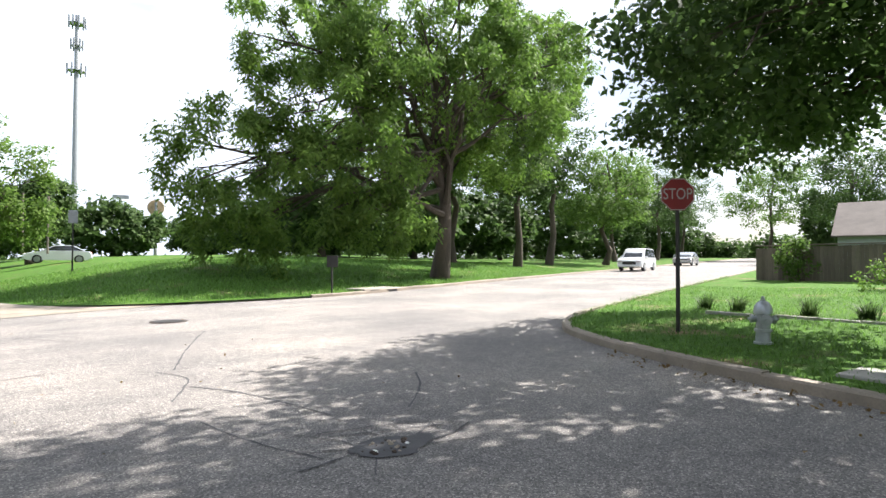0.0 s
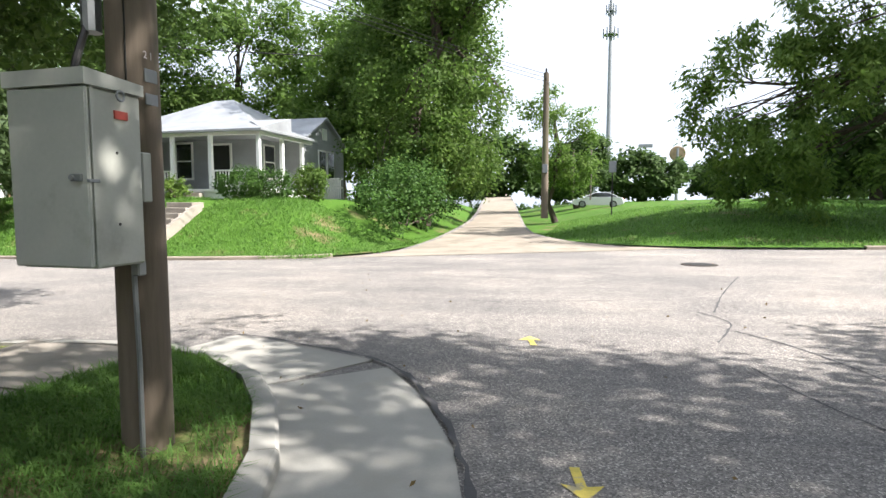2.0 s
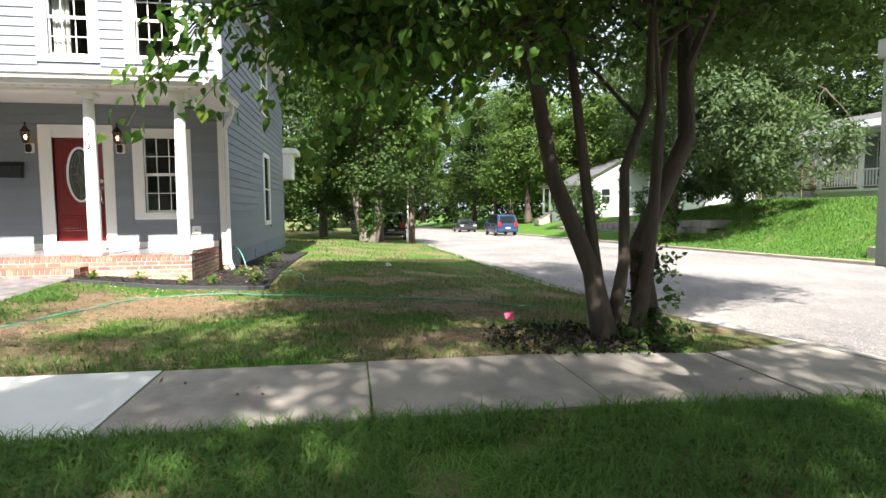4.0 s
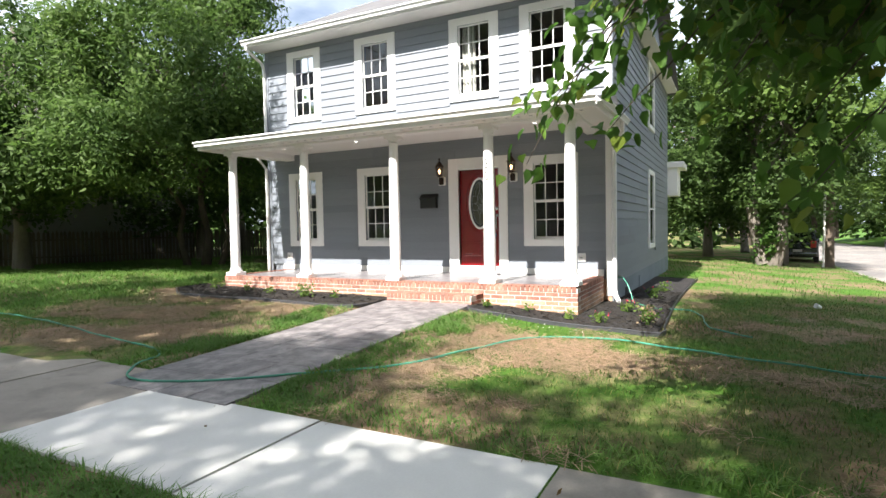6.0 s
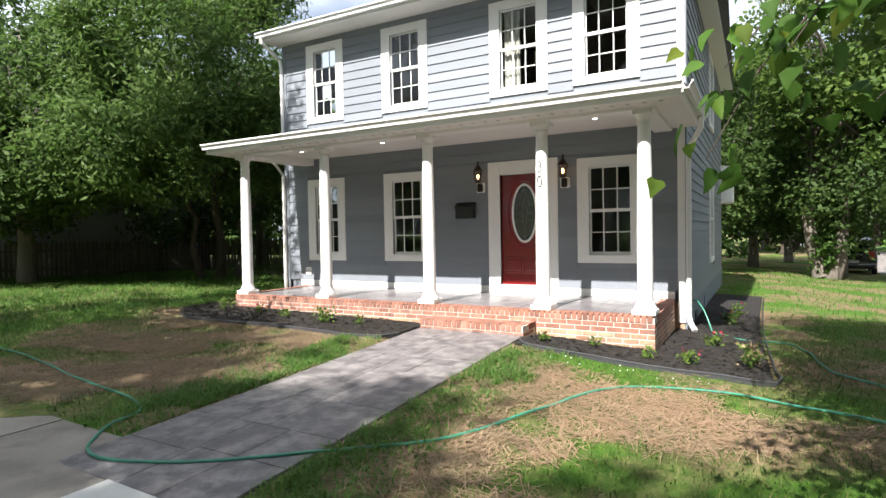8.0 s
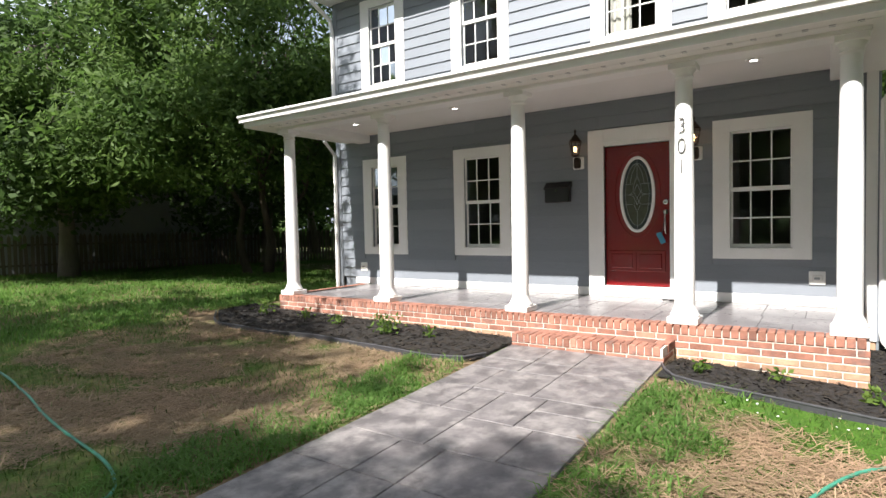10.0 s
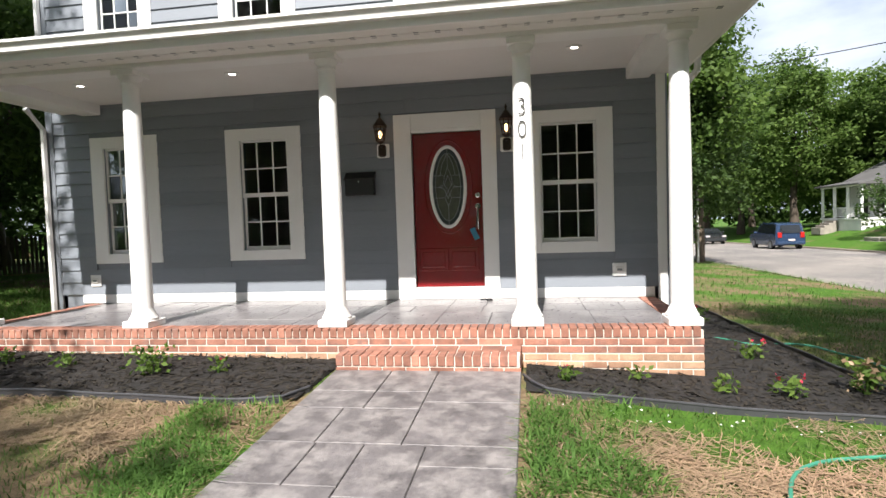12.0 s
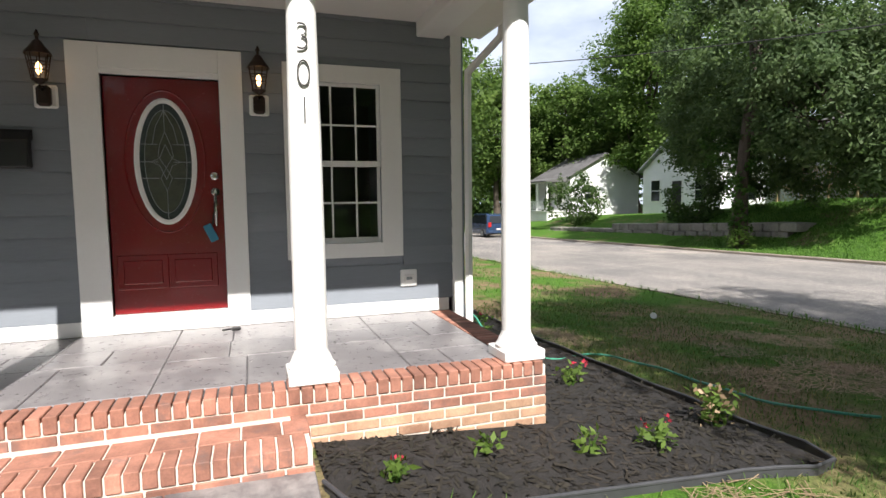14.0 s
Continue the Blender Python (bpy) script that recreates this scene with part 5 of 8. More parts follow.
def column(y):
    c = (-10.13, y, FLOOR)
    o = thing("porch_column", "round tapered white porch column on a square base", "column", c, group="porch columns")
    part("plinth", Shape().box((c[0] - 0.15, y - 0.15, FLOOR + 0.002), (c[0] + 0.15, y + 0.15, FLOOR + 0.075), 0.008), M["white"], o)
    part("base", Shape().lathe((c[0], y, FLOOR + 0.075), [(0.145, 0), (0.147, 0.02), (0.13, 0.04), (0.12, 0.07), (0.105, 0.10), (0.10, 0.13)], 28), M["white"], o, "", True)
    part("shaft", Shape().lathe((c[0], y, FLOOR + 0.2), [(0.102, 0), (0.102, 0.6), (0.098, 1.3), (0.088, 2.0), (0.082, 2.35)], 32), M["white"], o, "", True)
    part("capital", Shape().lathe((c[0], y, FLOOR + 2.53), [(0.083, 0), (0.098, 0.02), (0.085, 0.04), (0.088, 0.06), (0.115, 0.085), (0.12, 0.1)], 28).box((c[0] - 0.13, y - 0.13, FLOOR + 2.63), (c[0] + 0.13, y + 0.13, FLOOR + 2.688), 0.006), M["white"], o, "", True)
    return o


for y in COLS:
    column(y)
digits = tagged(new("house_number"), "dark metal house number 301 on a column", "house number")
for ch, z in (("3", 2.72), ("0", 2.51), ("1", 2.30)):
    cu = bpy.data.curves.new("digit", "FONT")
    cu.body, cu.size, cu.extrude, cu.align_x, cu.align_y = ch, 0.235, 0.004, "CENTER", "CENTER"
    cu.offset = -0.006
    tmp = bpy.data.objects.new("digit", cu)
    me = bpy.data.meshes.new_from_object(tmp)
    bpy.data.objects.remove(tmp)
    me.materials.clear()
    me.materials.append(M["metal_dark"])
    ob = part("digit", me, None, digits)
    ob.matrix_basis = pose(-10.13 + 0.104, -3.545, z, 90, 0, 90) @ Matrix.Diagonal((0.82, 1, 1, 1))
# roof of the porch
RX, RYL, RYR = -9.635, -10.10, -1.62
CEIL = 3.50
part("beam", Shape().box((-10.26, PYL, 3.36), (-10.0, PYR, CEIL + 0.05), 0.01).box((WX + 0.03, PYR - 0.3, 3.36), (-10.26, PYR - 0.02, CEIL + 0.05), 0.01).box((WX + 0.03, PYL + 0.02, 3.36), (-10.26, PYL + 0.3, CEIL + 0.05), 0.01), M["white"], porch, "white beam over the columns")
tagged(new("ceiling", Shape().box((WX + 0.03, PYL + 0.3, CEIL), (-10.26, PYR - 0.3, CEIL + 0.04)).mesh("ceiling", M["soffit"])), "white panelled porch ceiling", "ceiling", kind="structure")
part("soffit", Shape().box((-10.0, RYL + 0.02, 3.405), (RX - 0.01, RYR - 0.02, 3.43)).box((WX, PYR - 0.02, 3.405), (-10.0, RYR - 0.02, 3.43)).box((WX, RYL + 0.02, 3.405), (-10.0, PYL + 0.02, 3.43)), M["soffit"], porch)
sv = part("soffit_vent", Shape().box((-9.83, RYL + 0.3, 3.40), (-9.81, RYR - 0.3, 3.4045)), M["soffit"], porch)
for i in range(40):
    yy = RYL + 0.4 + i * 0.2
    part("vent_slot", Shape().box((-9.85, yy, 3.4005), (-9.79, yy + 0.05, 3.4035)), M["metal_grey"], sv)
part("fascia", Shape().box((RX - 0.02, RYL, 3.40), (RX + 0.02, RYR, 3.56), 0.004).box((WX, RYR - 0.02, 3.40), (RX - 0.02, RYR + 0.02, 3.56), 0.004).box((WX, RYL - 0.02, 3.40), (RX - 0.02, RYL + 0.02, 3.56), 0.004), M["white"], porch)


def gutter(a, b, z, out, parent):
    """A K-style gutter along a level line; out: the way it faces."""
    prof = [(0.0, 0.0), (0.07, 0.0), (0.075, 0.03), (0.10, 0.07), (0.115, 0.075), (0.115, 0.10), (0.10, 0.10), (0.095, 0.08), (0.065, 0.03), (0.06, 0.015), (0.0, 0.015)]
    v, f = [], []
    for p in (a, b):
        v += [(p[0] + out[0] * d, p[1] + out[1] * d, z + h) for d, h in prof]
    n = len(prof)
    f = [(i, (i + 1) % n, n + (i + 1) % n, n + i) for i in range(n)] + [tuple(range(n)), tuple(range(2 * n - 1, n - 1, -1))]
    return part("gutter", Shape().add(v, f), M["white"], parent, "white metal gutter")


gutter((RX + 0.02, RYL - 0.02), (RX + 0.02, RYR + 0.02), 3.47, (1, 0), porch)
gutter((RX + 0.02, RYR + 0.02), (WX, RYR + 0.02), 3.47, (0, 1), porch)
zr = 4.03
part("roof_slab", Shape().add([(RX, RYL, 3.57), (RX, RYR, 3.57), (WX + 0.02, YR + 0.1, zr), (WX + 0.02, YL + 0.3, zr), (RX, RYL, 3.54), (RX, RYR, 3.54), (WX + 0.02, RYR, 3.57), (WX + 0.02, RYL, 3.57)],
                              [(0, 1, 2, 3), (1, 6, 2), (0, 3, 7), (4, 5, 1, 0)]), M["roof"], porch, "dark shingled porch roof")
part("flashing", Shape().box((WX + 0.02, YL + 0.1, zr - 0.05), (WX + 0.045, YR - 0.02, zr + 0.025), 0.003), M["siding"], porch)
for yy in (-8.9, -6.9, -2.98):
    dl = thing("downlight", "small lit recessed porch ceiling light", "ceiling light", (-10.95, yy, CEIL), group="porch ceiling lights")
    part("trim_ring", Shape().lathe((-10.95, yy, CEIL - 0.008), [(0.06, 0), (0.085, 0.0), (0.085, 0.008)], 24), M["white"], dl)
    part("lens", Shape().lathe((-10.95, yy, CEIL - 0.0085), [(0.02, 0.0), (0.058, 0.001)], 24), M["downlight"], dl, "glowing lens")

# ---- main roof, gutters, downspouts ----
EX, EZ, RIDGE = -11.42, 6.26, 9.2
roof = Shape()
mid = (WX + XB) / 2
roof.add([(EX, YL - 0.12, EZ), (EX, YR + 0.35, EZ), (mid, YR + 0.35, RIDGE), (mid, YL - 0.12, RIDGE), (XB - 0.5, YL - 0.12, EZ), (XB - 0.5, YR + 0.35, EZ)], [(0, 1, 2, 3), (3, 2, 5, 4)])
roof.add([(EX, YL - 0.12, EZ - 0.1), (EX, YR + 0.35, EZ - 0.1), (mid, YR + 0.35, RIDGE - 0.12), (mid, YL - 0.12, RIDGE - 0.12), (XB - 0.5, YL - 0.12, EZ - 0.1), (XB - 0.5, YR + 0.35, EZ - 0.1)], [(0, 3, 2, 1), (3, 4, 5, 2)])
part("roof", roof, M["roof"], house)
part("gable_wall", Shape().prism([(WX, 6.1), (mid, RIDGE - 0.15), (XB, 6.1)], "y", YR - 0.15, YR - 0.002).prism([(WX, 6.1), (mid, RIDGE - 0.15), (XB, 6.1)], "y", YL + 0.002, YL + 0.15), M["siding_side"], house)
part("eave_soffit", Shape().box((WX, YL - 0.12, 6.14), (EX, YR + 0.35, 6.16)).box((XB, YR, 6.12), (WX, YR + 0.35, 6.14)), M["soffit"], house)
part("eave_fascia", Shape().box((EX - 0.02, YL - 0.12, 6.13), (EX + 0.02, YR + 0.35, 6.28), 0.004), M["white"], house)
part("rake_board", Shape().prism([(EX, EZ - 0.16), (mid, RIDGE - 0.16), (mid, RIDGE + 0.02), (EX, EZ + 0.02)], "y", YR + 0.34, YR + 0.37).prism([(EX, EZ - 0.16), (mid, RIDGE - 0.16), (mid, RIDGE + 0.02), (EX, EZ + 0.02)], "y", YL - 0.14, YL - 0.11), M["white"], house)
gutter((EX + 0.02, YL - 0.14), (EX + 0.02, YR + 0.37), 6.18, (1, 0), house)


def downspout(pts):
    return part("downspout", Shape().tube(pts, 0.042, 6), M["white"], house, "white downspout")


downspout([(EX + 0.06, YL - 0.02, 6.2), (EX + 0.03, YL - 0.02, 6.08), (WX + 0.06, YL - 0.05, 5.85), (WX + 0.06, YL + 0.0, 5.6), (WX + 0.06, YL + 0.0, 4.0)])
downspout([(WX + 0.35, YL + 0.0, 3.45), (WX + 0.08, YL + 0.0, 3.2), (WX + 0.08, YL + 0.0, 0.55)])
downspout([(WX + 0.45, RYR + 0.06, 3.48), (WX + 0.4, RYR + 0.06, 3.32), (WX + 0.08, YR + 0.06, 3.05), (WX + 0.06, YR + 0.06, 2.8), (WX + 0.06, YR + 0.06, 0.42), (WX + 0.08, YR + 0.08, 0.32), (WX + 0.22, YR + 0.16, 0.22)])
bay = Shape().box((-23.6, YR - 0.4, 3.55), (XB + 0.2, YR + 0.55, 3.75), 0.01).box((-23.2, YR - 0.2, 2.6), (XB + 0.1, YR + 0.35, 3.55), 0.01)
part("rear_roof_return", bay, M["white"], house, "white boxed rear eave")

# ---- trees ----


def limb_path(a, b, n=6, sag=0.0, wob=0.12):
    a, b = np.array(a, float), np.array(b, float)
    L = np.linalg.norm(b - a)
    t = np.linspace(0, 1, n)[:, None]
    p = a + (b - a) * t
    p[1:-1] += RNG.normal(size=(n - 2, 3)) * wob * L * 0.25
    p[:, 2] += sag * L * np.sin(np.pi * t[:, 0])
    return p


def crown_points(blobs, n, hollow=0.55, gap=0.5, gap_scale=0.45, floor=None):
    """Clump centres inside ellipsoids (centre, radii), denser near their skins, with gaps cut by noise."""
    wts = np.array([r[0] * r[1] * r[2] for _, r in blobs]) ** 0.7
    out = []
    while len(out) < n:
        c, r = blobs[RNG.choice(len(blobs), p=wts / wts.sum())]
        d = unit(1)[0]
        rad = RNG.uniform(hollow ** 3, 1.0) ** (1 / 3)
        p = np.array(c) + d * rad * np.array(r) * RNG.uniform(0.88, 1.08)
        if floor is not None and p[2] < floor:
            continue
        if noise.noise(Vector(p) * gap_scale) < (gap - 0.5) and RNG.random() < 0.85:
            continue
        out.append(p)
    return np.array(out)


def tree(name, label, base, top, r0, blobs, clumps, per, leaf_len, leaf_wid, leaf, bark, spread=0.5, droop=0.3, limbs=9, stems=None, gap=0.5, floor=None, hang=0.0, seg=9, fork=0.4):
    t = thing(name, label, "tree", base)
    stems = stems or [(base, top, r0)]
    pts = crown_points(blobs, clumps, gap=gap, floor=floor)
    for a, b, r in stems:
        p = limb_path(a, b, 7, 0, 0.05 if len(stems) > 3 else 0.10)
        rad = [r * (1.35 if i == 0 else 1.0) * (1 - 0.72 * i / 6) for i in range(7)]
        s = Shape().tube(p, rad, seg + 3)
        part("trunk", s, bark, t, smooth=True)
        if limbs:
            sel = pts[RNG.choice(len(pts), size=min(limbs, len(pts)), replace=False)]
            for q in sel:
                u = RNG.uniform(fork, 0.95)
                k = min(5, int(u * 6))
                st = p[k] + (p[k + 1] - p[k]) * (u * 6 - k)
                lp = limb_path(st, q, 6, 0.08, 0.16)
                rr = rad[k] * 0.5
                sh = Shape().tube(lp, [rr * (1 - 0.8 * i / 5) for i in range(6)], 6)
                near = pts[np.argsort(np.linalg.norm(pts - q, axis=1))[:9]]
                for w in near[2::2]:
                    j = RNG.integers(2, 5)
                    sh.tube(limb_path(lp[j], w, 4, 0.04, 0.2), [rr * 0.3, rr * 0.22, rr * 0.14, 0.006], 5)
                part("limb", sh, bark, t, smooth=True)
    m = len(pts)
    c = np.repeat(pts, per, 0)
    off = unit(m * per) * (RNG.uniform(0, 1, m * per) ** 0.6)[:, None] * spread
    off[:, 2] *= 0.6
    if hang:
        off[:, 2] -= RNG.uniform(0, 1, m * per) * hang
    v, q = leaf_arrays(c + off, leaf_len, leaf_wid, droop, out=facing(c, off, pts.mean(0)))
    crown = part("crown", fast_mesh("crown", v, q, leaf), None, t)
    return t


def thicket(name, label, blobs, clumps, per, ll, lw, leaf, spread=0.5, droop=0.2, gap=0.5, category="bush", kind="", floor=None, stems=3, bark=None, hollow=0.4):
    """A bush, hedge or wall of foliage on the ground."""
    c0 = blobs[0][0]
    t = thing(name, label, category, (c0[0], c0[1], c0[2] - blobs[0][1][2]), kind=kind)
    pts = crown_points(blobs, clumps, gap=gap, hollow=hollow, floor=floor)
    c = np.repeat(pts, per, 0)
    off = unit(len(c)) * (RNG.uniform(0, 1, len(c)) ** 0.6)[:, None] * spread
    v, q = leaf_arrays(c + off, ll, lw, droop, out=facing(c, off, pts.mean(0)))
    part("foliage", fast_mesh("foliage", v, q, leaf), None, t)
    if stems:
        s = Shape()
        for i in range(stems):
            q = pts[RNG.integers(len(pts))]
            s.tube(limb_path((c0[0] + RNG.uniform(-0.1, 0.1), c0[1] + RNG.uniform(-0.1, 0.1), c0[2] - blobs[0][1][2] - 0.05), q, 5), [0.03, 0.025, 0.02, 0.014, 0.006], 5)
        part("stems", s, bark or M["bark"], t)
    return t


# many-stemmed shade tree on the verge
b0 = (-4.95, 3.05, 0.1)
tree("shade_tree", "dark many-stemmed shade tree with ivy at its foot", b0, None, 0.15,
     [((-5.6, 3.2, 6.6), (4.8, 4.8, 3.0)), ((-5.8, 2.8, 4.6), (3.8, 3.8, 1.5)), ((-3.4, 2.2, 5.2), (2.6, 3.0, 1.8)), ((-8.0, 2.0, 5.0), (2.6, 3.0, 1.6)), ((-5.2, 0.4, 3.9), (1.9, 1.5, 1.1)), ((-5.8, 6.2, 4.9), (2.8, 2.6, 1.7)), ((-4.4, 0.9, 3.3), (1.2, 1.1, 0.7)), ((-8.4, 4.6, 4.4), (2.2, 2.2, 1.2)), ((-7.4, 1.2, 4.3), (2.4, 2.0, 1.3))],
     2300, 74, 0.125, 0.066, M["leaf_shade"], M["bark"], 0.6, 0.45, 7, gap=0.40, floor=2.45,
     stems=[((-5.1, 3.20, 0.0), (-5.3, 1.75, 5.2), 0.105), ((-5.2, 3.22, 0.0), (-5.6, 2.6, 5.8), 0.07), ((-5.25, 3.30, 0.0), (-5.0, 3.75, 5.2), 0.065), ((-5.05, 3.45, 0.0), (-5.3, 4.1, 5.4), 0.07), ((-5.15, 3.68, 0.0), (-5.2, 4.35, 6.0), 0.115)])
thicket("ivy", "dark ivy climbing the foot of the shade tree", [((-5.12, 3.72, 0.55), (0.2, 0.24, 0.5)), ((-5.0, 3.6, 0.15), (0.4, 0.4, 0.18))], 70, 12, 0.07, 0.06, M["leaf_dark"], 0.12, stems=0)
# leafy twig of the same tree that hangs low over the verge
twig = thing("hanging_branch", "low sunlit branch with broad heart-shaped leaves", "branch", (-4.8, 1.8, 3.6))


def heart_leaves(at, d, nrm, length, width):
    """Broad leaves folded along the midrib, each of four quads: at, direction and face (n, 3)."""
    n = len(at)
    s = np.cross(nrm, d)
    s /= np.linalg.norm(s, axis=1)[:, None] + 1e-9
    f = np.cross(d, s)
    ln, wd = (length * RNG.uniform(0.6, 1.25, n))[:, None], (width * RNG.uniform(0.65, 1.2, n))[:, None]
    mid, tip = at + d * ln * 0.5, at + d * ln - f * ln * 0.12
    v = [at, mid, tip]
    for sg in (-1, 1):
        v += [at + d * ln * u + sg * s * wd * k + f * wd * k * 0.35 for u, k in ((0.04, 0.33), (0.34, 0.52), (0.74, 0.24))]
    v = np.stack(v, 1).reshape(-1, 3)
    q = np.arange(n)[:, None, None] * 9 + np.array([[0, 3, 4, 1], [1, 4, 5, 2], [0, 1, 7, 6], [1, 2, 8, 7]])[None]
    return v, q.reshape(-1, 4)


lp_, ld_ = [], []
twig_rnd = random.Random(21)
tips = [(-4.6, -1.0, 2.05), (-4.9, -0.95, 2.45), (-4.4, -0.75, 2.35), (-4.6, -0.5, 2.2), (-4.2, -0.4, 2.6)]
tips += [(twig_rnd.uniform(-5.0, -3.8), twig_rnd.uniform(0.05, 1.6), twig_rnd.uniform(2.0, 2.9)) for _ in range(22)]
tips += [(twig_rnd.uniform(-4.4, -3.4), twig_rnd.uniform(0.35, 1.5), twig_rnd.uniform(1.75, 2.3)) for _ in range(8)]
for tip in tips:
    start = (tip[0] * 0.4 - 2.9 + twig_rnd.uniform(-0.3, 0.3), tip[1] + twig_rnd.uniform(0.8, 1.5), tip[2] + twig_rnd.uniform(0.6, 1.2))
    p = limb_path(start, tip, 9, 0.14, 0.08)
    part("twig", Shape().tube(p, [0.014, 0.012, 0.010, 0.009, 0.007, 0.006, 0.005, 0.004, 0.002], 5), M["bark"], twig)
    for i in range(1, 9):
        for _ in range(8):
            lp_.append(p[i] + RNG.normal(size=3) * np.array((0.11, 0.11, 0.07)))
            ld_.append((p[i] - p[i - 1]) / np.linalg.norm(p[i] - p[i - 1]) * 0.5 + RNG.normal(size=3) * 0.55 - np.array((0, 0, 0.55)))
ld_ = np.array(ld_)
ld_ /= np.linalg.norm(ld_, axis=1)[:, None]
v, q = heart_leaves(np.array(lp_), ld_, RNG.normal(size=ld_.shape) * 0.5 + np.array((0.35, 0, 0.9)), 0.105, 0.078)
part("leaves", fast_mesh("leaves", v, q, M["leaf_near"]), None, twig)

# big tree across the side street
gz = north_e_z(18.2, 25.6)
tree("field_tree", "tall spreading tree with drooping light-green foliage", (18.2, 25.6, gz), (18.6, 26, 12.5), 0.42,
     [((18.5, 26, 11.5), (8.0, 7.0, 5.0)), ((12.6, 24.0, 6.6), (4.0, 3.5, 2.8)), ((9.6, 24.4, 4.2), (3.2, 2.6, 2.4)), ((7.0, 26.0, 6.4), (3.0, 2.6, 2.2)), ((7.8, 25.4, 3.8), (2.8, 2.4, 1.7)), ((13.6, 23.5, 3.6), (2.8, 2.2, 1.6)), ((11.5, 25, 8.5), (4.0, 3.5, 2.5)), ((23.6, 27, 9.5), (4, 4, 3.4)), ((17, 23.5, 14.5), (5.5, 5, 3)), ((10.4, 25, 11.8), (3.6, 3, 2.8)), ((8.2, 25.2, 2.6), (2.6, 2.0, 1.3)), ((25.5, 26.5, 14.0), (4.5, 4, 3.2))],
     900, 120, 0.30, 0.10, M["leaf_bright"], M["bark"], 0.62, 0.7, 44, gap=0.60, hang=0.75, fork=0.26)
# pines and other trees further along
for x, y, h, r, lf, lab in ((31, 33.5, 17, 3.6, "leaf_pine", "tall dark pine with bare lower trunk"), (26.5, 36, 16, 4.2, "leaf_pine", "tall dark pine with bare lower trunk"), (38, 37, 18, 4, "leaf_dark", "tall dark roadside tree"), (47, 38, 12, 5, "leaf", "round green roadside tree"), (60, 47, 13, 5, "leaf", "round green roadside tree"), (76, 52, 15, 6, "leaf_dark", "distant green tree beyond the street"), (20, 46, 11, 5, "leaf_dark", "distant green tree beyond the street"), (33, 52, 13, 6, "leaf_dark", "distant green tree beyond the street"), (52, 60, 14, 7, "leaf_dark", "distant green tree beyond the street"), (70, 25, 13, 6, "leaf_dark", "distant green tree beyond the street"), (95, 60, 16, 8, "leaf_dark", "distant green tree beyond the street"), (90, 42, 15, 7, "leaf", "distant green tree beyond the street")):
    z = north_e_z(x, y) if y > 28 else east_z(x, y)
    tree("roadside_tree", lab, (x, y, z), (x + 0.3, y, z + h * 0.86), 0.30, [((x, y, z + h * 0.62), (r, r, h * 0.30)), ((x + 0.6, y - 0.5, z + h * 0.82), (r * 0.7, r * 0.7, h * 0.2)), ((x - r * 0.5, y - 0.6, z + h * 0.45), (r * 0.7, r * 0.7, h * 0.15))],
         260, 40, 0.36, 0.18, M[lf], M["bark"], 1.1, 0.3, 6, gap=0.5, fork=0.45)
# dark tree over the corner by the stop sign
# Last four crown masses are unseen, added to shade gutter, verge and yard.
tree("corner_tree", "broad dark-leaved tree overhanging the corner", (14.2, 1.4, east_z(14.2, 1.4)), (13.6, 2.4, 7.0), 0.32,
     [((12.6, 3.4, 6.6), (4.8, 4.6, 2.6)), ((10.2, 4.8, 4.8), (2.6, 2.5, 1.5)), ((14.5, 6.8, 5.6), (3.0, 2.8, 2.0)), ((9.5, 0.5, 5.6), (3.4, 3.8, 2.2)), ((12.5, 6.8, 4.3), (2.6, 1.8, 1.0)), ((7.3, -4.5, 6.0), (3.4, 4.4, 2.2)), ((6.0, 1.6, 8.8), (4.2, 5.0, 1.6)), ((8.7, 3.0, 9.6), (3.6, 3.6, 2.2)), ((9.4, -1.2, 13.6), (2.8, 3.0, 1.8))],
     1750, 50, 0.17, 0.11, M["leaf_dark"], M["bark"], 0.66, 0.4, 26, gap=0.54, floor=2.7)
# unseen street trees, added for the shade that falls over the yard
tree("street_tree", "tall leafy street tree across the road", (8.9, -8.6, 0.3), (8.7, -8.6, 12), 0.35, [((8.5, -9.4, 13.0), (4.6, 4.6, 3.0)), ((8.1, -13.5, 12.0), (3.6, 3.0, 2.4)), ((12.3, -8.0, 14.0), (3.4, 4.0, 2.2)), ((8.8, -5.0, 13.2), (2.8, 2.2, 1.8))], 800, 38, 0.27, 0.17, M["leaf_dark"], M["bark"], 0.8, 0.35, 8, gap=0.52)
for x, y, h in ((10.2, -17.5, 12), (10.8, -25, 10)):
    tree("street_tree", "leafy street tree across the road", (x, y, 0.3), (x, y, h), 0.25, [((x, y, h * 0.72), (3.6, 4.0, 2.8)), ((x - 1.5, y + 2, h * 0.6), (2.4, 2.4, 1.6))], 200, 24, 0.24, 0.15, M["leaf_dark"], M["bark"], 0.8, 0.35, 8, gap=0.5)
# Also unseen; its high third crown mass is added to shade the house's left end.
tree("verge_tree", "leafy tree on the verge", (-1.6, -12.2, 0.35), (-2.6, -12.0, 13), 0.2, [((-2.6, -11.2, 5.2), (3.0, 3.6, 2.0)), ((-2.3, -14.5, 5.5), (3, 3, 2)), ((-3.0, -12.1, 12.5), (2.2, 1.7, 4.0))], 420, 30, 0.2, 0.12, M["leaf"], M["bark"], 0.6, 0.35, 8, gap=0.5)
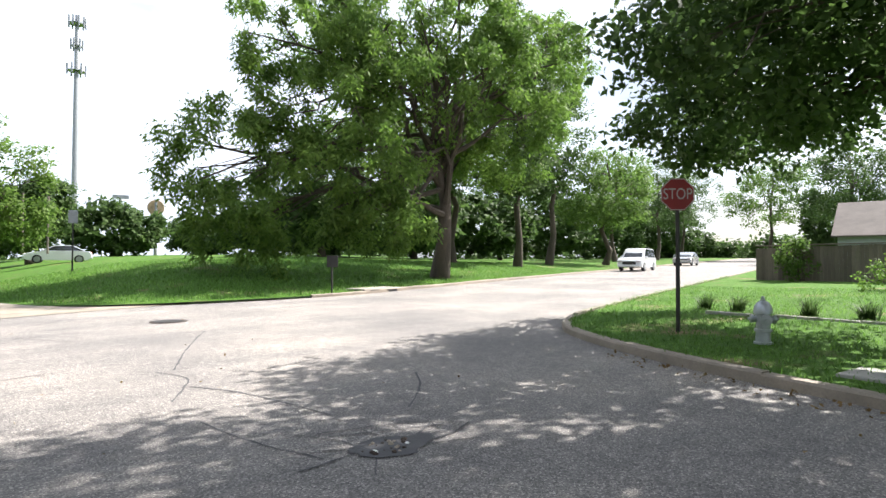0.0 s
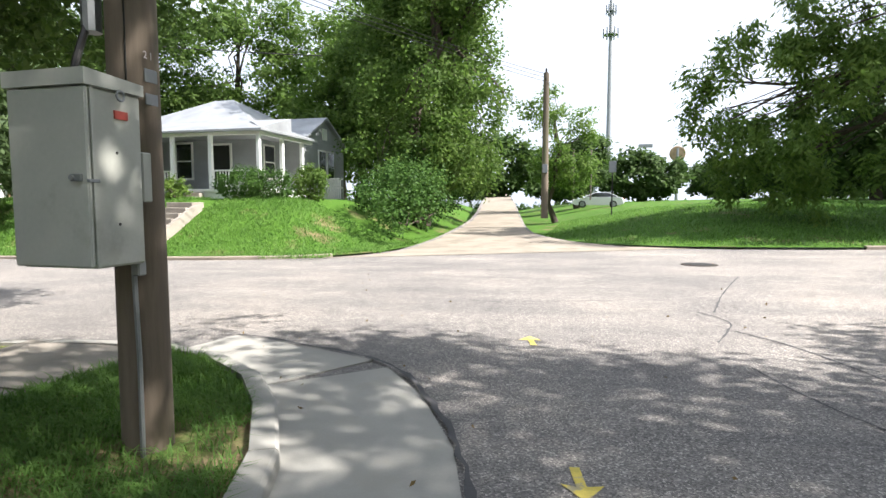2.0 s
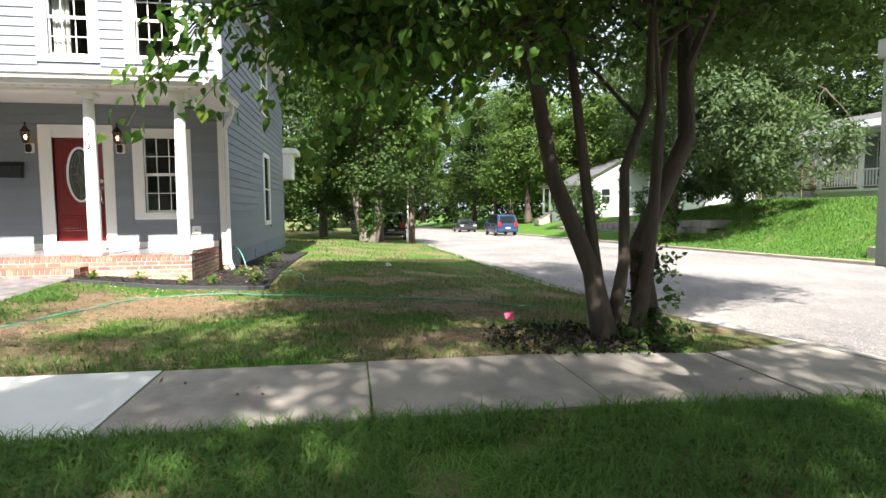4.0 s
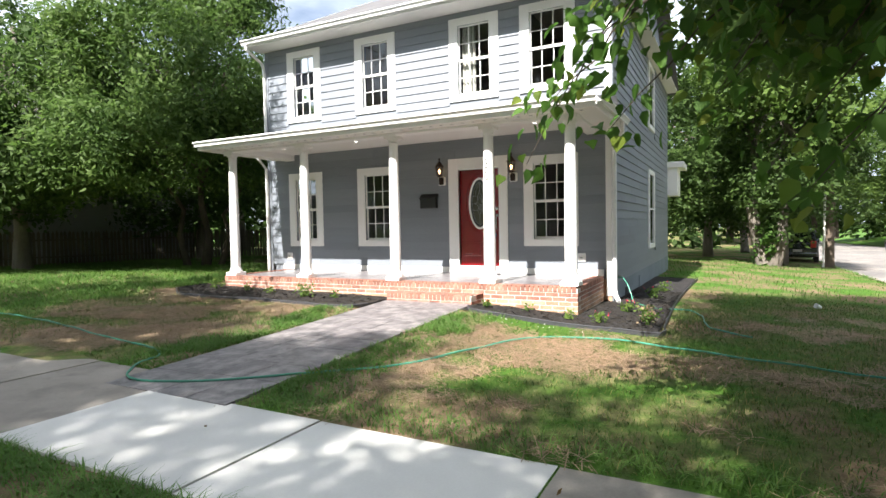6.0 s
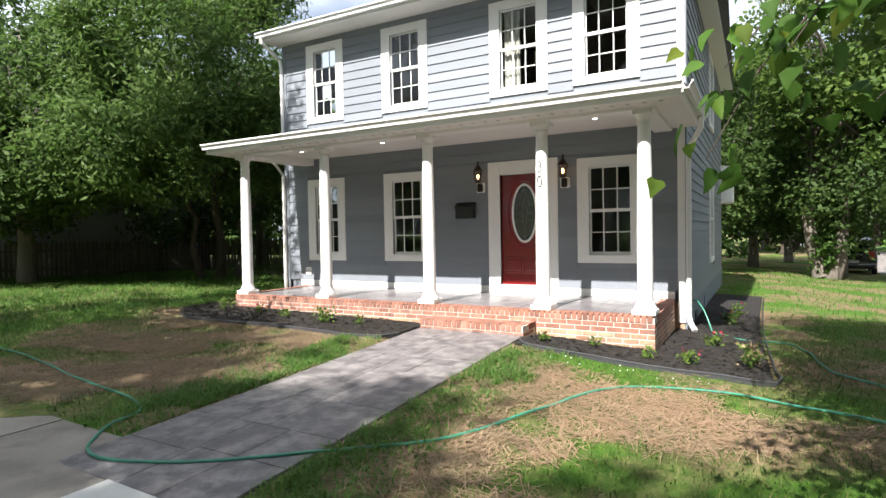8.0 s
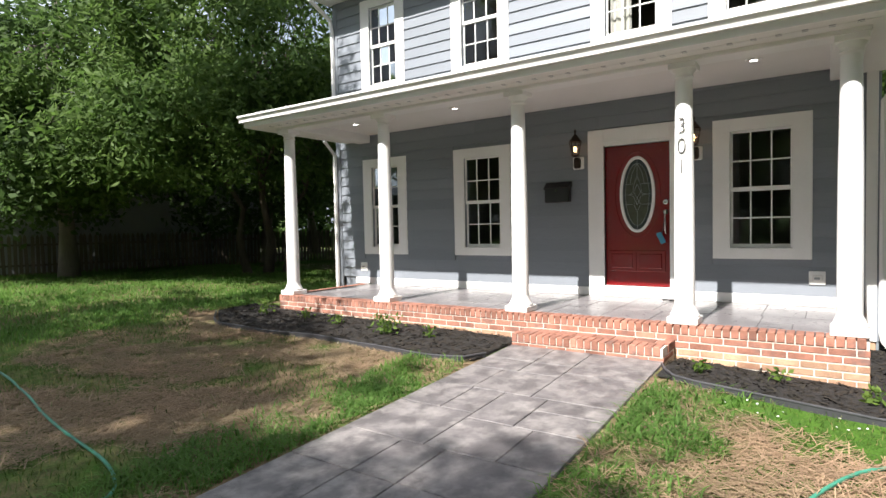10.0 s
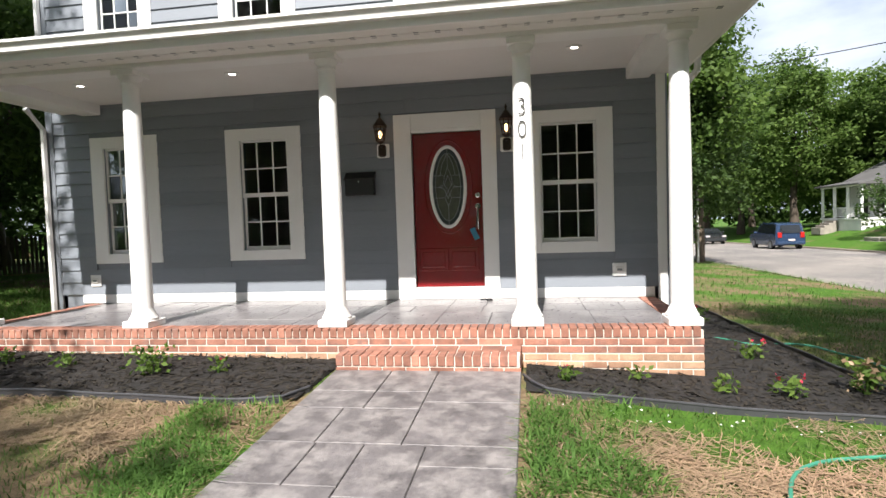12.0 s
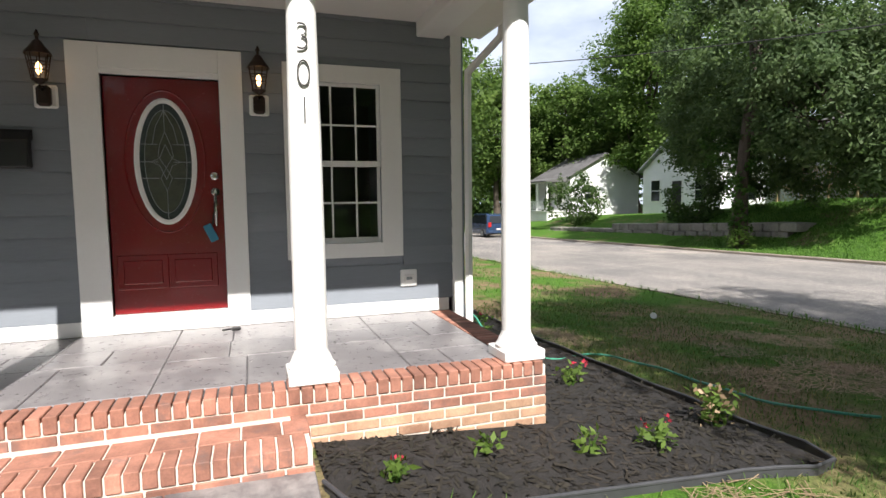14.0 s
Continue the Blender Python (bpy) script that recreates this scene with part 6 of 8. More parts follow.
# overgrown trees west of the alley
z = north_w_z(-8, 29)
tree("ivy_tree", "tall tree smothered in vines beside the alley", (-7.6, 28.6, z), (-7.0, 28.8, 15), 0.4,
     [((-7.4, 28.8, 7.5), (3.4, 3.2, 6.6)), ((-6.2, 28.4, 14.5), (4.2, 3.6, 4.2)), ((-8.6, 28.0, 4.2), (2.8, 2.6, 3.0)), ((-5.6, 31, 7), (2.0, 3.4, 5.4)), ((-9.6, 31, 11), (3.4, 3.2, 4.8))],
     1000, 56, 0.22, 0.14, M["leaf"], M["bark"], 0.85, 0.5, 12, gap=0.44, hang=0.5)
thicket("vine_bank", "tangle of vines and shrubs on the bank by the alley", [((-6.9, 24.0, 2.0), (1.9, 3.6, 1.4)), ((-6.0, 21.2, 1.3), (1.1, 2.2, 0.9)), ((-7.0, 30, 3.2), (1.3, 4, 2.4)), ((-8.6, 38, 4.0), (1.3, 5, 3.0))], 500, 36, 0.15, 0.11, M["leaf_ivy"], 0.5, gap=0.42)
for x, y, h, r, lf in ((-12, 40, 15, 6, "leaf"), (-19, 44, 16, 6.5, "leaf_bright"), (-27, 42, 17, 6.5, "leaf"), (-35, 40, 18, 6.5, "leaf_dark"), (-44, 43, 18, 7, "leaf"), (-14, 36, 11, 4.5, "leaf_bright"), (-14, 50, 14, 5, "leaf"), (-0.5, 66, 8, 3.4, "leaf_dark"), (-40, 30, 15, 5.5, "leaf"), (-55, 34, 20, 7.5, "leaf"), (-64, 26, 14, 7, "leaf_bright"), (-72, 36, 16, 8, "leaf"), (-56, 26, 12.5, 5.5, "leaf"), (-68, 18.5, 16, 5, "leaf_dark"), (-80, 24, 19, 8, "leaf"), (-64, 1.5, 15, 5.5, "leaf_dark"), (-74, 0, 17, 7, "leaf_dark"), (-84, 9, 14, 6, "leaf_dark"), (-88, 12, 19, 9, "leaf_dark"), (-78, 3.0, 15, 6, "leaf"), (-76, 17.5, 17, 6, "leaf"), (-58, 19.5, 15, 4.5, "leaf"), (-50, 33, 20, 6, "leaf_bright"), (-98, 4, 20, 9, "leaf"), (-60, 30, 13, 6, "leaf"), (-47, 29, 19, 5, "leaf")):
    z = north_w_z(x, y) if y > 14 and x < -8 else (north_e_z(x, y) if y > 14 else lot_z(x, y))
    tree("backdrop_tree", "tall leafy tree behind the houses", (x, y, z), (x, y, z + h * 0.85), 0.33, [((x, y, z + h * 0.58), (r, r, h * 0.36)), ((x + r * 0.4, y - r * 0.3, z + h * 0.82), (r * 0.6, r * 0.6, h * 0.18)), ((x - r * 0.4, y - r * 0.3, z + h * 0.36), (r * 0.7, r * 0.7, h * 0.22))],
         420, 44, 0.36, 0.20, M[lf], M["bark"], 1.15, 0.35, 5, gap=0.52)
z = north_e_z(-1.2, 40)
tree("alley_tree", "slender light-green tree beside the alley", (-1.4, 40, z), (-1.6, 40, z + 7.5), 0.18, [((-2.0, 40, z + 6.2), (2.6, 2.4, 3.2)), ((-0.6, 40, z + 4.2), (1.9, 1.8, 2.2)), ((0.4, 40, z + 6.6), (1.1, 1.2, 1.2))], 170, 40, 0.24, 0.12, M["leaf_bright"], M["bark"], 0.7, 0.4, 9, gap=0.62)
# evergreen with ivy by the street
tree("cedar", "large evergreen with an ivy-wrapped trunk by the street", (-25.6, 16.2, -0.2), (-25.4, 16.6, 10.5), 0.32,
     [((-25.4, 17.6, 9.2), (5.4, 4.6, 4.0)), ((-22.2, 17.2, 6.0), (3.4, 3.0, 2.6)), ((-28.0, 18.0, 6.0), (3.2, 3.0, 2.4)), ((-20.0, 18.0, 4.0), (2.4, 2.0, 1.7)), ((-25.4, 18.2, 13.0), (3.2, 3.2, 2.8)), ((-29.0, 19.5, 3.8), (2.8, 2.0, 1.9)), ((-23.4, 19.0, 3.4), (2.6, 2.0, 1.5)), ((-32, 20.5, 5.5), (2.6, 2.2, 2.2))], 1300, 64, 0.26, 0.10, M["leaf_pine"], M["bark"], 0.62, 0.6, 14, gap=0.5, hang=0.5, floor=1.9)
thicket("ivy", "thick ivy round the evergreen's trunk", [((-25.5, 16.2, 1.8), (0.55, 0.55, 2.1)), ((-26.6, 16.5, 4.2), (1.5, 1.0, 1.2))], 130, 14, 0.16, 0.14, M["leaf_ivy"], 0.2, stems=0)
thicket("bush", "yellow-green weed bush at the ivy trunk", [((-25.0, 15.8, 0.1), (0.7, 0.5, 0.5))], 40, 14, 0.14, 0.06, M["leaf_bright"], 0.2)
thicket("bush", "large round dark bush before the white house", [((-42.8, 18.8, 1.9), (2.4, 2.1, 2.2))], 170, 22, 0.22, 0.14, M["leaf_dark"], 0.35, gap=0.35)
thicket("bush", "low dark shrub by the stone wall", [((-31.5, 19.0, 1.6), (2.2, 1.2, 1.2))], 90, 20, 0.2, 0.14, M["leaf_dark"], 0.35)
# trees left of and behind the grey house
z = lot_z(-15, -15.6)
tree("yard_tree", "bright green leafy tree beside the lawn", (-14.6, -15.9, z), (-14.4, -15.7, 6.5), 0.15,
     [((-13.6, -15.4, 6.2), (4.4, 4.2, 3.4)), ((-11.4, -14.6, 4.3), (2.4, 2.2, 1.7)), ((-15.4, -13.2, 4.8), (2.2, 1.8, 1.7)), ((-10.8, -17.5, 4.6), (2.8, 2.6, 2.0)), ((-13.8, -15.6, 9.6), (3, 3, 2))],
     1400, 60, 0.20, 0.07, M["leaf_shade"], M["bark"], 0.7, 0.55, 9, gap=0.48, floor=1.9, stems=[((-14.6, -15.9, z), (-14.2, -15.4, 6.5), 0.13), ((-14.9, -15.5, z), (-15.8, -14.6, 5.6), 0.09), ((-14.2, -16.3, z), (-13.0, -16.8, 6.0), 0.10)])
for x, y, h, r, lf in ((-22, -15.5, 11, 3.6, "leaf_dark"), (-17.5, -19.5, 10, 3.6, "leaf_dark"), (-11, -20, 9, 3.4, "leaf_dark"), (-25, -12.5, 12, 3.4, "leaf"), (-28, -18, 13, 4.5, "leaf"), (-24, -24, 12, 4.5, "leaf_dark"), (-33, -12, 13, 4.5, "leaf"), (-14, -25, 11, 4.5, "leaf_dark"), (-20, -31, 12, 5, "leaf_dark"), (-30, -4, 12, 3.6, "leaf_dark"), (-31, 2.2, 11, 3.6, "leaf_dark"), (-36, -1, 12, 4, "leaf_dark"), (-42, -5, 13, 5, "leaf"), (-45, 1, 13, 4, "leaf_dark")):
    z = lot_z(x, y)
    tree("backyard_tree", "leafy tree behind the yard", (x, y, z), (x, y, z + h * 0.85), 0.22, [((x, y, z + h * 0.55), (r, r, h * 0.38)), ((x + r * 0.5, y + r * 0.2, z + h * 0.35), (r * 0.7, r * 0.7, h * 0.24))],
         420, 46, 0.24, 0.12, M[lf], M["bark_grey"], 0.9, 0.4, 6, gap=0.53, floor=z + 0.8)
# Added mostly beyond the view to shade the neighbour's wall and picket fence.
tree("verge_tree", "tall leafy tree at the lawn's far side", (-5.6, -23.5, lot_z(-5.6, -23.5)), (-5.6, -23.3, 9), 0.22, [((-6.0, -23.0, 8.0), (4.2, 4.6, 3.6)), ((-8.5, -21.5, 5.6), (2.6, 2.6, 1.8)), ((-6.5, -26.5, 6.0), (3, 3, 2.4))], 420, 46, 0.22, 0.10, M["leaf"], M["bark"], 0.8, 0.4, 8, gap=0.5)
# big pale-barked tree by the lot behind, and its neighbours
z = lot_z(-29.5, 1.4)
tree("sycamore", "pale-barked tree with forked trunk and ivy", (-29.5, 1.5, z), (-29.7, 1.3, 7), 0.42, [((-29.0, 1.6, 8.8), (4.6, 3.2, 4.2)), ((-27.0, 3.0, 5.8), (2.4, 2.0, 1.8))], 420, 46, 0.22, 0.14, M["leaf"], M["bark_grey"], 0.8, 0.4, 10, gap=0.52,
     stems=[((-29.5, 1.5, z), (-29.9, 0.2, 8), 0.28), ((-29.4, 1.8, z), (-29.2, 3.4, 7), 0.24)])
thicket("ivy", "ivy round the pale trunk", [((-29.4, 1.6, z + 1.0), (0.6, 0.6, 1.0))], 70, 12, 0.15, 0.13, M["leaf_ivy"], 0.2, stems=0)


# ---- utility pole with cabinet ----
PXY = (-1.56, 3.37)
pz = lot_z(*PXY)
pole = thing("utility_pole", "weathered wooden utility pole with conduit", "utility pole", (*PXY, pz))
part("pole", Shape().tube([(*PXY, pz - 0.05), (PXY[0], PXY[1], pz + 1.5), (PXY[0], PXY[1], pz + 3), (PXY[0] + 0.02, PXY[1], pz + 9)], [0.137, 0.131, 0.126, 0.105], 22), M["pole_wood"], pole, smooth=True)
part("conduit", Shape().tube([(-1.475, 3.235, pz - 0.02), (-1.475, 3.24, pz + 0.55), (-1.48, 3.235, pz + 0.9), (-1.47, 3.22, 1.17)], 0.014, 8), M["metal_grey"], pole)
part("junction_box", Shape().box((-1.47, 3.20, 1.07), (-1.42, 3.26, 1.15), 0.008), M["metal_grey"], pole)
part("riser_guard", Shape().tube([(-1.72, 3.27, 2.36), (-1.72, 3.28, 6.0)], 0.05, 10), M["metal_grey"], pole)
part("cable", Shape().tube([(-1.72, 3.26, 2.45), (-1.74, 3.2, 2.25), (-1.70, 3.1, 2.05)], 0.02, 8), M["black"], pole)
part("ground_wire", Shape().tube([(-1.50, 3.255, 2.03), (-1.50, 3.26, 2.8), (-1.50, 3.27, 6)], 0.005, 6), M["black"], pole)
part("band", Shape().lathe((PXY[0], PXY[1], 2.72), [(0.131, 0), (0.131, 0.03)], 20), M["metal_grey"], pole)
for z, hgt in ((2.10, 0.07), (1.98, 0.06)):
    part("number_plate", Shape().box((-1.437, 3.31, z), (-1.43, 3.40, z + hgt), 0.002), M["metal_grey"], pole)
for k, ch in enumerate("21"):
    cu = bpy.data.curves.new("digit", "FONT")
    cu.body, cu.size, cu.extrude = ch, 0.055, 0.001
    tmp = bpy.data.objects.new("digit", cu)
    me = bpy.data.meshes.new_from_object(tmp)
    bpy.data.objects.remove(tmp)
    me.materials.append(M["sign_white"])
    ob = part("digit", me, None, pole)
    ob.matrix_basis = pose(-1.428, 3.30 + 0.04 * k, 2.22, 90, 0, 90)
street_sign = thing("street_sign", "green street-name sign high on the pole", "sign", (PXY[0], PXY[1], 2.75))
part("blade", Shape().box((-1.50, 3.39, 2.80), (-0.75, 3.40, 2.98), 0.003), M["green_sign"], street_sign)
part("bracket", Shape().box((-1.52, 3.34, 2.78), (-1.40, 3.42, 2.85), 0.006), M["metal_grey"], street_sign)
cab = thing("signal_cabinet", "grey-painted metal signal cabinet mounted on the pole", "cabinet", (-1.6, 3.05, 1.14))
X0, X1, Y0, Y1, Z0, Z1 = -1.85, -1.385, 2.885, 3.225, 1.14, 2.0
body = part("body", Shape().box((X0 + 0.006, Y0 + 0.028, Z0), (X1 - 0.004, Y1, Z1), 0.012), M["cabinet"], cab)
dr = part("door", Shape().box((X0, Y0, Z0 + 0.008), (X1, Y0 + 0.025, Z1 - 0.006), 0.008), M["cabinet"], cab)
part("latch", Shape().box((X1 - 0.09, Y0 - 0.018, 1.555), (X1 - 0.03, Y0 + 0.004, 1.59), 0.004).lathe((0, 0, 0), [(0.016, 0), (0.012, 0.014)], 10, pose(X1 - 0.075, Y0 - 0.014, 1.572, 90, 0, 0)), M["metal_grey"], dr)
part("hasp", Shape().box((X1 - 0.01, Y0 + 0.0, 1.55), (X1 + 0.008, Y0 + 0.06, 1.566), 0.002), M["metal_grey"], cab)
part("lid", Shape().prism([(Y0 - 0.012, Z1), (Y1 + 0.006, Z1), (Y1 + 0.006, Z1 + 0.055), (Y0 - 0.012, Z1 + 0.075)], "x", X0 - 0.01, X1 + 0.012), M["cabinet"], cab)
part("corner_strip", Shape().box((X1 - 0.006, Y0 + 0.0275, Z0 + 0.004), (X1 + 0.003, Y0 + 0.05, Z1 - 0.002), 0.002), M["cabinet"], cab)
part("hoist_ring", Shape().tube([(X1 + 0.022, 3.07 + 0.024 * math.cos(t), 1.975 + 0.024 * math.sin(t)) for t in np.linspace(0, 6.28, 13)], 0.006, 6), M["metal_grey"], cab)
part("warning_label", Shape().box((X1 - 0.004, 3.05, 1.865), (X1 + 0.0045, 3.13, 1.905)), M["red_label"], cab, "faded red warning label")
for z in (1.70, 1.35):
    part("screw_hole", Shape().lathe((0, 0, 0), [(0.008, 0), (0.006, 0.003)], 8, pose(X1 - 0.003, 3.06, z, 0, 90, 0)), M["metal_dark"], cab)
part("side_box", Shape().box((-1.47, Y1 + 0.01, 1.46), (-1.40, 3.30, 1.72), 0.006), M["cabinet"], cab)
part("mount", Shape().box((-1.75, Y1, 1.2), (-1.45, 3.26, 1.25), 0.004).box((-1.75, Y1, 1.85), (-1.45, 3.26, 1.9), 0.004), M["metal_grey"], cab)

for ob in (pole, cab, street_sign):
    ob.location += Vector((-0.06, -0.035, 0))

# ---- stop sign, hydrant, corner planting ----
sx, sy = 9.75, 6.25
sz = east_z(sx, sy)
ss = thing("stop_sign", "red octagonal stop sign on a dark steel post", "stop sign", (sx, sy, sz))
part("post", Shape().box((sx - 0.02, sy - 0.03, sz - 0.1), (sx + 0.02, sy + 0.03, 2.62), 0.004), M["metal_dark"], ss)
SM = pose(sx - 0.03, sy - 0.02, 2.58, 90, 0, -41)
octo = [(0.29 * math.cos(math.pi / 8 + k * math.pi / 4), 0.29 * math.sin(math.pi / 8 + k * math.pi / 4)) for k in range(8)]
plate = part("plate", Shape().prism(octo, "z", 0, 0.006, SM), M["red_sign"], ss)
border = Shape()
for k in range(8):
    a, b = octo[k], octo[(k + 1) % 8]
    border.add([(a[0] * 0.985, a[1] * 0.985, 0.0075), (b[0] * 0.985, b[1] * 0.985, 0.0075), (b[0] * 0.94, b[1] * 0.94, 0.0075), (a[0] * 0.94, a[1] * 0.94, 0.0075)], [(0, 1, 2, 3)], SM)
part("border", border, M["sign_white"], plate)
cu = bpy.data.curves.new("word", "FONT")
cu.body, cu.size, cu.extrude, cu.align_x, cu.align_y = "STOP", 0.23, 0.001, "CENTER", "CENTER"
tmp = bpy.data.objects.new("word", cu)
me = bpy.data.meshes.new_from_object(tmp)
bpy.data.objects.remove(tmp)
me.materials.append(M["sign_white"])
ob = part("word", me, None, plate)
ob.matrix_basis = SM @ pose(0, 0, 0.008) @ Matrix.Diagonal((0.86, 1.15, 1, 1))
hx, hy = 9.55, 4.78
hz = east_z(hx, hy)
hyd = thing("fire_hydrant", "silver-painted fire hydrant on the corner verge", "fire hydrant", (hx, hy, hz))
part("barrel", Shape().lathe((hx, hy, hz), [(0.15, -0.05), (0.15, 0.03), (0.12, 0.035), (0.115, 0.2), (0.14, 0.21), (0.14, 0.25), (0.115, 0.26), (0.115, 0.50), (0.15, 0.515), (0.15, 0.55)], 20), M["hydrant"], hyd, "", True)
part("bonnet", Shape().lathe((hx, hy, hz), [(0.15, 0.55), (0.148, 0.575), (0.13, 0.65), (0.09, 0.71), (0.045, 0.735), (0.045, 0.755), (0.028, 0.76), (0.026, 0.81)], 20), M["hydrant"], hyd, "", True)
for ang, r, ln in ((-50, 0.055, 0.10), (130, 0.055, 0.10), (-140, 0.075, 0.10)):
    m = pose(hx, hy, hz + 0.42, 0, 0, ang) @ pose(0.1, 0, 0, 0, 90, 0)
    part("nozzle", Shape().lathe((0, 0, 0), [(r, 0), (r, ln * 0.5), (r * 1.25, ln * 0.55), (r * 1.25, ln), (r * 0.4, ln * 1.05), (r * 0.4, ln * 1.35)], 12, m), M["hydrant"], hyd, "", True)
hyd.scale = (0.84, 0.84, 0.84)
strip = thing("planting_strip", "bare soil strip with a low concrete edge", "flower bed", (13.2, 5.6, east_z(13, 5.6)), kind="structure")
for y0, y1 in ((3.2, 4.6), (4.62, 6.0), (6.02, 7.4)):
    xx = 12.6
    part("edging_stone", Shape().box((xx - 0.06, y0, east_z(xx, y0) - 0.1), (xx + 0.06, y1, east_z(xx, y0) + 0.035), 0.01), M["concrete"], strip)
for x, y in ((13.6, 8.0), (13.5, 7.2), (13.3, 5.7), (13.2, 4.7), (13.1, 3.8), (13.0, 2.9)):
    z = east_z(x, y)
    s = thing("liriope", "clump of dark strappy border grass with pale tips", "plant", (x, y, z), group="border grass at the corner")
    n = 150
    b = np.stack([x + RNG.normal(0, 0.06, n), y + RNG.normal(0, 0.06, n), np.full(n, z - 0.01)], 1)
    v, q = blade_arrays(b, 0.36, 0.018, 0.9)
    part("blades", fast_mesh("blades", v, q, M["leaf_dark"]), None, s)
slab = thing("utility_cover", "pale concrete utility cover in the verge", "utility cover", (8.3, 2.9, 0.25))
part("cover", Shape().box((8.0, 2.6, 0.1), (8.7, 3.3, east_z(8.3, 3) + 0.03), 0.012), M["concrete"], slab)

# plank fence and hedge of the corner lot
pf = tagged(new("fence"), "dark weathered board fence with a cap rail", "fence", kind="structure")
fa, fb = Vector((28.0, 13.9, 0)), Vector((25.2, 3.0, 0))
L = (fb - fa).length
d = (fb - fa) / L
ang = math.degrees(math.atan2(d.y, d.x))
nb = int(L / 0.16)
bm_ = Shape().box((0, -0.012, 0), (0.148, 0.012, 1.5), 0.004).mesh("board", M["fence_wood"])
for i in range(nb):
    p = fa + d * (i * 0.16)
    ob = part("board", bm_, None, pf)
    ob.matrix_basis = pose(p.x, p.y, east_z(p.x, p.y) - 0.05 + RNG.uniform(-0.01, 0.01), 0, 0, ang)
zt = east_z(27, 8) + 1.45
part("cap_rail", Shape().box((0, -0.06, 0), (L, 0.06, 0.05), 0.006, pose(fa.x, fa.y, zt, 0, 0, ang)), M["fence_wood"], pf)
thicket("hedge", "rounded bright clipped hedge beside the lawn", [((21.5, 6.3, 1.0), (1.3, 1.6, 0.75)), ((21.8, 4.0, 1.0), (1.3, 1.6, 0.8))], 240, 30, 0.09, 0.06, M["leaf_bright"], 0.2, gap=0.2, hollow=0.8)
thicket("vine", "leafy vine climbing over the fence", [((26.9, 11.6, 1.6), (0.6, 0.9, 0.9))], 60, 20, 0.15, 0.1, M["leaf"], 0.3)


def plain_house(name, label, m, w, dp, h, rise, wall, roofm, overhang=0.35, ridge="x", windows=(), doors=(), gable=True, base=0.0):
    """A small house in its own place: front towards -y, its left front corner at the origin."""
    hs = thing(name, label, "house")
    part("wall", Shape().box((0, 0, -1.2), (w, dp, h), 0.01), wall, hs)
    k = 0
    while 0.25 + k * 0.22 < h - 0.05:
        part("clapboard", Shape().box((-0.018, -0.018, 0.2 + k * 0.22), (w + 0.018, dp + 0.018, 0.2 + k * 0.22 + 0.018)), wall, hs)
        k += 1
    o = overhang
    if ridge == "x":
        rf = Shape().prism([(-o, h - 0.05), (dp / 2, h + rise), (dp + o, h - 0.05), (dp + o, h - 0.15), (dp / 2, h + rise - 0.14), (-o, h - 0.15)], "x", -o, w + o)
        gb = Shape().prism([(0, h), (dp / 2, h + rise - 0.15), (dp, h)], "x", 0.01, w - 0.01)
    elif ridge == "y":
        rf = Shape().prism([(-o, h - 0.05), (w / 2, h + rise), (w + o, h - 0.05), (w + o, h - 0.15), (w / 2, h + rise - 0.14), (-o, h - 0.15)], "y", -o, dp + o)
        gb = Shape().prism([(0, h), (w / 2, h + rise - 0.15), (w, h)], "y", 0.01, dp - 0.01)
    else:
        c = min(w, dp) / 2
        rf = Shape().add([(-o, -o, h - 0.05), (w + o, -o, h - 0.05), (w + o, dp + o, h - 0.05), (-o, dp + o, h - 0.05), (c, c, h + rise), (w - c + 0.01, max(c, dp - c), h + rise)], [(0, 1, 5, 4), (1, 2, 5), (2, 3, 4, 5), (3, 0, 4), (3, 2, 1, 0)])
        gb = None
    part("roof", rf, roofm, hs)
    if gb:
        part("gable", gb, wall, hs)
    for face, u, z0, z1, ww in windows:
        win = None
        fr = 0.09
        if face == "f":
            win = part("window", Shape().box((u - fr, -0.05, z0 - fr), (u + ww + fr, 0.02, z1 + fr), 0.008), M["white_old"], hs)
            part("pane", Shape().box((u, -0.058, z0), (u + ww, -0.045, z1)), M["car_glass"], win)
            part("sash_bar", Shape().box((u, -0.07, (z0 + z1) / 2 - 0.025), (u + ww, -0.05, (z0 + z1) / 2 + 0.025)), M["white_old"], win)
        else:
            xx, sg = (w, 1) if face == "r" else (0, -1)
            win = part("window", Shape().box((xx - 0.02, u - fr, z0 - fr), (xx + sg * 0.05, u + ww + fr, z1 + fr), 0.008), M["white_old"], hs)
            part("pane", Shape().box((xx + sg * 0.045, u, z0), (xx + sg * 0.058, u + ww, z1)), M["car_glass"], win)
            part("sash_bar", Shape().box((xx + sg * 0.05, u, (z0 + z1) / 2 - 0.025), (xx + sg * 0.07, u + ww, (z0 + z1) / 2 + 0.025)), M["white_old"], win)
    for u, z0, z1, ww, dm in doors:
        dd = part("door", Shape().box((u - 0.1, -0.05, z0), (u + ww + 0.1, 0.02, z1 + 0.1), 0.008), M["white_old"], hs)
        part("door_leaf", Shape().box((u, -0.065, z0), (u + ww, -0.045, z1), 0.004), dm, dd)
    hs.matrix_basis = m
    return hs


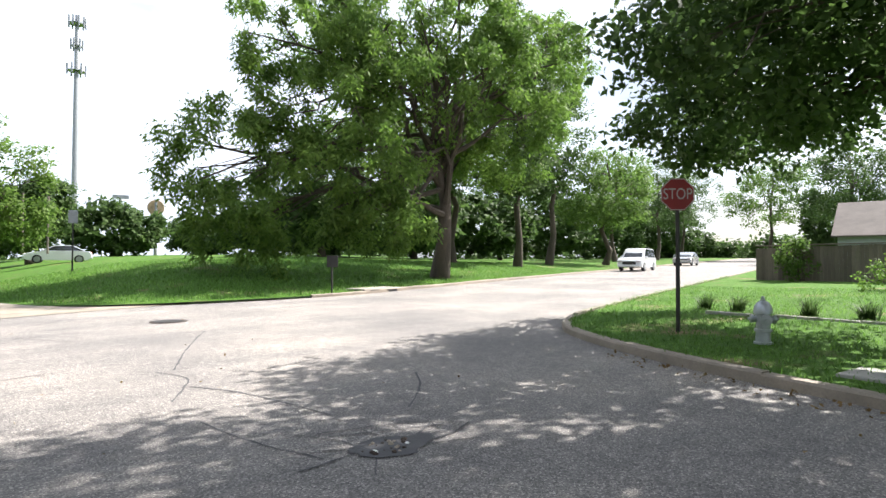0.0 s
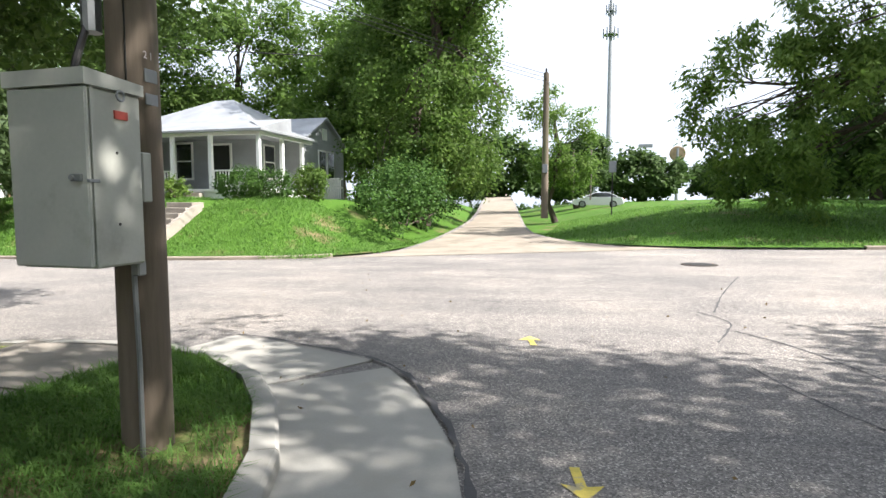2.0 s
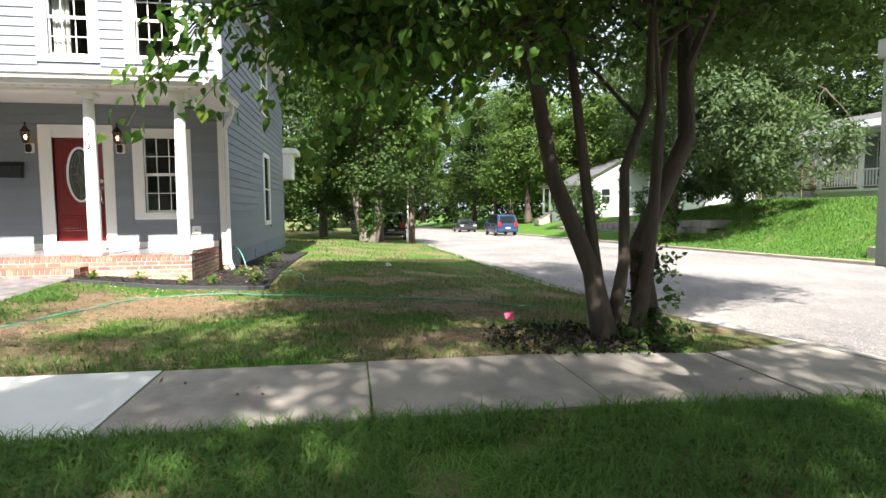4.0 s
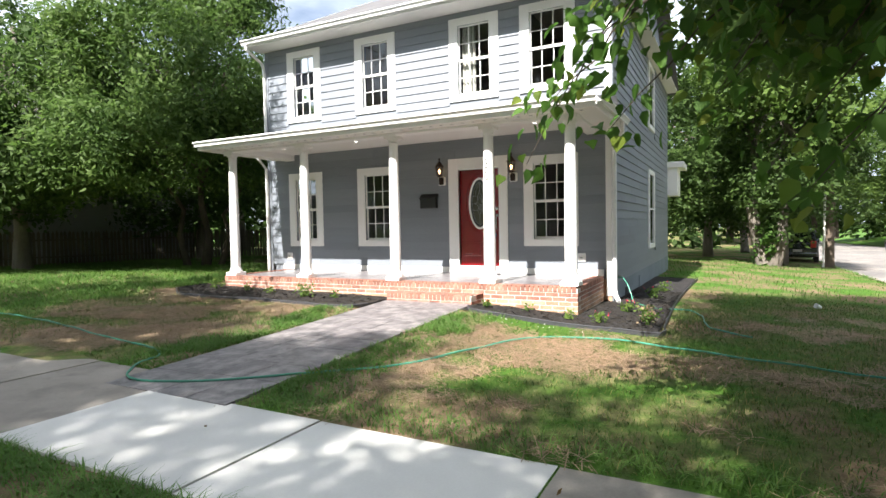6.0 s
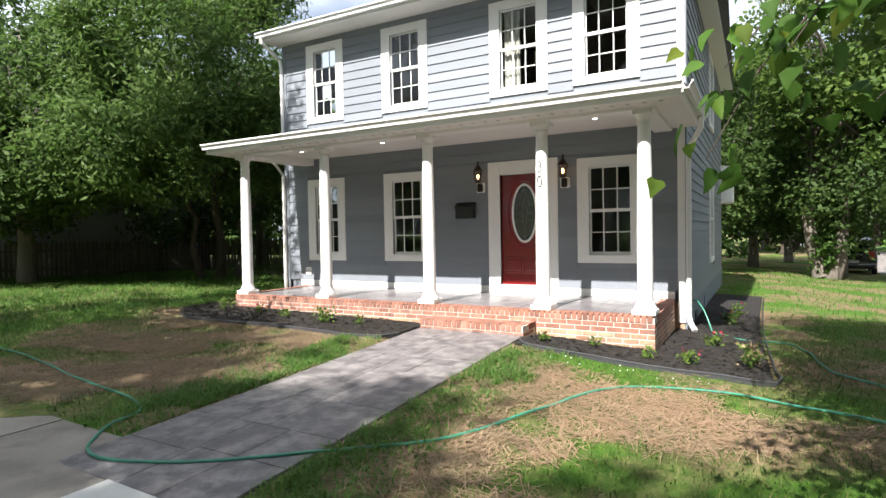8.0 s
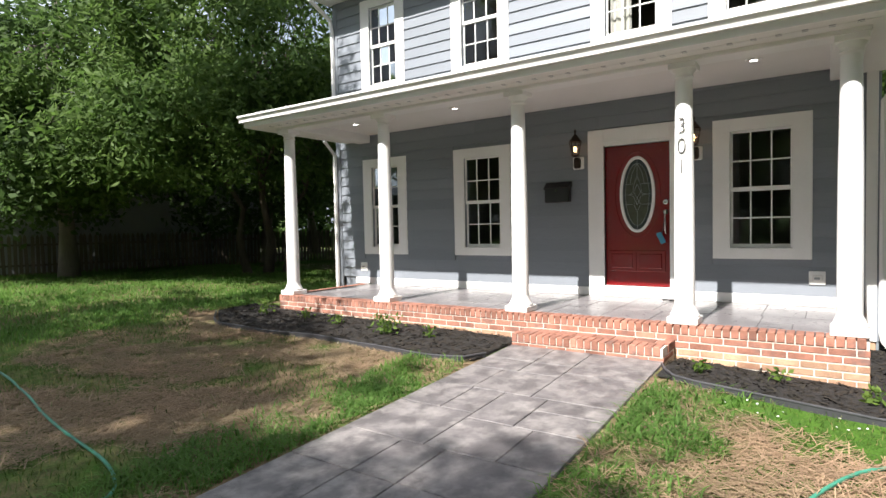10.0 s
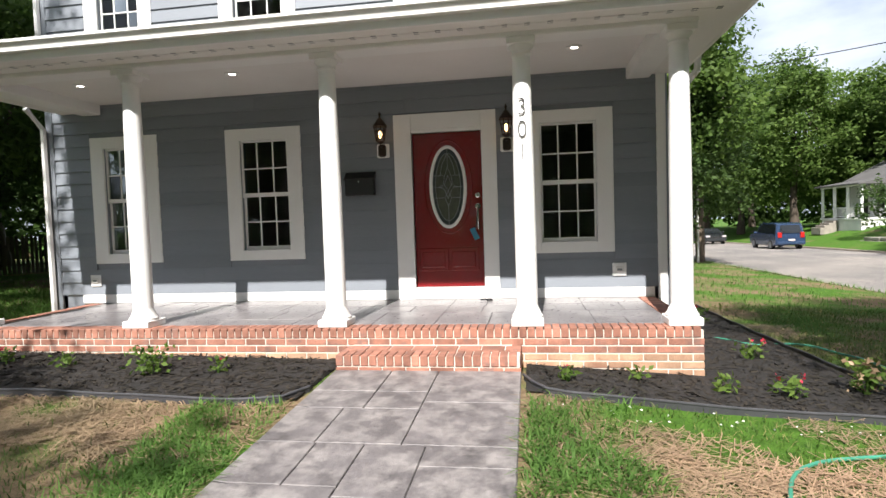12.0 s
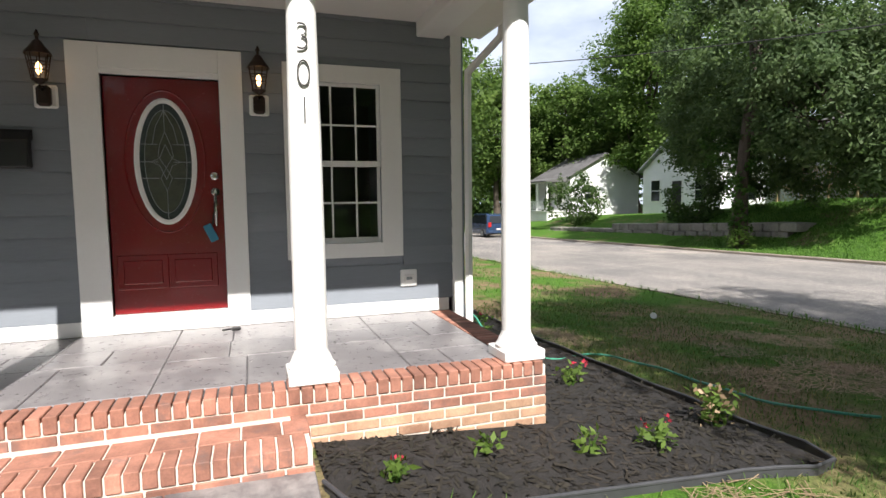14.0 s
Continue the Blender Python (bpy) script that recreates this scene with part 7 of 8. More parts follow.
def add_porch(hs, x0, x1, dp, z, top, posts, roof_rise, side=None, rail=True, roofm=None, steps=None):
    """A wooden porch on the front of a plain house: deck, posts, rail and roof."""
    part("porch_deck", Shape().box((x0, -dp, z - 0.12), (x1, -0.02, z), 0.01).box((x0 + 0.1, -dp + 0.1, z - 1.2), (x1 - 0.1, -0.05, z - 0.12)), M["white_old"], hs)
    for x in posts:
        part("porch_post", Shape().box((x - 0.08, -dp + 0.06, z), (x + 0.08, -dp + 0.22, top), 0.01), M["white"], hs)
    part("porch_beam", Shape().box((x0 - 0.05, -dp + 0.03, top), (x1 + 0.05, -dp + 0.25, top + 0.2), 0.01), M["white"], hs)
    part("porch_roof", Shape().add([(x0 - 0.3, -dp - 0.3, top + 0.2), (x1 + 0.3, -dp - 0.3, top + 0.2), (x1 + 0.1, 0, top + 0.2 + roof_rise), (x0 - 0.1, 0, top + 0.2 + roof_rise), (x0 - 0.3, -dp - 0.3, top + 0.12), (x1 + 0.3, -dp - 0.3, top + 0.12), (x1 + 0.1, 0, top + 0.1), (x0 - 0.1, 0, top + 0.1)],
                                      [(0, 1, 2, 3), (4, 7, 6, 5), (0, 4, 5, 1), (1, 5, 6, 2), (0, 3, 7, 4)]), roofm or M["roof"], hs)
    if rail:
        for a, b in zip(posts, posts[1:]):
            if steps and a < steps[0] < b:
                continue
            rl = part("railing", Shape().box((a + 0.08, -dp + 0.1, z + 0.75), (b - 0.08, -dp + 0.17, z + 0.81), 0.006).box((a + 0.08, -dp + 0.11, z + 0.1), (b - 0.08, -dp + 0.16, z + 0.15)), M["white"], hs)
            k = max(2, int((b - a) / 0.14))
            for i in range(1, k):
                x = a + (b - a) * i / k
                part("baluster", Shape().box((x - 0.015, -dp + 0.12, z + 0.15), (x + 0.015, -dp + 0.15, z + 0.75)), M["white"], rl)
    if steps:
        for i in range(steps[2]):
            part("step", Shape().box((steps[0], -dp - 0.3 * (i + 1), z - 1.2), (steps[1], -dp - 0.3 * i, z - 0.17 * (i + 1)), 0.01), M["concrete_old"], hs)


# bungalow on the bank across the side street
G2 = 1.85
h2 = plain_house("bungalow", "grey clapboard bungalow with metal hip roof and white porch", pose(-22.7, 24.0, G2 + 0.25, 0, 0, 0), 8.6, 7.5, 2.75, 2.2, M["grey_wall"], M["tin"], ridge="hip",
                 windows=(("f", 4.3, 0.6, 2.2, 0.8), ("f", 1.0, 0.6, 2.2, 0.8), ("r", 0.6, 0.6, 2.1, 0.8)), doors=((6.3, 0.02, 2.1, 0.9, M["black"]),))
add_porch(h2, 0.2, 10.3, 2.5, 0.0, 2.25, [0.3, 2.4, 4.4, 6.0, 7.9, 10.2], 0.75, roofm=M["tin"], steps=(6.2, 7.6, 3))
for yy in (-0.6, 1.2):
    part("porch_post", Shape().box((10.12, yy, 0), (10.28, yy + 0.16, 2.25), 0.01), M["white"], h2)
part("porch_deck", Shape().box((8.6, -0.02, -0.12), (10.3, 2.2, 0.0), 0.01).box((8.6, 0, -1.2), (10.2, 2.1, -0.12)), M["white_old"], h2)
part("porch_beam", Shape().box((10.1, -2.3, 2.25), (10.3, 2.2, 2.45), 0.01), M["white"], h2)
part("porch_roof", Shape().add([(10.6, -2.8, 2.45), (10.6, 2.2, 2.45), (8.6, 2.2, 3.15), (8.6, -0.5, 3.15), (10.6, -2.8, 2.37), (10.6, 2.2, 2.37), (8.6, 2.2, 2.4), (8.6, -0.5, 2.4)], [(0, 1, 2, 3), (4, 7, 6, 5), (0, 4, 5, 1), (1, 5, 6, 2)]), M["tin"], h2)
part("wing_wall", Shape().box((6.0, 2.2, -1.2), (9.75, 7.0, 2.6), 0.01), M["grey_wall"], h2, "weathered grey clapboard gable wing")
for k in range(12):
    part("clapboard", Shape().box((8.6, 2.18, 0.2 + k * 0.22), (9.77, 7.02, 0.218 + k * 0.22)), M["grey_wall"], h2)
part("wing_gable", Shape().prism([(2.2, 2.6), (4.6, 3.75), (7.0, 2.6)], "x", 6.0, 9.73), M["grey_wall"], h2)
part("wing_roof", Shape().prism([(1.9, 2.5), (4.6, 3.95), (7.3, 2.5), (7.3, 2.4), (4.6, 3.82), (1.9, 2.4)], "x", 4.2, 9.95), M["tin"], h2)
for yy in (3.9, 4.9):
    wn_ = part("window", Shape().box((9.73, yy - 0.08, 0.6), (9.80, yy + 0.78, 2.2), 0.008), M["white_old"], h2)
    part("pane", Shape().box((9.795, yy, 0.68), (9.81, yy + 0.7, 2.12)), M["car_glass"], wn_)
part("gable_window", Shape().box((9.73, 4.35, 2.75), (9.80, 4.85, 3.35), 0.008), M["white_old"], h2)
lant = part("porch_lantern", Shape().tube([(9.4, -1.0, 2.4), (9.4, -1.0, 2.05)], 0.01, 5).box((9.32, -1.08, 1.7), (9.48, -0.92, 2.05), 0.02), M["metal_grey"], h2)
pk = tagged(new("fence"), "short white picket fence beside the bungalow", "fence", kind="structure")
pm = Shape().prism([(0, 0), (0.08, 0), (0.08, 1.0), (0.04, 1.08), (0, 1.0)], "y", 0, 0.02).mesh("picket", M["fence_white"])
for i in range(13):
    ob = part("picket", pm, None, pk)
    ob.location = (-12.85 + i * 0.115, 27.2, north_w_z(-12.0, 27.2) - 0.03)
part("rail", Shape().box((-12.85, 27.225, 2.25), (-11.3, 27.26, 2.32)).box((-12.85, 27.225, 2.7), (-11.3, 27.26, 2.77)), M["fence_white"], pk)
thicket("bush", "clipped evergreen bush before the porch", [((-12.5, 20.4, 2.3), (1.0, 0.75, 0.7)), ((-11.3, 20.4, 2.2), (1.0, 0.75, 0.6))], 200, 30, 0.10, 0.07, M["leaf_ivy"], 0.22, gap=0.3, hollow=0.75)
thicket("bush", "loose green bush at the porch corner", [((-10.5, 22.2, 2.3), (0.9, 0.8, 0.75))], 110, 26, 0.13, 0.08, M["leaf"], 0.25)
thicket("bush", "small yellow-green bush by the steps", [((-15.4, 20.2, 2.1), (0.6, 0.5, 0.45))], 50, 22, 0.12, 0.08, M["leaf_bright"], 0.2)
st = thing("garden_steps", "old concrete steps up the grass bank", "steps", (-12.2, 16.5, 0.5))
for i in range(8):
    part("step", Shape().box((-14.2, 15.7 + i * 0.36, -0.4), (-13.1, 16.06 + i * 0.36 + 0.3, 0.0 + 0.19 * (i + 1)), 0.012), M["concrete_old"], st)
part("cheek_wall", Shape().prism([(15.6, -0.4), (15.6, 0.05), (18.2, 1.4), (18.6, 1.45), (18.6, -0.4)], "x", -13.1, -12.97), M["concrete_old"], st)
# stone wall, steps and deck house further west
sw = tagged(new("wall_stone"), "low weathered stone retaining wall", "wall", kind="structure")
for x0, x1, ht in ((-44, -36.5, 0.25), (-36.5, -24.0, 0.55)):
    k = int((x1 - x0) / 0.8)
    for i in range(k):
        for r in range(2):
            a = x0 + (i + (0.5 if r else 0)) * (x1 - x0) / k
            zz = 0.018 * a
            part("stone", Shape().box((a + 0.012, 17.2 + RNG.uniform(-0.03, 0.03), north_w_z(a, 17.2) - 0.1 + r * (ht * 0.5 + 0.1)), (a + 0.78, 18.5, north_w_z(a, 17.2) - 0.11 + (ht * 0.5 + 0.1) * (r + 1) + RNG.uniform(-0.02, 0.02)), 0.025), M["stone"], sw)
for a, b in ((-24.0, -13.2),):
    k = 6
    for i in range(k):
        x = a + (b - a) * i / k
        part("stone", Shape().box((x + 0.01, 17.1, 0.018 * x - 0.1), (x + (b - a) / k - 0.01, 17.3, 0.018 * x + 0.42), 0.02), M["kerb_old"], sw)
st2 = thing("garden_steps", "crumbling concrete steps beside the stone wall", "steps", (-29, 19.6, 0.2))
for i in range(6):
    part("step", Shape().box((-30.0, 18.8 + i * 0.4, -0.6), (-28.8, 19.3 + i * 0.4 + 0.3, -0.1 + 0.2 * (i + 1)), 0.015), M["concrete_old"], st2)
zz = north_w_z(-29, 27)
h3 = plain_house("deck_house", "dark-roofed house half hidden by trees", pose(-34.0, 28.5, zz + 0.4), 9.0, 8.0, 2.9, 2.2, M["grey_wall"], M["roof"], windows=(("f", 1.2, 0.7, 2.1, 0.9), ("f", 6.8, 0.7, 2.1, 0.9)), doors=((4.0, 0.02, 2.1, 0.9, M["white_old"]),))
deck = thing("deck", "raised timber deck with rails and lattice skirt", "deck", (-27.6, 25.4, zz))
DZ = zz + 0.9
part("deck_floor", Shape().box((-30.4, 23.8, DZ - 0.15), (-24.4, 28.4, DZ), 0.01), M["wood_deck"], deck)
for i in range(5):
    x = -30.3 + i * 1.46
    part("post", Shape().box((x, 23.8, zz - 0.3), (x + 0.1, 23.9, DZ + 1.0), 0.006), M["wood_deck"], deck)
part("rail", Shape().box((-30.4, 23.8, DZ + 0.9), (-24.4, 23.92, DZ + 0.97), 0.006).box((-30.4, 23.82, DZ + 0.12), (-24.4, 23.9, DZ + 0.18)), M["wood_deck"], deck)
for i in range(44):
    x = -30.3 + i * 0.135
    part("baluster", Shape().box((x, 23.84, DZ + 0.18), (x + 0.035, 23.88, DZ + 0.9)), M["wood_deck"], deck)
for i in range(20):
    x = -30.2 + i * 0.3
    for sg in (-1, 1):
        part("lattice", Shape().box((-0.012, -0.005, 0), (0.012, 0.005, 1.1), 0, pose(x, 23.86 + 0.01 * sg, DZ - 0.95, 0, sg * 40, 0)), M["wood_deck"], deck)
# white houses down the street
zz = north_w_z(-47, 24)
w1 = plain_house("white_cottage", "small white cottage with dark gable roof and porch", pose(-54.0, 21.8, zz + 0.4), 5.6, 7.0, 2.9, 2.0, M["white_wall"], M["roof"], ridge="x", windows=(("f", 3.6, 0.7, 2.1, 0.9), ("r", 1.5, 0.8, 2.1, 0.8)), doors=((1.6, 0.02, 2.1, 0.9, M["black"]),))
add_porch(w1, 0.0, 5.6, 2.2, 0.0, 2.3, [0.15, 1.9, 3.7, 5.45], 0.4, steps=(1.2, 2.6, 4))
w2 = plain_house("white_house", "white house with grey roof behind the bush", pose(-42.5, 24.6, zz + 0.4), 7.5, 8.0, 3.0, 2.6, M["white_wall"], M["tin"], ridge="y", windows=(("f", 1.0, 0.7, 2.2, 0.9), ("f", 5.4, 0.7, 2.2, 0.9), ("r", 2, 0.7, 2.2, 0.9)), doors=((3.2, 0.02, 2.1, 0.9, M["black"]),))
# neighbour beyond the picket fence
zz = lot_z(-16, -24)
nb = plain_house("neighbour_house", "pale grey sided house behind trees and fence", pose(-20.5, -31.5, zz), 9.5, 8.0, 5.2, 2.2, M["grey_wall"], M["roof"], windows=(("r", 5.8, 0.6, 2.0, 0.8), ("r", 2.0, 0.8, 2.2, 0.9)), doors=())
nb.matrix_basis = pose(-9.0, -23.2, zz, 0, 0, 166)
pk2 = tagged(new("fence"), "weathered grey picket fence at the lawn's edge", "fence", kind="structure")
pm2 = Shape().prism([(0, 0), (0.09, 0), (0.09, 1.15), (0.045, 1.25), (0, 1.15)], "y", 0, 0.02).mesh("picket", M["fence_wood"])
fa, fb = Vector((-9.5, -22.0, 0)), Vector((-27.5, -17.2, 0))
d = (fb - fa).normalized()
ang = math.degrees(math.atan2(d.y, d.x))
n = int((fb - fa).length / 0.135)
for i in range(n):
    p = fa + d * (i * 0.135)
    ob = part("picket", pm2, None, pk2)
    ob.matrix_basis = pose(p.x, p.y, lot_z(p.x, p.y) - 0.03 + RNG.uniform(-0.015, 0.015), 0, RNG.uniform(-1.5, 1.5), ang)
for h in (0.3, 0.9):
    part("rail", Shape().tube([(p.x, p.y - 0.03, lot_z(p.x, p.y) + h) for p in (fa, (fa + fb) / 2, fb)], 0.03, 4), M["fence_wood"], pk2)
# roof over the corner fence
zz = east_z(38, 12)
ch = plain_house("corner_house", "low house with a long brown shingle roof", pose(45.5, 17.0, zz, 0, 0, -75), 18, 9, 2.4, 2.6, M["grey_wall"], M["roof_brown"], windows=(("f", 4, 0.9, 2.0, 1.4), ("f", 9, 0.9, 2.0, 1.4)))


# ---- vehicles ----
def car(name, label, m, paint, kind="suv"):
    """A parked car, nose towards +x, on the origin."""
    c = thing(name, label, "car")
    L, W = (4.5, 1.82) if kind == "suv" else (4.6, 1.78)
    if kind == "suv":
        low = [(-2.22, 0.35), (-2.25, 0.75), (-2.2, 1.02), (1.2, 1.06), (2.05, 0.95), (2.25, 0.8), (2.25, 0.38), (2.0, 0.28), (-2.0, 0.28)]
        cab_ = [(-2.18, 1.0), (-2.02, 1.66), (-1.8, 1.76), (0.35, 1.76), (0.6, 1.70), (1.25, 1.04)]
    else:
        low = [(-2.28, 0.4), (-2.3, 0.75), (-2.15, 0.95), (0.9, 0.98), (2.05, 0.80), (2.3, 0.62), (2.28, 0.35), (2.0, 0.24), (-2.0, 0.24)]
        cab_ = [(-1.9, 0.94), (-1.1, 1.38), (-0.8, 1.43), (0.1, 1.43), (0.35, 1.38), (1.15, 0.96)]
    def rounded(poly, half, inset, tuck):
        s = Shape()
        n = len(poly)
        v = []
        cx = sum(p[0] for p in poly) / n
        cz = sum(p[1] for p in poly) / n
        for y, k in ((-half, inset), (-half + 0.08, 1.0), (half - 0.08, 1.0), (half, inset)):
            for x, z in poly:
                t = tuck * max(0.0, z - 0.95)
                v.append((cx + (x - cx) * k, y * (1 - t), cz + (z - cz) * k))
        f = [tuple(range(n)), tuple(range(4 * n - 1, 3 * n - 1, -1))]
        for r in range(3):
            f += [(r * n + i, r * n + (i + 1) % n, (r + 1) * n + (i + 1) % n, (r + 1) * n + i) for i in range(n)]
        return s.add(v, f)
    part("body", rounded(low, W / 2, 0.965, 0.0), paint, c, smooth=True)
    part("cabin", rounded(cab_, W / 2 - 0.04, 0.95, 0.18), paint, c, smooth=True)
    inner = [(x * 0.93 - 0.02, 1.04 + (z - 1.0) * 0.86 if kind == "suv" else 0.98 + (z - 0.94) * 0.82) for x, z in cab_]
    part("side_glass", rounded(inner, W / 2 - 0.028, 0.97, 0.17), M["car_glass"], c)
    ws = [(x * 1.0 + 0.0, z) for x, z in cab_]
    zb, zt2 = ws[-1][1] + 0.04, ws[-2][1] - 0.06
    part("windscreen", Shape().add([(ws[-1][0] + 0.0, -0.7, zb), (ws[-1][0] + 0.0, 0.7, zb), (ws[-2][0] + 0.03, 0.6, zt2), (ws[-2][0] + 0.03, -0.6, zt2)], [(0, 1, 2, 3)]), M["car_glass"], c)
    part("rear_glass", Shape().add([(ws[0][0] - 0.03, -0.65, ws[0][1] + 0.1), (ws[0][0] - 0.03, 0.65, ws[0][1] + 0.1), (ws[1][0] - 0.03, 0.58, ws[1][1] - 0.04), (ws[1][0] - 0.03, -0.58, ws[1][1] - 0.04)], [(0, 1, 2, 3)]), M["car_glass"], c)
    for x in (-1.38, 1.38):
        for y in (-W / 2 + 0.08, W / 2 - 0.08):
            wh = part("wheel", Shape().lathe((0, 0, -0.11), [(0.24, 0), (0.33, 0.02), (0.34, 0.11), (0.33, 0.2), (0.24, 0.22)], 20, pose(x, y, 0.33, 90, 0, 0)), M["tyre"], c)
            part("rim", Shape().lathe((0, 0, -0.115), [(0.22, 0), (0.2, 0.02), (0.2, 0.21), (0.22, 0.23)], 14, pose(x, y, 0.33, 90, 0, 0)), M["metal_grey"], wh)
    for y in (-0.68, 0.68):
        part("headlight", Shape().box((2.15, y - 0.17, 0.66), (2.27, y + 0.17, 0.82), 0.03), M["sign_white"], c)
        part("tail_light", Shape().box((-2.29, y - 0.12, 0.8), (-2.18, y + 0.12, 1.15 if kind == "suv" else 0.92), 0.02), M["tail_red"], c)
    part("grille", Shape().box((2.2, -0.5, 0.5), (2.29, 0.5, 0.72), 0.02), M["black"], c)
    part("bumper", Shape().box((2.1, -0.85, 0.32), (2.32, 0.85, 0.5), 0.04), paint, c)
    part("bumper", Shape().box((-2.34, -0.85, 0.35), (-2.1, 0.85, 0.55), 0.04), paint, c)
    part("number_plate", Shape().box((-2.345, -0.2, 0.6), (-2.33, 0.2, 0.72)), M["sign_white"], c)
    part("mirror", Shape().box((0.95, -1.05, 1.0), (1.1, -0.85, 1.15), 0.03), paint, c)
    part("mirror", Shape().box((0.95, 0.85, 1.0), (1.1, 1.05, 1.15), 0.03), paint, c)
    c.matrix_basis = m
    return c


car("car", "blue compact SUV parked along the kerb", pose(-46.5, 13.3, road_z(-46.5, 13), 0, 0, 180), M["car_blue"])
car("car", "dark sedan parked further down the street", pose(-60, 12.9, road_z(-60, 13), 0, 0, 0), M["car_dark"], "sedan")
car("car", "black SUV parked beside the back lot", pose(-37.5, 3.4, lot_z(-37.5, 3.4), 0, 0, 175), M["car_dark"])
car("car", "white SUV parked at the kerb facing the corner", pose(39.0, 28.4, road_z(39, 28.4), 0, 0, 201), M["car_white"])
car("car", "silver car parked behind the white SUV", pose(56, 34.8, road_z(56, 34.8), 0, 0, 201), M["car_silver"], "sedan")
car("car", "white sedan beyond the field", pose(1.6, 55.5, north_e_z(1.6, 55.5), 0, 0, 178), M["car_white"], "sedan")

# ---- poles, tower and wires ----
ap_ = thing("utility_pole", "brown wooden utility pole beside the alley", "utility pole", (-1.2, 27.4, 1.2))
part("pole", Shape().tube([(-1.2, 27.4, 0.8), (-1.2, 27.4, 7.45)], [0.17, 0.13], 14), M["pole_wood"], ap_, smooth=True)
part("meter_box", Shape().box((-1.32, 27.2, 2.9), (-1.08, 27.3, 3.3), 0.01), M["metal_grey"], ap_)
part("insulator", Shape().box((-1.24, 27.3, 7.4), (-1.16, 27.5, 7.65), 0.02), M["metal_dark"], ap_)
for x, y in ((-0.4, 44.5), (0.9, 46)):
    p2 = thing("fence_post", "slim grey post beside the alley", "post", (x, y, 2.2))
    part("post", Shape().tube([(x, y, 1.8), (x, y, 5.6)], 0.07, 8), M["bark_grey"], p2)
lp = thing("utility_pole", "pale leaning utility pole by the back lot", "utility pole", (-31.5, 4.1, lot_z(-31.5, 4.1)))
part("pole", Shape().tube([(-31.5, 4.1, -0.7), (-31.4, 4.0, 8)], [0.20, 0.15], 14), M["pole_wood"], lp, smooth=True)
part("guy_guard", Shape().tube([(-30.6, 3.75, -0.7), (-31.2, 3.9, 5.5)], 0.05, 8), M["white_old"], lp, "pale guy-wire guard")
ps = thing("post_sign", "small grey sign panel on a thin post in the field", "sign", (1.78, 26.8, 1.3))
part("post", Shape().tube([(1.78, 26.8, 1.0), (1.78, 26.8, 3.3)], 0.03, 8), M["metal_dark"], ps)
part("panel", Shape().box((1.62, 26.74, 2.85), (1.94, 26.77, 3.35), 0.01), M["metal_grey"], ps)
ds = thing("post_sign", "small dark sign on a post beside the drain", "sign", (9.45, 19.75, 0.3))
part("post", Shape().tube([(9.45, 19.75, 0.1), (9.45, 19.75, 1.35)], 0.035, 8), M["metal_dark"], ds)
part("panel", Shape().box((-0.02, -0.2, 0), (0.02, 0.2, 0.42), 0.008, pose(9.45, 19.72, 1.2, 0, 0, 60)), M["metal_dark"], ds)
dn = thing("storm_drain", "concrete storm drain inlet with dark opening", "drain", (11.6, 20.0, 0.2))
part("hood", Shape().box((-1.1, 0, 0), (1.1, 1.0, 0.16), 0.03, pose(11.8, 20.15, road_z(11, 20) + 0.02, 0, 0, 21)), M["concrete_old"], dn)
part("opening", Shape().box((-0.8, -0.03, 0.02), (0.8, 0.02, 0.12), 0, pose(11.8, 20.15, road_z(11, 20) + 0.0, 0, 0, 21)), M["black"], dn)
tw_ = thing("cell_tower", "tall grey monopole cell tower with antenna rings", "tower", (4.3, 120, 4))
part("mast", Shape().tube([(4.3, 120, 2), (4.3, 120, 45)], [0.55, 0.3], 12), M["metal_grey"], tw_)
for z, r, k in ((43.5, 1.3, 9), (39.5, 0.9, 6), (35.0, 1.4, 6)):
    part("platform", Shape().lathe((4.3, 120, z - 0.1), [(r, 0), (r, 0.15)], 12), M["metal_grey"], tw_)
    for i in range(k):
        a = 6.283 * i / k
        part("antenna", Shape().box((4.3 + r * math.cos(a) - 0.14, 120 + r * math.sin(a) - 0.14, z - 0.7), (4.3 + r * math.cos(a) + 0.14, 120 + r * math.sin(a) + 0.14, z + 1.2), 0.04), M["metal_grey"], tw_)
bs = thing("billboard_sign", "round tan sign high on a pole", "sign", (16, 110, 4))
part("pole", Shape().tube([(16, 110, 2), (16, 110, 11.5)], 0.3, 10), M["metal_grey"], bs)
part("panel", Shape().lathe((0, 0, -0.2), [(1.3, 0), (1.4, 0.2), (1.3, 0.4)], 20, pose(16, 110, 10.5, 90, 0, 0)), M["wood_deck"], bs)
fl_ = thing("flood_light_pole", "tall sports light pole with lamp bar", "light pole", (15, 160, 5))
part("pole", Shape().tube([(15, 160, -6.2), (15, 160, 17)], 0.25, 8), M["metal_grey"], fl_)
part("lamp_bar", Shape().box((13.2, 159.8, 16.4), (16.8, 160.2, 17.4), 0.1), M["metal_grey"], fl_)
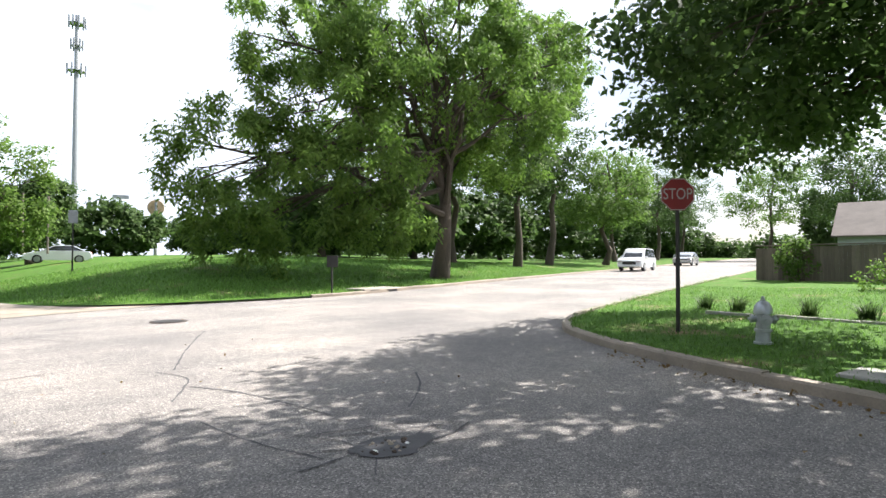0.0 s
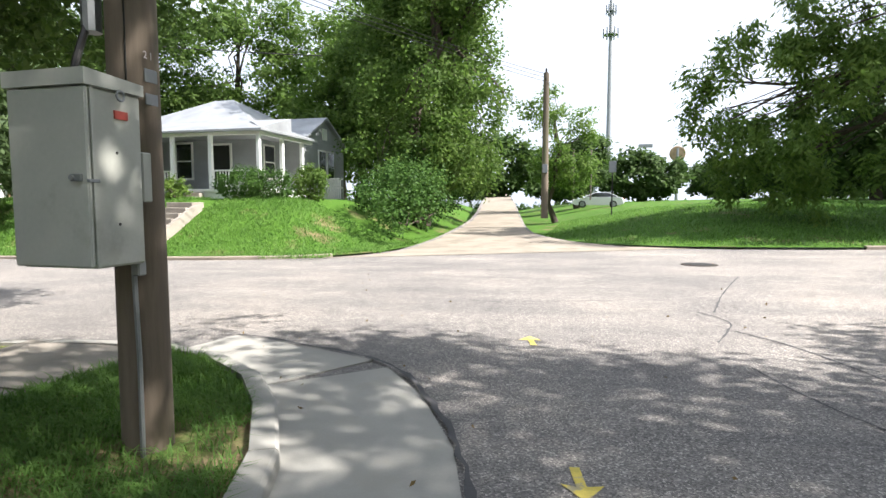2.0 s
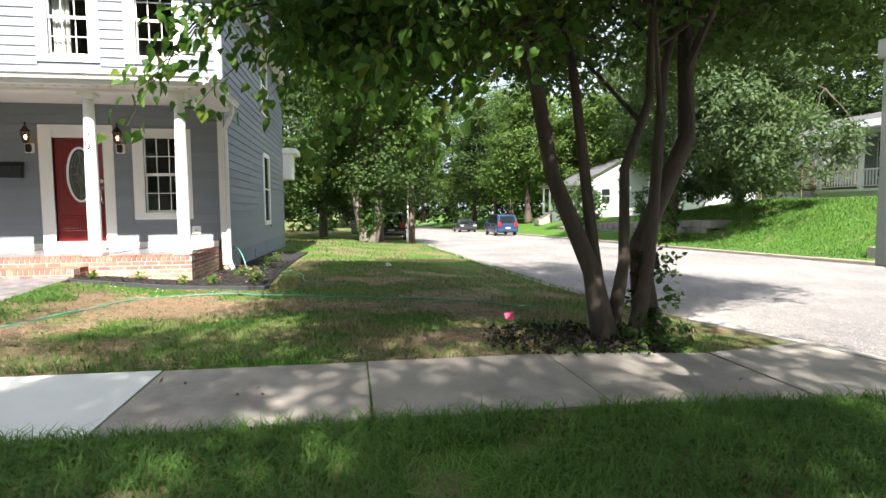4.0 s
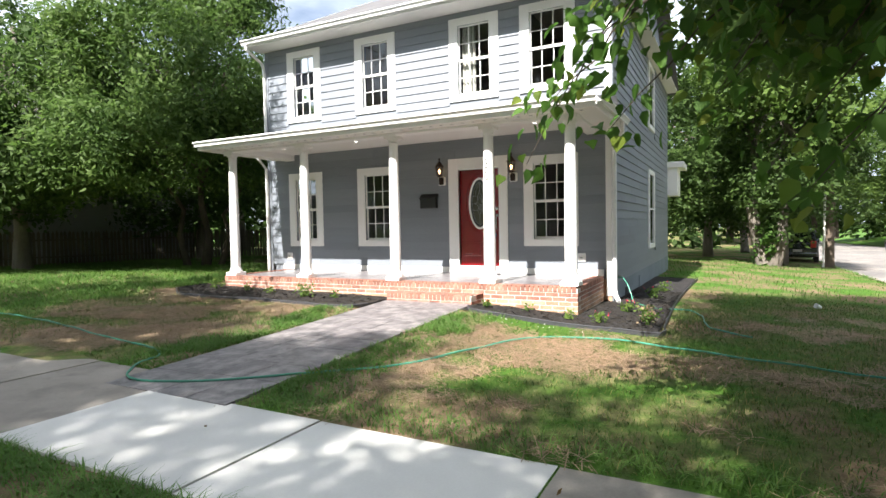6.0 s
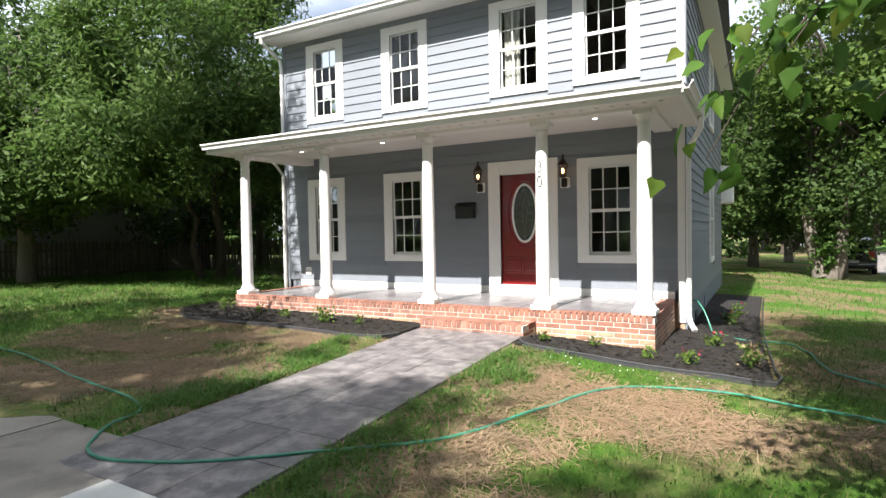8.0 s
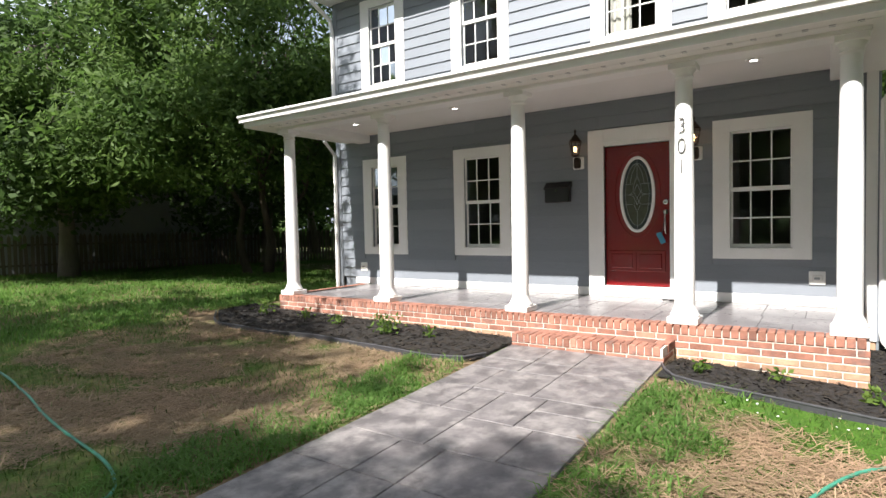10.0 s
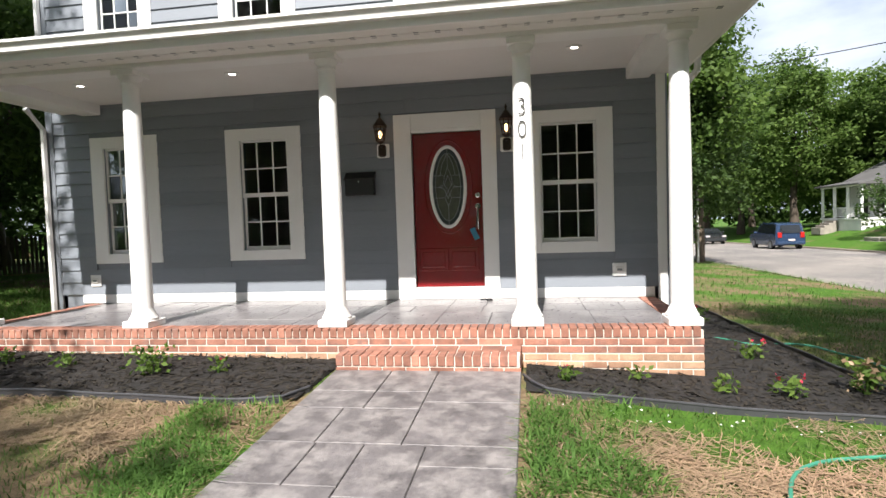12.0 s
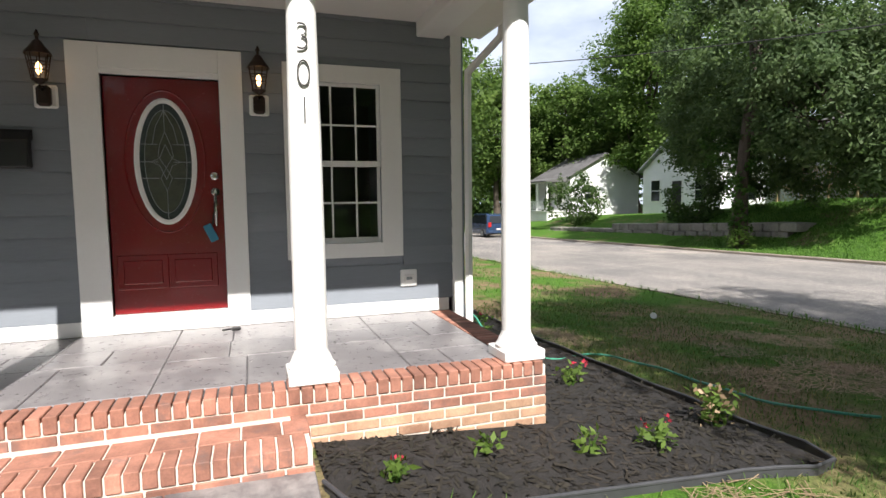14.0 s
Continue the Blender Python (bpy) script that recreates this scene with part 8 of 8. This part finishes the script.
for x, y, r, h in ((-4, 95, 6, 5), (8, 92, 7, 6), (22, 98, 7, 5), (34, 95, 9, 6), (-14, 80, 9, 8), (48, 92, 9, 7), (30, 52, 9, 6), (44, 56, 10, 6), (22, 48, 7, 5), (62, 62, 11, 8), (80, 66, 12, 9), (104, 70, 12, 9), (100, 36, 10, 8), (84, 20, 9, 8), (70, 10, 9, 7)):
    thicket("shrub_mass", "dark rounded trees at the far edge of the field", [((x, y, 3 + h * 0.5), (r, 5, h * 0.62))], 260, 26, 0.8, 0.5, M["leaf_dark"], 0.8, gap=0.25, hollow=0.55)

def woods(label, line, depth, h, n):
    """A closed edge of far woods along a line of points: one mass of leaves, with stems."""
    P = np.array(finer(line, 3.0))
    at = P[RNG.integers(len(P), size=n)] + RNG.normal(0, depth, (n, 2))
    top = np.array([h * (0.75 + 0.5 * noise.noise(Vector((x * 0.09, y * 0.09, 0.7)))) for x, y in at])
    c = np.column_stack([at, -1.0 + RNG.uniform(0.0, 1.0, n) ** 0.8 * top])
    cc = np.repeat(c, 34, 0)
    off = unit(len(cc)) * (RNG.uniform(0, 1, len(cc)) ** 0.5)[:, None] * 1.5
    v, q = leaf_arrays(cc + off, 0.95, 0.6, 0.3, out=facing(cc, off, c.mean(0) - np.array((0, 0, 8.0))))
    return tagged(new("far_woods", fast_mesh("far_woods", v, q, M["leaf_dark"])), label, "woods", kind="stuff")


woods("dark leafy woods closing the end of the street", [(-106, -22), (-108, 0), (-106, 20), (-98, 40), (-84, 54)], 3.0, 15.0, 900)
woods("green trees beyond the field and the far road", [(36, 82), (70, 84), (104, 78), (126, 58), (132, 34), (118, 12)], 3.0, 10.0, 1100)
woods("dark trees closing the back yards", [(-28, -48), (-44, -36), (-52, -18), (-54, -6)], 2.2, 9.0, 560)
woods("low green hedge line far beyond the field", [(-22, 118), (6, 119), (34, 112), (50, 96)], 1.6, 3.0, 460)


def wire(name, label, a, b, sag, r=0.012):
    a, b = Vector(a), Vector(b)
    pts = []
    for i in range(25):
        t = i / 24
        p = a + (b - a) * t
        p.z -= sag * 4 * t * (1 - t)
        pts.append(p)
    return single(name, Shape().tube(pts, r, 5), M["black"], label, "cable")


for k in range(3):
    wire("power_line", "black overhead power cable above the street", (-1.2 + 0.1 * k, 27.4, 7.4 - 0.2 * k), (-14 - k, 3.0, 8.8 + 0.25 * k), 0.5)
wire("power_line", "black overhead service cable", (-31.4, 4.0, 7.8), (-9, 20.5, 7.0), 0.6, 0.018)

# trees across the road, behind the walker: mirrored in the panes
for x, y, h, r in ((24, -8, 13, 5), (27, -18, 14, 6), (23, -27, 12, 5), (30, -1, 12, 4.5), (33, -33, 14, 6)):
    tree("far_street_tree", "leafy tree across the road", (x, y, 0.5), (x, y, h * 0.85), 0.3, [((x, y, h * 0.58), (r, r, h * 0.38)), ((x, y + r * 0.6, h * 0.4), (r * 0.7, r * 0.7, h * 0.25))], 260, 26, 0.42, 0.26, M["leaf"], M["bark"], 1.0, 0.35, 5, gap=0.45)

# Unseen shrubs, added to keep bright sky out of the lower panes' reflections.
for x, y, h in ((17, -31, 5), (18, -22, 4.5), (19, -13, 4.5), (22, -40, 6), (14, -38, 5), (21, -3, 4.5)):
    thicket("shrub_mass", "tall dark shrubs across the road", [((x, y, h * 0.5), (2.6, 5.0, h * 0.55))], 160, 24, 0.3, 0.2, M["leaf_dark"], 0.6, gap=0.3, hollow=0.7)

# ---- planting beds ----


def bed_z(x, y):
    return lot_z(x, y) + 0.03 + 0.025 * noise.noise(Vector((x * 5, y * 5, 0)))


BED_R = [(-8.98, -3.56), (-8.92, -3.0), (-9.0, -2.0), (-8.98, -1.3), (-8.93, -0.68), (-9.4, -0.7), (-12, -0.78), (-15, -0.78), (-18.5, -0.72), (-18.5, -1.79), (-12.0, -1.79), (-12.0, -1.97), (-9.95, -1.97), (-9.95, -3.56)]
BED_L = [(-8.72, -5.3), (-8.66, -6.2), (-8.72, -7.4), (-8.62, -8.6), (-8.7, -9.6), (-9.3, -10.5), (-10.1, -10.6), (-10.1, -9.8), (-9.95, -9.77), (-9.95, -5.28)]
for bed, label in ((BED_R, "dark bark-mulch bed at the porch corner"), (BED_L, "dark bark-mulch bed along the porch")):
    fb_ = tagged(new("flower_bed", sheet(bed, bed_z, (-19, -11, -8, 0), 0.12, 2.0).mesh("flower_bed", M["mulch"], True)), label, "flower bed", kind="structure")
    x0, x1, y0, y1 = min(p[0] for p in bed), max(p[0] for p in bed), min(p[1] for p in bed), max(p[1] for p in bed)
    n = 9000 if bed is BED_R else 5200
    P = np.stack([RNG.uniform(max(x0, -14.5), x1, n), RNG.uniform(y0, y1, n)], 1)
    keep = []
    for x, y in P:
        ins = False
        for (ax, ay), (bx, by) in zip(bed, bed[1:] + bed[:1]):
            if (ay > y) != (by > y) and x < (bx - ax) * (y - ay) / (by - ay) + ax:
                ins = not ins
        if ins:
            keep.append((x, y, bed_z(x, y) + RNG.uniform(0.0, 0.012)))
    at = np.array(keep)
    m = len(at)
    a = RNG.uniform(0, 6.283, m)
    d = np.stack([np.cos(a), np.sin(a), RNG.normal(0, 0.22, m)], 1) * (RNG.uniform(0.012, 0.045, m))[:, None]
    s = np.stack([-np.sin(a), np.cos(a), RNG.normal(0, 0.3, m)], 1) * (RNG.uniform(0.003, 0.009, m))[:, None]
    v = np.stack([at - d - s, at + d - s, at + d + s, at - d + s], 1).reshape(-1, 3)
    tagged(new("bark_mulch", fast_mesh("bark_mulch", v, np.arange(4 * m).reshape(m, 4), M["chips"])), "loose shredded dark bark mulch", "mulch", kind="stuff")
for chain, label in (([(-9.3, -3.58), (-8.94, -3.4), (-8.9, -3.0), (-8.98, -2.0), (-8.95, -1.3), (-8.90, -0.66), (-9.4, -0.66), (-12, -0.74), (-15, -0.74), (-18.5, -0.68)], "black plastic edging along the mulch bed"), ([(-8.95, -5.28), (-8.7, -5.4), (-8.63, -6.2), (-8.69, -7.4), (-8.59, -8.6), (-8.67, -9.6), (-9.2, -10.4)], "black plastic edging before the porch bed")):
    ed = finer(chain, 0.2)
    e_ = thing("bed_edging", label, "edging", (*chain[1], lot_z(*chain[1])))
    part("bead", Shape().tube([(x, y, lot_z(x, y) + 0.052 + 0.006 * math.sin(x * 7 + y * 5)) for x, y in ed], 0.012, 8), M["edging"], e_, smooth=True)
    sk = Shape()
    v = []
    for x, y in ed:
        v += [(x, y, lot_z(x, y) - 0.03), (x, y, lot_z(x, y) + 0.051)]
    k = len(ed)
    v2 = [(x + 0.006, y + 0.003, z) for x, y, z in v]
    f = [(2 * i, 2 * i + 1, 2 * i + 3, 2 * i + 2) for i in range(k - 1)] + [(2 * k + 2 * i, 2 * k + 2 * i + 2, 2 * k + 2 * i + 3, 2 * k + 2 * i + 1) for i in range(k - 1)]
    part("strip", sk.add(v + v2, f), M["edging"], e_)


def small_plant(x, y, h, w, leaf, n, label, flowers=0, name="flower_plant"):
    z = bed_z(x, y)
    p = thing(name, label, "plant", (x, y, z))
    c = np.stack([RNG.normal(0, w * 0.45, n), RNG.normal(0, w * 0.45, n), RNG.uniform(0.1, 1, n) * h], 1) + np.array((x, y, z))
    v, q = leaf_arrays(c, 0.065, 0.036, -0.25)
    part("leaves", fast_mesh("leaves", v, q, leaf), None, p)
    s = Shape()
    for i in range(5):
        q = c[RNG.integers(n)]
        s.tube([(x, y, z - 0.02), ((x + q[0]) / 2, (y + q[1]) / 2, z + h * 0.45), tuple(q)], [0.005, 0.004, 0.002], 5)
    part("stems", s, M["leaf_ivy"], p)
    if flowers:
        c2 = np.stack([RNG.normal(0, w * 0.4, flowers), RNG.normal(0, w * 0.4, flowers), RNG.uniform(0.85, 1.15, flowers) * h], 1) + np.array((x, y, z))
        c2 = np.repeat(c2, 6, 0) + RNG.normal(0, 0.012, (flowers * 6, 3))
        v, q = leaf_arrays(c2, 0.03, 0.025, -0.4)
        part("blossom", fast_mesh("blossom", v, q, M["petal"]), None, p, "small red blossom")
    return p


for x, y, h, w, n, fl in ((-9.22, -3.23, 0.11, 0.07, 34, 1), (-9.46, -2.65, 0.10, 0.06, 26, 0), (-9.43, -1.98, 0.12, 0.07, 34, 0), (-9.39, -1.52, 0.14, 0.12, 60, 2), (-10.65, -1.34, 0.15, 0.11, 60, 2), (-9.35, -6.3, 0.12, 0.07, 30, 1), (-9.4, -7.9, 0.12, 0.08, 40, 0), (-9.45, -8.6, 0.14, 0.1, 40, 2), (-9.4, -9.4, 0.22, 0.13, 60, 0), (-13.0, -1.2, 0.2, 0.16, 80, 2), (-14.4, -1.15, 0.2, 0.16, 80, 2)):
    small_plant(x, y, h, w, M["leaf_bright"], n, "small green bedding plant with red flowers" if fl else "small green bedding plant in mulch", fl)
small_plant(-9.58, -0.88, 0.26, 0.13, M["straw"], 60, "yellowing small shrub in the mulch", name="shrub")
small_plant(-9.56, -0.90, 0.28, 0.14, M["leaf_bright"], 110, "yellow-green small shrub in the mulch", name="shrub")
small_plant(-9.25, -6.9, 0.24, 0.2, M["leaf_bright"], 150, "leafy green plant before the porch", name="shrub")

# ---- hose ----


def hose(chain, label, lift=0.014):
    pts = []
    for x, y in finer(chain, 0.12):
        on_path = -9.5 < x < -4.45 and -5.25 < y < -3.6
        on_walk = (-4.95 if y < -4.6 else -4.5) < x < -3.2
        z = path_z(x) if on_path else lot_z(x, y) + (0.014 if on_walk else 0.012)
        pts.append((x, y, z + lift + 0.006 * math.sin(9 * x + 5 * y)))
    h_ = thing("garden_hose", label, "hose", pts[0])
    part("tube", Shape().tube(pts, 0.0115, 8), M["hose"], h_, smooth=True)
    return h_


hs_ = hose([(-7.2, 3.2), (-7.7, 1.6), (-8.1, 0.0), (-8.33, -0.98), (-8.3, -1.5), (-8.1, -2.0), (-7.55, -2.3), (-6.9, -2.52), (-6.3, -2.74), (-5.88, -2.95), (-5.5, -3.4), (-5.0, -4.05), (-4.72, -4.55), (-4.6, -5.1), (-4.95, -5.55), (-5.43, -5.78), (-5.65, -7.2), (-5.95, -9.0), (-6.1, -11.2), (-6.3, -15)], "green garden hose snaking across walk and yard")
h2_ = hose([(-12.0, -1.45), (-11.75, -1.25), (-11.5, -0.98), (-11.6, -0.55), (-11.02, -0.26), (-10.21, -0.17), (-9.70, -0.02), (-9.34, 0.41)], "green garden hose running from the house")
part("riser", Shape().tube([(-12.35, -1.78, 0.62), (-12.3, -1.68, 0.63), (-12.2, -1.58, 0.5), (-12.1, -1.5, 0.32), (-12.0, -1.45, bed_z(-12.0, -1.45) + 0.012)], 0.0115, 8), M["hose"], h2_)
part("spigot", Shape().tube([(-12.36, -1.83, 0.62), (-12.35, -1.74, 0.62)], 0.018, 8).lathe((0, 0, 0), [(0.03, 0), (0.03, 0.012)], 10, pose(-12.35, -1.76, 0.65)), M["chrome"], h2_, "brass-grey spigot")

# ---- grass ----


def straw_here(x, y):
    """Where dry straw lies thick on the yard."""
    n = noise.noise(Vector((x * 0.75, y * 0.75, 3.1))) + 0.5 * noise.noise(Vector((x * 2.1, y * 2.1, 7.7)))
    near = smooth01(-10.2, -8.6, x) * (1 - smooth01(-5.6, -4.7, x)) * (1 - smooth01(-1.7, -0.3, y)) * smooth01(-10.5, -8.5, y)
    return n * 1.45 + 0.60 * near - 0.22


def blocked(x, y):
    if -9.5 < x < -4.4 and -5.28 < y < -3.57:
        return True
    if (-4.97 if y < -5.2 else -4.52) < x < -3.18 and y < 5.3:
        return True
    if x < (-8.93 if y > -3.6 else -8.66) and y < -0.62 and not (y < -10.6):
        return True
    if math.hypot(x + 4.9, y - 3.1) < 0.55 or x > -0.2 or (y > 5.2):
        return True
    return False


def scatter(n, x0, x1, y0, y1):
    return np.stack([RNG.uniform(x0, x1, n), RNG.uniform(y0, y1, n)], 1)


def grow(name, label, pts, zf, h, w, lean, material):
    pts = np.array(pts)
    base = np.column_stack([pts, heights(zf, pts) - 0.008])
    v, q = blade_arrays(base, h, w, lean)
    return tagged(new(name, fast_mesh(name, v, q, material)), label, "grass", kind="stuff")


near_kerb = [p for p in WEST_KERB if p[0] > -14 and p[1] > -16]
lush, dull, straw, tall = [], [], [], []
P = scatter(105000, -3.17, -0.4, -7, 5.2)
for (x, y), kd in zip(P, nearest_many(near_kerb, P)):
    if y < 1.0 and RNG.random() < smooth01(0.0, -9.0, y) * 0.6:
        continue
    if kd < 0.17 or (y > 0 and x > interp(y, (0, -0.5), (2.4, -0.65), (3.4, -0.98), (4.1, -1.4), (4.68, -1.9), (5.2, -2.7))):
        continue
    if math.hypot(x - PXY[0], y - PXY[1]) < 0.16 or (math.hypot(x - PXY[0] - 0.1, y - PXY[1]) < 0.4 and RNG.random() < 0.7):
        continue
    if noise.noise(Vector((x * 1.3, y * 1.3, 1.0))) < -0.32 and RNG.random() < 0.8:
        continue
    lush.append((x, y))
for x, y in scatter(170000, -15, -4.44, -14, 4.6):
    if blocked(x, y):
        continue
    s = straw_here(x, y)
    side = min(abs(y + 5.28), abs(y + 3.57)) if -9 < x < -4.4 else 9
    if side < 0.75 and RNG.random() < (0.8 if noise.noise(Vector((x * 1.8, y * 0.5, 4))) > -0.15 else 0.2):
        tall.append((x, y))
    elif s > 0.12:
        if RNG.random() < (0.35 if s < 0.3 else 0.2 if s < 0.5 else 0.1):
            dull.append((x, y))
    elif RNG.random() < 0.97:
        dull.append((x, y))
for x, y in scatter(64000, -13, -4.44, -11, 3.2):
    if not blocked(x, y) and straw_here(x, y) > 0.0 and RNG.random() < 0.85:
        straw.append((x, y))
for x, y in scatter(34000, -9.0, -5.0, -9.8, -0.2):
    if not blocked(x, y) and straw_here(x, y) > 0.25 and min(abs(y + 5.28), abs(y + 3.57)) > RNG.uniform(0.2, 0.8):
        straw.append((x, y))
for x, y in scatter(7000, -8.6, -4.9, 0.03, 0.75):
    for k, yy in ((2.0, -5.28 - y), (7.0, -3.57 + y)):
        if noise.noise(Vector((x * 1.1, yy * 1.6, k))) + 0.4 * noise.noise(Vector((x * 5, yy * 5, k))) > y * 0.9 - 0.3:
            tall.append((x, yy))
for x, y in scatter(4000, -4.95, -4.44, -13, 2.2):
    if not blocked(x, y):
        tall.append((x, y))
for x, y in scatter(5200, -3.18, -2.85, -12, 4.6):
    tall.append((x, y))
grow("grass", "lush green verge grass", lush, lot_z, 0.105, 0.0075, 0.95, M["blade"])
grow("grass", "short dull green yard grass", dull, lot_z, 0.06, 0.006, 0.8, M["blade_dull"])
grow("grass", "taller green grass along the paving", tall, lot_z, 0.085, 0.010, 1.0, M["blade"])
straw = np.array(straw)
m = len(straw)
sp = np.column_stack([straw, heights(lot_z, straw) + RNG.uniform(0.004, 0.025, m)])
a = RNG.uniform(0, 6.283, m)
d = np.stack([np.cos(a), np.sin(a), RNG.normal(0, 0.12, m)], 1) * RNG.uniform(0.04, 0.15, m)[:, None]
s = np.stack([-np.sin(a), np.cos(a), np.zeros(m)], 1) * 0.0032
v = np.stack([sp - d - s, sp + d - s, sp + d + s, sp - d + s], 1).reshape(-1, 3)
tagged(new("straw", fast_mesh("straw", v, np.arange(4 * m).reshape(m, 4), M["straw"])), "scattered dry tan straw on the yard", "straw", kind="stuff")
# lawns across the streets: coarser blades, thinner with distance
P = scatter(46000, -30, -5.2, 14.9, 21.5)
bank = [p for p, kd in zip(P, nearest_many(NORTH_W, P)) if kd > 0.17 and p[1] > 14.9 and not (-14.3 < p[0] < -12.9) and (p[0] < -6.4 or p[1] > 17.0 and p[0] < -5.4)]
grow("grass", "green bank grass", bank, north_w_z, 0.12, 0.022, 0.7, M["blade"])
P = scatter(60000, -1, 34, 19.3, 40)
field = [p for p, kd in zip(P, nearest_many(NORTH_E, P)) if kd > 0.17 and p[1] > interp(p[0], (-1.2, 25), (1, 21.2), (3.5, 19.8), (10, 19.7), (13, 20.9), (25, 25.5), (34, 29))]
grow("grass", "green field grass", field, north_e_z, 0.14, 0.026, 0.7, M["blade"])
corner = [p for p in scatter(42000, 7.4, 22, -1, 15) if p[0] > interp(p[1], (-1, 7.35), (1.5, 7.4), (4.9, 7.85), (6.5, 8.35), (7.9, 9.05), (8.9, 10.2), (9.9, 12.4), (11.1, 15.4), (15, 26)) and math.hypot(p[0] - 9.55, p[1] - 4.78) > 0.16]
grow("grass", "bright corner lawn grass", corner, east_z, 0.075, 0.014, 0.7, M["blade"])
west = [p for p in scatter(30000, -34, -15, -22, 4.3) if not (XB - 0.1 < p[0] < WX and YL < p[1] < YR) and not (p[0] > -18.6 and -1.8 < p[1] < -0.6)]
west += [p for p in scatter(46000, -16, -5, -22, -10.7)]
grow("grass", "green lawn beside the house", west, lot_z, 0.09, 0.014, 0.7, M["blade"])
# grass hanging over kerbs
for chain, zf, lo, hi in ((WEST_KERB, lot_z, -40, -6.5), (NORTH_W, north_w_z, -40, -6.0), (NORTH_E, north_e_z, 3.0, 45), (EAST_KERB[::-1], east_z, 7, 30)):
    ch_ = [p for p in chain if lo < p[0] < hi]
    ch_ = offset(finer(ch_, 0.25), 0.17)
    pts = [(x + RNG.normal(0, 0.04), y + RNG.normal(0, 0.04)) for x, y in ch_ for _ in range(9)]
    grow("grass", "unmown grass along the kerb", pts, zf, 0.13, 0.015, 0.9, M["blade"])

# ---- litter and small things ----
mulch_ring = thing("mulch_ring", "dark leaf mulch round the shade tree", "mulch", (-4.9, 3.0, lot_z(-4.9, 3.0)))
n = 1500
r, a = RNG.uniform(0, 1, n) ** 0.6 * 0.85, RNG.uniform(0, 6.283, n)
c = np.stack([-5.0 + r * np.cos(a), 2.85 + 1.1 * r * np.sin(a)], 1)
c = np.array([(x, y, lot_z(x, y) + RNG.uniform(0.005, 0.05)) for x, y in c if x < -4.45])
v, q = leaf_arrays(c, 0.07, 0.03, 0.0)
part("bark", fast_mesh("bark", v, q, M["chips"]), None, mulch_ring)
flag = thing("marker_flag", "small pink marker flag on a wire", "flag", (-5.5, 2.35, lot_z(-5.5, 2.35)))
part("wire", Shape().tube([(-5.5, 2.35, 0.1), (-5.5, 2.35, 0.33)], 0.003, 5), M["metal_grey"], flag)
part("cloth", Shape().add([(-5.5, 2.35, 0.33), (-5.5, 2.35, 0.23), (-5.47, 2.26, 0.25), (-5.52, 2.25, 0.31)], [(0, 1, 2, 3)]), M["pink"], flag)
pts = []
for x, y in scatter(260, -4.4, 6.5, -4, 15):
    if nearest(near_kerb, x, y) < 1.2 or RNG.random() < 0.3 or -4.4 < x < -3.2:
        if x > -3.1 and y < 5 and x < -0.4 and x < interp(y, (0, -0.3), (3.4, -0.8), (5, -2.2)):
            continue
        z = lot_z(x, y) + 0.03 if x < -3.2 and y < 5 else road_z(x, y) + 0.035
        pts.append((x, y, z))
v, q = leaf_arrays(np.array(pts), 0.045, 0.028, 0.0)
tagged(new("fallen_leaves", fast_mesh("fallen_leaves", v, q, M["litter_leaf"])), "few dry fallen leaves on the paving", "leaves", kind="stuff")
pts = [(x, y, road_z(x, y) + 0.015) for x, y in scatter(900, 8.0 - 1.2, 9.6, -2, 6) if 0.0 < nearest(EAST_KERB, x, y) < 0.5 and x < interp(y, (-2, 7.1), (4.9, 7.55), (6, 7.9))]
if pts:
    v, q = leaf_arrays(np.array(pts), 0.06, 0.04, 0.0)
    tagged(new("fallen_leaves", fast_mesh("fallen_leaves", v, q, M["litter_leaf"])), "brown leaves drifted along the kerb", "leaves", kind="stuff")
lit = thing("litter", "crumpled white paper cup on the lawn", "litter", (-13.2, 1.6, lot_z(-13.2, 1.6)))
part("cup", Shape().lathe((0, 0, 0), [(0.03, 0), (0.045, 0.11)], 12, pose(-13.2, 1.6, lot_z(-13.2, 1.6) + 0.05, 70, 0, 40)), M["white_litter"], lit)
pb = Shape()
for i in range(40):
    y = RNG.uniform(-3.4, -1.2) if i < 28 else RNG.uniform(-8.5, -5.4)
    x = -8.75 + RNG.normal(0, 0.12)
    k = RNG.uniform(0.004, 0.011)
    pb.box((-k, -k, -k * 0.5), (k, k, k * 0.7), k * 0.5, pose(x, y, lot_z(x, y) + 0.008, 0, 0, RNG.uniform(0, 90)))
tagged(new("pebbles", pb.mesh("pebbles", M["white_litter"])), "scattered pale pebbles beside the bed", "pebbles", kind="stuff")
